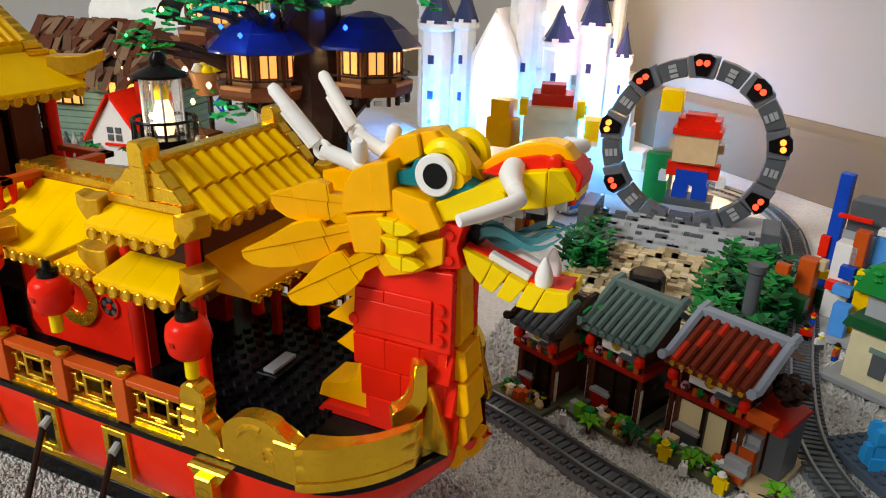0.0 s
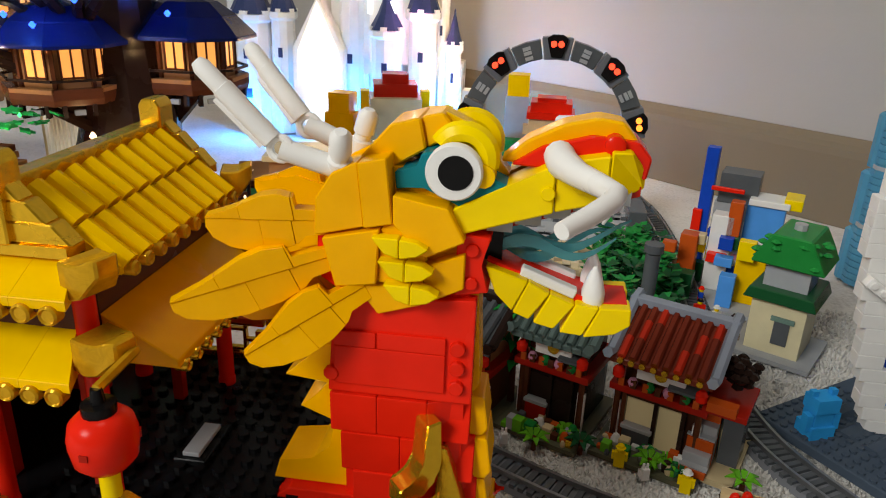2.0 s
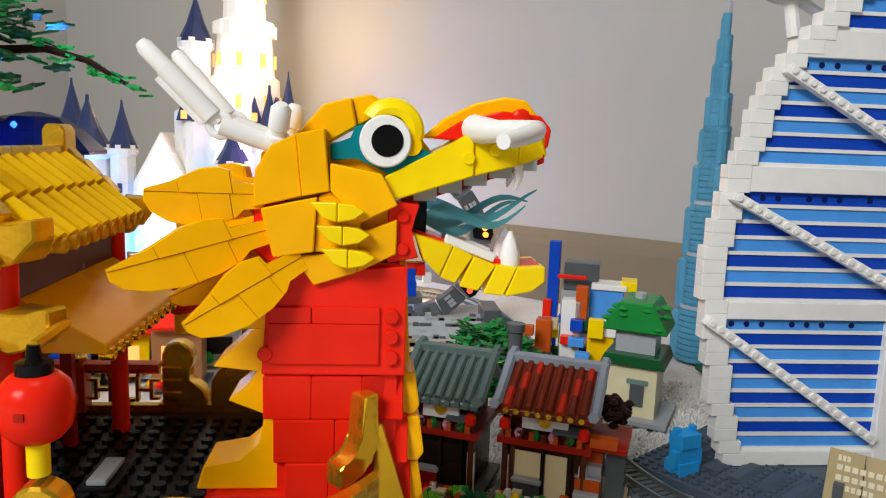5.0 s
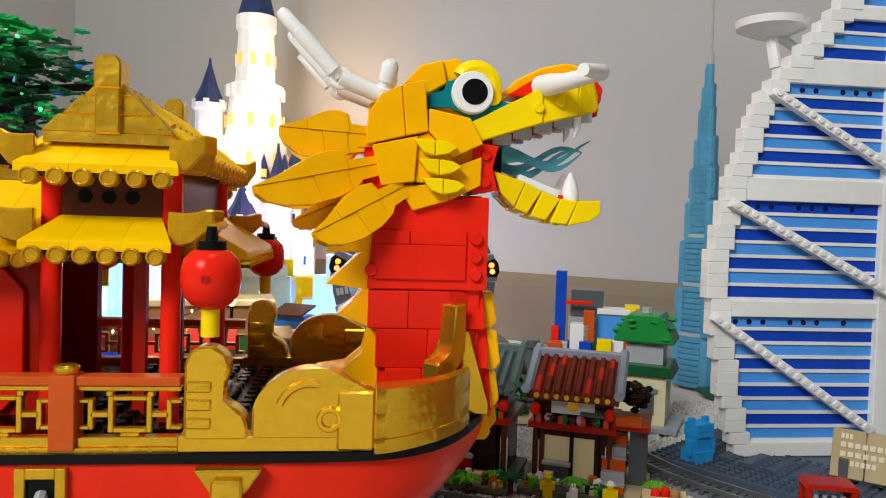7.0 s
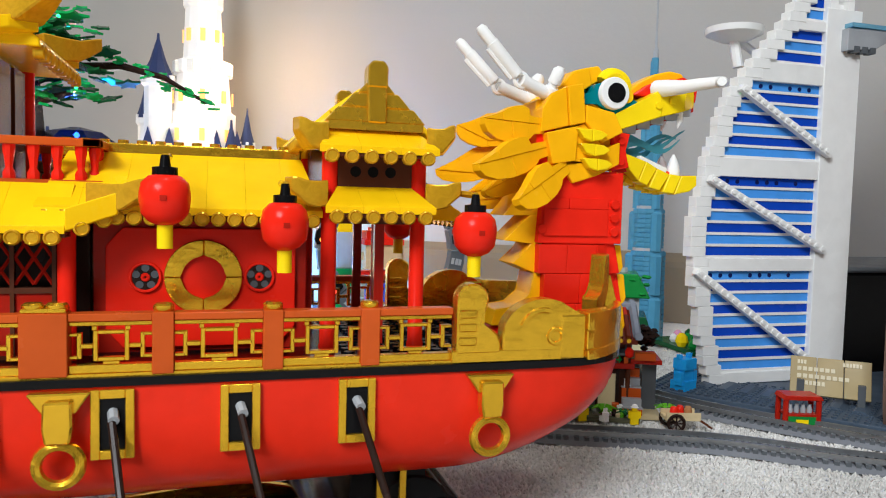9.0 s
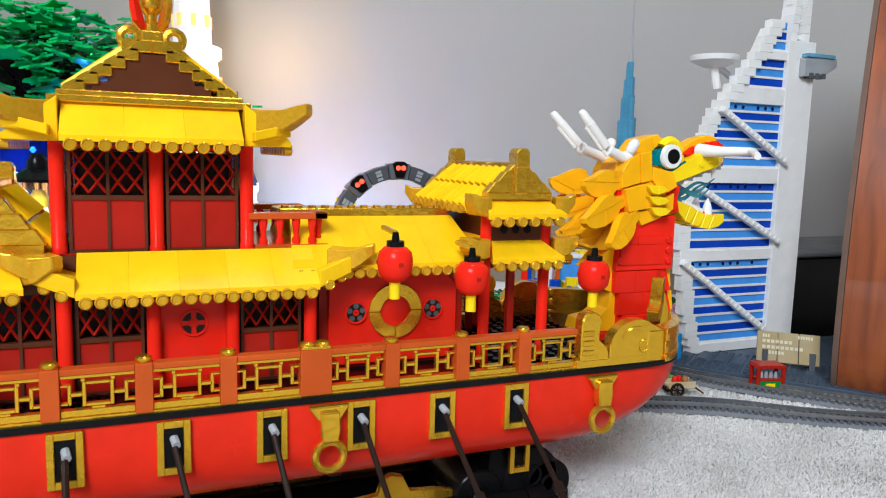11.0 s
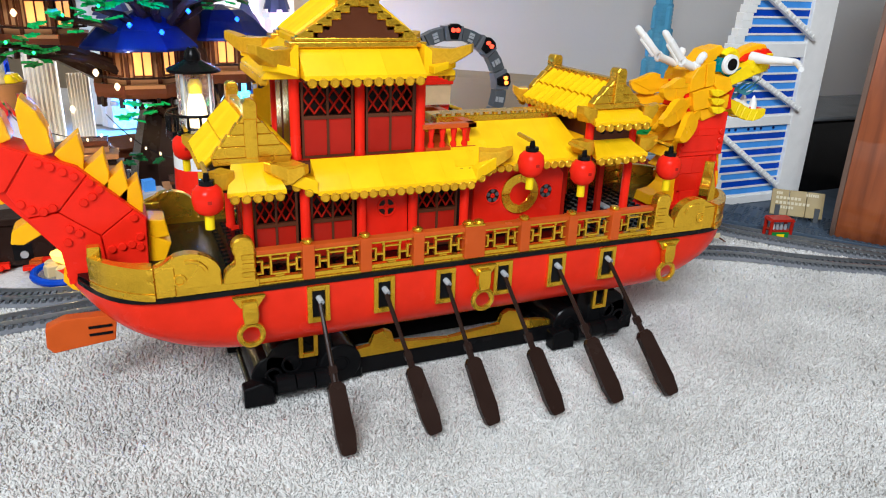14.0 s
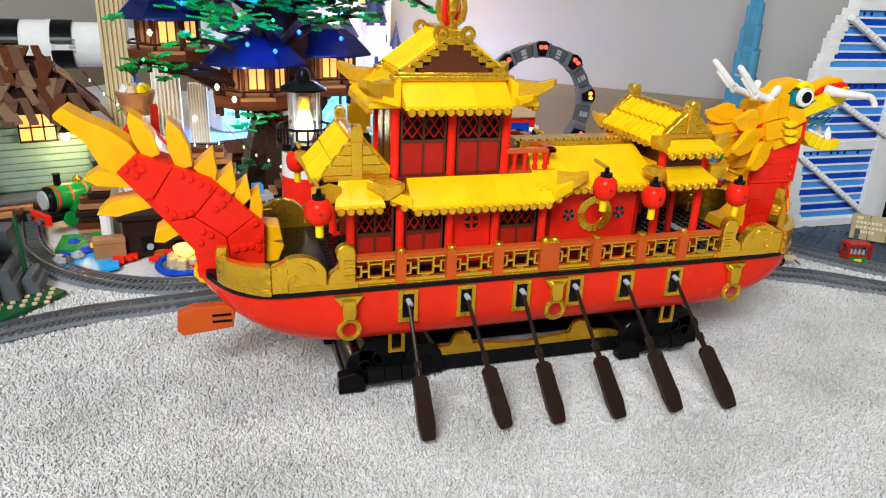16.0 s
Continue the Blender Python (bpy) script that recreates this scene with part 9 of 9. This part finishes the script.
    lpart("basin", lathe(B(), (0, 0, 0), [(0.029, 0), (0.029, 0.005)], 20), CLEAR, pd)
    for k in range(7):
        a = 2 * math.pi * k / 7
        lpart("stone", box(B(), -0.006, 0.006, -0.005, 0.005, 0.004, 0.016, Matrix.Translation((0.015 * math.cos(a), 0.015 * math.sin(a), 0)) @ Matrix.Rotation(a, 4, "Z")), TAN, pd, bev=0.001)
    lpart("flower", lathe(B(), (0, 0, 0.014), [(0.004, 0), (0.012, 0.006), (0.014, 0.012), (0.006, 0.014)], 10), glow("glowing_flower", (1.0, 0.62, 0.1), 2.5, (0.9, 0.6, 0.1)), pd, smooth=True)
    bulb("fountain_led", (-0.672, 0.525, 0.04), 0.025, (1.0, 0.75, 0.35), 0.003)

    bk = model("basket_on_stand", (-0.735, 0.82, 0), 0, "brown bucket of pale fruit on a slim stand", "planter")
    lpart("stand", lathe(B(), (0, 0, 0), [(0.02, 0), (0.004, 0.006), (0.004, 0.12), (0.014, 0.124)], 10), DBROWN, bk)
    lpart("bucket", lathe(B(), (0, 0, 0), [(0.018, 0.124), (0.026, 0.152), (0.027, 0.156)], 14), NOUG, bk, smooth=True)
    for i in range(7):
        a = 0.9 * i
        lpart("fruit", lathe(B(), (0.014 * math.cos(a), 0.014 * math.sin(a), 0.157), [(0.004, -0.006), (0.009, 0), (0.004, 0.009)], 9), (LEM, WHITE, TAN)[i % 3], bk, smooth=True)
    leafy(bk, 0.0, 0.0, 0.176, 0.026, DGREEN, 5)
    leafy(bk, 0.0, 0.0, 0.118, 0.03, GREEN, 6)

    # pale ribbed towers; warm lamplight is put into their emissive cores
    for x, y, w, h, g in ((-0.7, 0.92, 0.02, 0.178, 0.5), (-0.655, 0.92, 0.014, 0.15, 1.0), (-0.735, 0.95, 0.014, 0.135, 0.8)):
        rt = thing("ribbed_tower_model", (x, y, 0), "pale ribbed tower model with a warm emissive core", "model building", "ribbed towers")
        part("core", box(B(), x - w, x + w, y - 0.016, y + 0.016, 0, h), glow("glow_ribbed_%d" % int(g * 10), (1.0, 0.84, 0.55), g), rt)
        for k in range(7):
            xx = x - w + 2 * w * (k + 0.5) / 7
            part("rib", box(B(), xx - 0.0016, xx + 0.0016, y - 0.0195, y - 0.016, 0, h + 0.004), WHITE, rt)
    tc = thing("tan_slab_tower", (-0.775, 1.0, 0), "tall plain tan ribbed slab tower", "model building")
    part("core", box(B(), -0.795, -0.755, 0.99, 1.02, 0, 0.42), TAN, tc)
    for k in range(6):
        part("rib", box(B(), -0.794 + 0.0068 * k, -0.79 + 0.0068 * k, 0.986, 0.99, 0, 0.42), TAN, tc)

    # white rocket lying on blue trestles
    rc = thing("rocket_model", (-1.0, 1.16, 0.1), "long white and black rocket model lying on blue trestles", "model rocket")
    part("body", lathe(B(), (0, 1.16, 0.183), [(0.041, -1.3), (0.041, -0.9), (0.042, -0.898), (0.042, -0.888), (0.038, -0.884), (0.038, -0.79), (0.028, -0.76), (0.027, -0.74)], 26, "x"), WHITE, rc, smooth=True)
    for x0, x1, a0, a1 in ((-1.0, -0.938, 95, 265), (-0.89, -0.857, 95, 172), (-0.89, -0.857, 188, 265), (-1.12, -1.06, 95, 172)):
        ring = range(a0, a1 + 1, 7)
        pts = [(1.16 + 0.0423 * math.cos(radians(a)), 0.183 + 0.0423 * math.sin(radians(a))) for a in ring] + [(1.16 + 0.0385 * math.cos(radians(a)), 0.183 + 0.0385 * math.sin(radians(a))) for a in reversed(ring)]
        part("black_panel", slab(B(), pts, x0, x1, "x"), BLACK, rc)
    for z in (0.19, 0.196, 0.202, 0.208):
        part("lettering_bar", box(B(), -0.862, -0.852, 1.1212, 1.1235, z - 0.016, z - 0.012), LGREY, rc)
    for x in (-1.05, -0.79):
        bm = B()
        for s in (-1, 1):
            tube(bm, [(x - 0.02, 1.16 + s * 0.025, 0.0), (x - 0.02, 1.16 + s * 0.025, 0.138)], 0.003, 6)
            tube(bm, [(x + 0.02, 1.16 + s * 0.025, 0.0), (x + 0.02, 1.16 + s * 0.025, 0.138)], 0.003, 6)
            for z in (0.0, 0.045, 0.09):
                tube(bm, [(x - 0.02, 1.16 + s * 0.025, z), (x + 0.02, 1.16 + s * 0.025, z + 0.04)], 0.0022, 5)
                tube(bm, [(x + 0.02, 1.16 + s * 0.025, z), (x - 0.02, 1.16 + s * 0.025, z + 0.04)], 0.0022, 5)
        tr = thing("blue_trestle", (x, 1.16, 0), "blue latticed trestle under the rocket", "trestle", "rocket trestles")
        part("lattice", bm, BLUE, tr)
        part("saddle", box(B(), x - 0.022, x + 0.022, 1.132, 1.188, 0.138, 0.145), BLUE, tr)


shore()


def clutter():
    """Small crowded models between the tree house and the castle."""
    rng = random.Random(44)
    spots = [(-0.45, 0.66, RED), (-0.43, 0.63, BLUE), (-0.4, 0.68, MBLUE), (-0.36, 0.73, LEM), (-0.33, 0.8, DORA), (-0.4, 0.8, GREEN), (-0.3, 0.7, NOUG), (-0.28, 0.78, WHITE), (-0.44, 0.9, BROWN), (-0.36, 0.9, LGREY), (-0.25, 0.86, DGREY), (-0.6, 0.92, BROWN), (-0.24, 0.95, MBLUE), (-0.63, 0.6, DBROWN), (-0.59, 0.56, DGREEN)]
    for i, (x, y, mat) in enumerate(spots):
        kiosk = model("small_kiosk", (x, y, 0), rng.uniform(-30, 30), "small crowded kiosk of mixed toy bricks", "model kiosk", "toy kiosks")
        w = rng.uniform(0.016, 0.026)
        h = rng.uniform(0.03, 0.06)
        lpart("base_plate", box(B(), -w - 0.006, w + 0.006, -w, w, 0, 0.0035), rng.choice([DGREEN, LGREY, TAN, DGREY]), kiosk)
        lpart("wall", box(B(), -w, w, -w * 0.6, w * 0.8, 0.0035, h), mat, kiosk, bev=0.0006)
        lpart("opening", box(B(), -w * 0.6, w * 0.6, -w * 0.64, -w * 0.58, h * 0.25, h * 0.7), WARM if i % 3 == 0 else DBROWN, kiosk)
        lpart("awning", slab(B(), [(-w * 1.15, h), (w * 0.9, h + 0.01), (w * 0.9, h + 0.013), (-w * 1.15, h + 0.003)], -w * 1.1, w * 1.1, "x"), rng.choice([BROWN, RED, BLUE, NOUG, DGREEN]), kiosk, bev=0.0005)
        for k in range(5):
            s = rng.uniform(0.003, 0.006)
            px, py = rng.uniform(-w, w), rng.uniform(-w, -w * 0.7)
            lpart("shop_ware", lathe(B(), (px, py, 0.0035), [(s, 0), (s * 1.2, s), (s * 0.5, s * 2)], 8), rng.choice([RED, LEM, GREEN, WHITE, ORA, PINK]), kiosk)
    for x, y, z in ((-0.42, 0.64, 0.085), (-0.37, 0.7, 0.095), (-0.29, 0.76, 0.09), (-0.47, 0.63, 0.1)):
        ln = model("lamp_post", (x, y, 0), 0, "thin black lamp post with a glowing globe", "lamp post", "toy lamp posts")
        lpart("post", lathe(B(), (0, 0, 0), [(0.006, 0), (0.002, 0.004), (0.0018, z)], 8), BLACK, ln)
        lpart("globe", lathe(B(), (0, 0, z), [(0.002, 0), (0.0055, 0.005), (0.002, 0.01)], 10), WHITELED, ln, smooth=True)
    for x, y, w in ((-0.35, 0.68, 0.07), (-0.27, 0.8, 0.08), (-0.44, 0.62, 0.06)):
        bulb("kiosk_light", (x, y, 0.11), w, (1.0, 0.75, 0.42))
    pr = model("flat_roof_shelf", (-0.33, 0.83, 0), 10, "low tan shelf building with a flat roof", "model building")
    lpart("wall", box(B(), -0.06, 0.07, -0.03, 0.03, 0, 0.085), NOUG, pr, bev=0.001)
    lpart("roof", box(B(), -0.066, 0.076, -0.036, 0.036, 0.085, 0.092), TAN, pr, bev=0.001)
    lpart("lit_panel", box(B(), -0.02, 0.02, -0.0315, -0.0295, 0.03, 0.06), WARM, pr)


clutter()


def stepped_piles():
    """Brown timber steps, crates and a dark bridge arch at the foot of the tree house."""
    rng = random.Random(9)
    for x, y, w, h in ((-0.64, 0.7, 0.045, 0.11), (-0.7, 0.74, 0.05, 0.09), (-0.59, 0.65, 0.03, 0.05), (-0.49, 0.7, 0.04, 0.07), (-0.42, 0.74, 0.04, 0.08), (-0.77, 0.7, 0.04, 0.06)):
        pile = model("timber_steps", (x, y, 0), rng.uniform(-25, 25), "pile of dark brown toy planks like steps", "timber steps", "timber steps")
        n = int(h / 0.0075)
        for i in range(n):
            k = 1 - 0.55 * i / n
            dx, dy = rng.uniform(-0.006, 0.006), rng.uniform(-0.004, 0.004)
            lpart("plank", box(B(), -w * k + dx, w * k + dx, -0.03 * k + dy, 0.03 * k + dy, 0.0076 * i, 0.0076 * i + 0.0064), rng.choice([BROWN, DBROWN, DBROWN, NOUG]), pile, bev=0.0005)
    for x, y, z, mat in ((-0.585, 0.62, 0.06, LGREY), (-0.56, 0.61, 0.035, WHITE), (-0.61, 0.63, 0.04, TAN)):
        cr = model("pale_crate_house", (x, y, 0), 14, "small pale grid-fronted toy building", "model building", "crate houses")
        lpart("wall", box(B(), -0.017, 0.017, -0.012, 0.012, 0, z), mat, cr, bev=0.0008)
        for i in range(4):
            for j in range(max(1, int(z / 0.012))):
                lpart("window", box(B(), -0.0135 + 0.0075 * i, -0.0095 + 0.0075 * i, -0.0128, -0.0118, 0.004 + 0.011 * j, 0.009 + 0.011 * j), DGREY, cr)
        lpart("roof_block", box(B(), -0.006, 0.006, -0.006, 0.006, z, z + 0.012), MBLUE if mat == LGREY else LEM, cr)
    br = model("dark_arch_bridge", (-0.565, 0.575, 0), 30, "black and grey toy bridge arch", "model bridge")
    lpart("deck", slab(B(), [(-0.045, 0.0), (-0.005, 0.04), (0.005, 0.04), (0.045, 0.0), (0.036, 0.0), (0.0, 0.032), (-0.036, 0.0)], -0.012, 0.012), BLACK, br)
    for i in range(6):
        lpart("tread", box(B(), 0.004 + 0.0065 * i, 0.01 + 0.0065 * i, -0.013, 0.013, 0.034 - 0.0062 * i, 0.037 - 0.0062 * i), LGREY, br)
        lpart("tread", box(B(), -0.01 - 0.0065 * i, -0.004 - 0.0065 * i, -0.013, 0.013, 0.034 - 0.0062 * i, 0.037 - 0.0062 * i), DGREY, br)


stepped_piles()


def string_lights():
    rng = random.Random(70)
    for a, b, sag, n in (((-0.62, 0.64, 0.12), (-0.78, 0.7, 0.2), 0.03, 11), ((-0.5, 0.64, 0.1), (-0.62, 0.66, 0.14), 0.03, 8), ((-0.44, 0.64, 0.09), (-0.3, 0.74, 0.1), 0.02, 9)):
        a, b = Vector(a), Vector(b)
        sl = thing("string_lights", a, "string of tiny warm lights on dark wire", "string lights", "string lights")
        pts = [a.lerp(b, t / 20) - Vector((0, 0, sag * 4 * (t / 20) * (1 - t / 20))) for t in range(21)]
        part("wire", tube(B(), pts, 0.0005, 4), BLACK, sl)
        for i in range(n):
            p = a.lerp(b, (i + 0.5) / n) - Vector((0, 0, sag * 4 * (i + 0.5) / n * (1 - (i + 0.5) / n)))
            part("bulb", lathe(B(), p + Vector((0, 0, rng.uniform(-0.004, 0.002))), [(0.0006, -0.0018), (0.0014, 0), (0.0006, 0.0018)], 6), WHITELED, sl)


string_lights()


# ---- curved wooden furniture and the box in the corner ----
def furniture():
    fr = thing("wooden_cabinet_side", (0.25, 0.32, 0), "tall curved polished cherry-wood furniture panel", "furniture")
    # a bellied board: it swells out near its foot and falls back towards the top
    along, face = Vector((0.53, -0.848, 0)), Vector((-0.848, -0.53, 0))
    foot = Vector((0.19, 0.353, 0))
    profile = [(0.0, 0.02), (0.012, 0.011), (0.03, 0.005), (0.055, 0.0015), (0.085, 0.0), (0.12, 0.0006), (0.155, 0.003), (0.19, 0.0075), (0.23, 0.015), (0.27, 0.0245), (0.32, 0.038), (0.38, 0.058), (0.45, 0.086), (0.52, 0.12)]
    def board(a, b, thick, out):
        bm = B()
        rows = []
        for z, r in profile:
            up = Vector((0, 0, z))
            front, back = -face * (r - out), -face * (r + thick)
            rows.append([bm.verts.new(foot + up + along * q + o) for q, o in ((a, front), (b, front), (b, back), (a, back))])
        for r0, r1 in zip(rows, rows[1:]):
            for k in range(4):
                bm.faces.new((r0[k], r0[(k + 1) % 4], r1[(k + 1) % 4], r1[k]))
        bm.faces.new(rows[0][::-1])
        bm.faces.new(rows[-1])
        return bm
    part("curved_panel", board(0.006, 0.4, 0.008, 0.0), CHERRY, fr, smooth=True)
    part("end_edge", board(0.0, 0.0055, 0.007, 0.0008), plastic("pale_wood_edge", (0.16, 0.1, 0.075), 0.4), fr, "thin pale edge strip", smooth=True)
    # Low box, enlarged so its black also stands in for the baseboard's shade.
    bx = thing("black_box", (0.47, 0.68, 0), "low black box, enlarged to stand in for wall shade", "box")
    part("body", box(B(), 0.3, 0.62, 0.52, 0.68, 0, 0.115), BLACK, bx, bev=0.003)
    part("lid", box(B(), 0.298, 0.622, 0.518, 0.682, 0.115, 0.121), DGREY, bx, bev=0.002)


furniture()
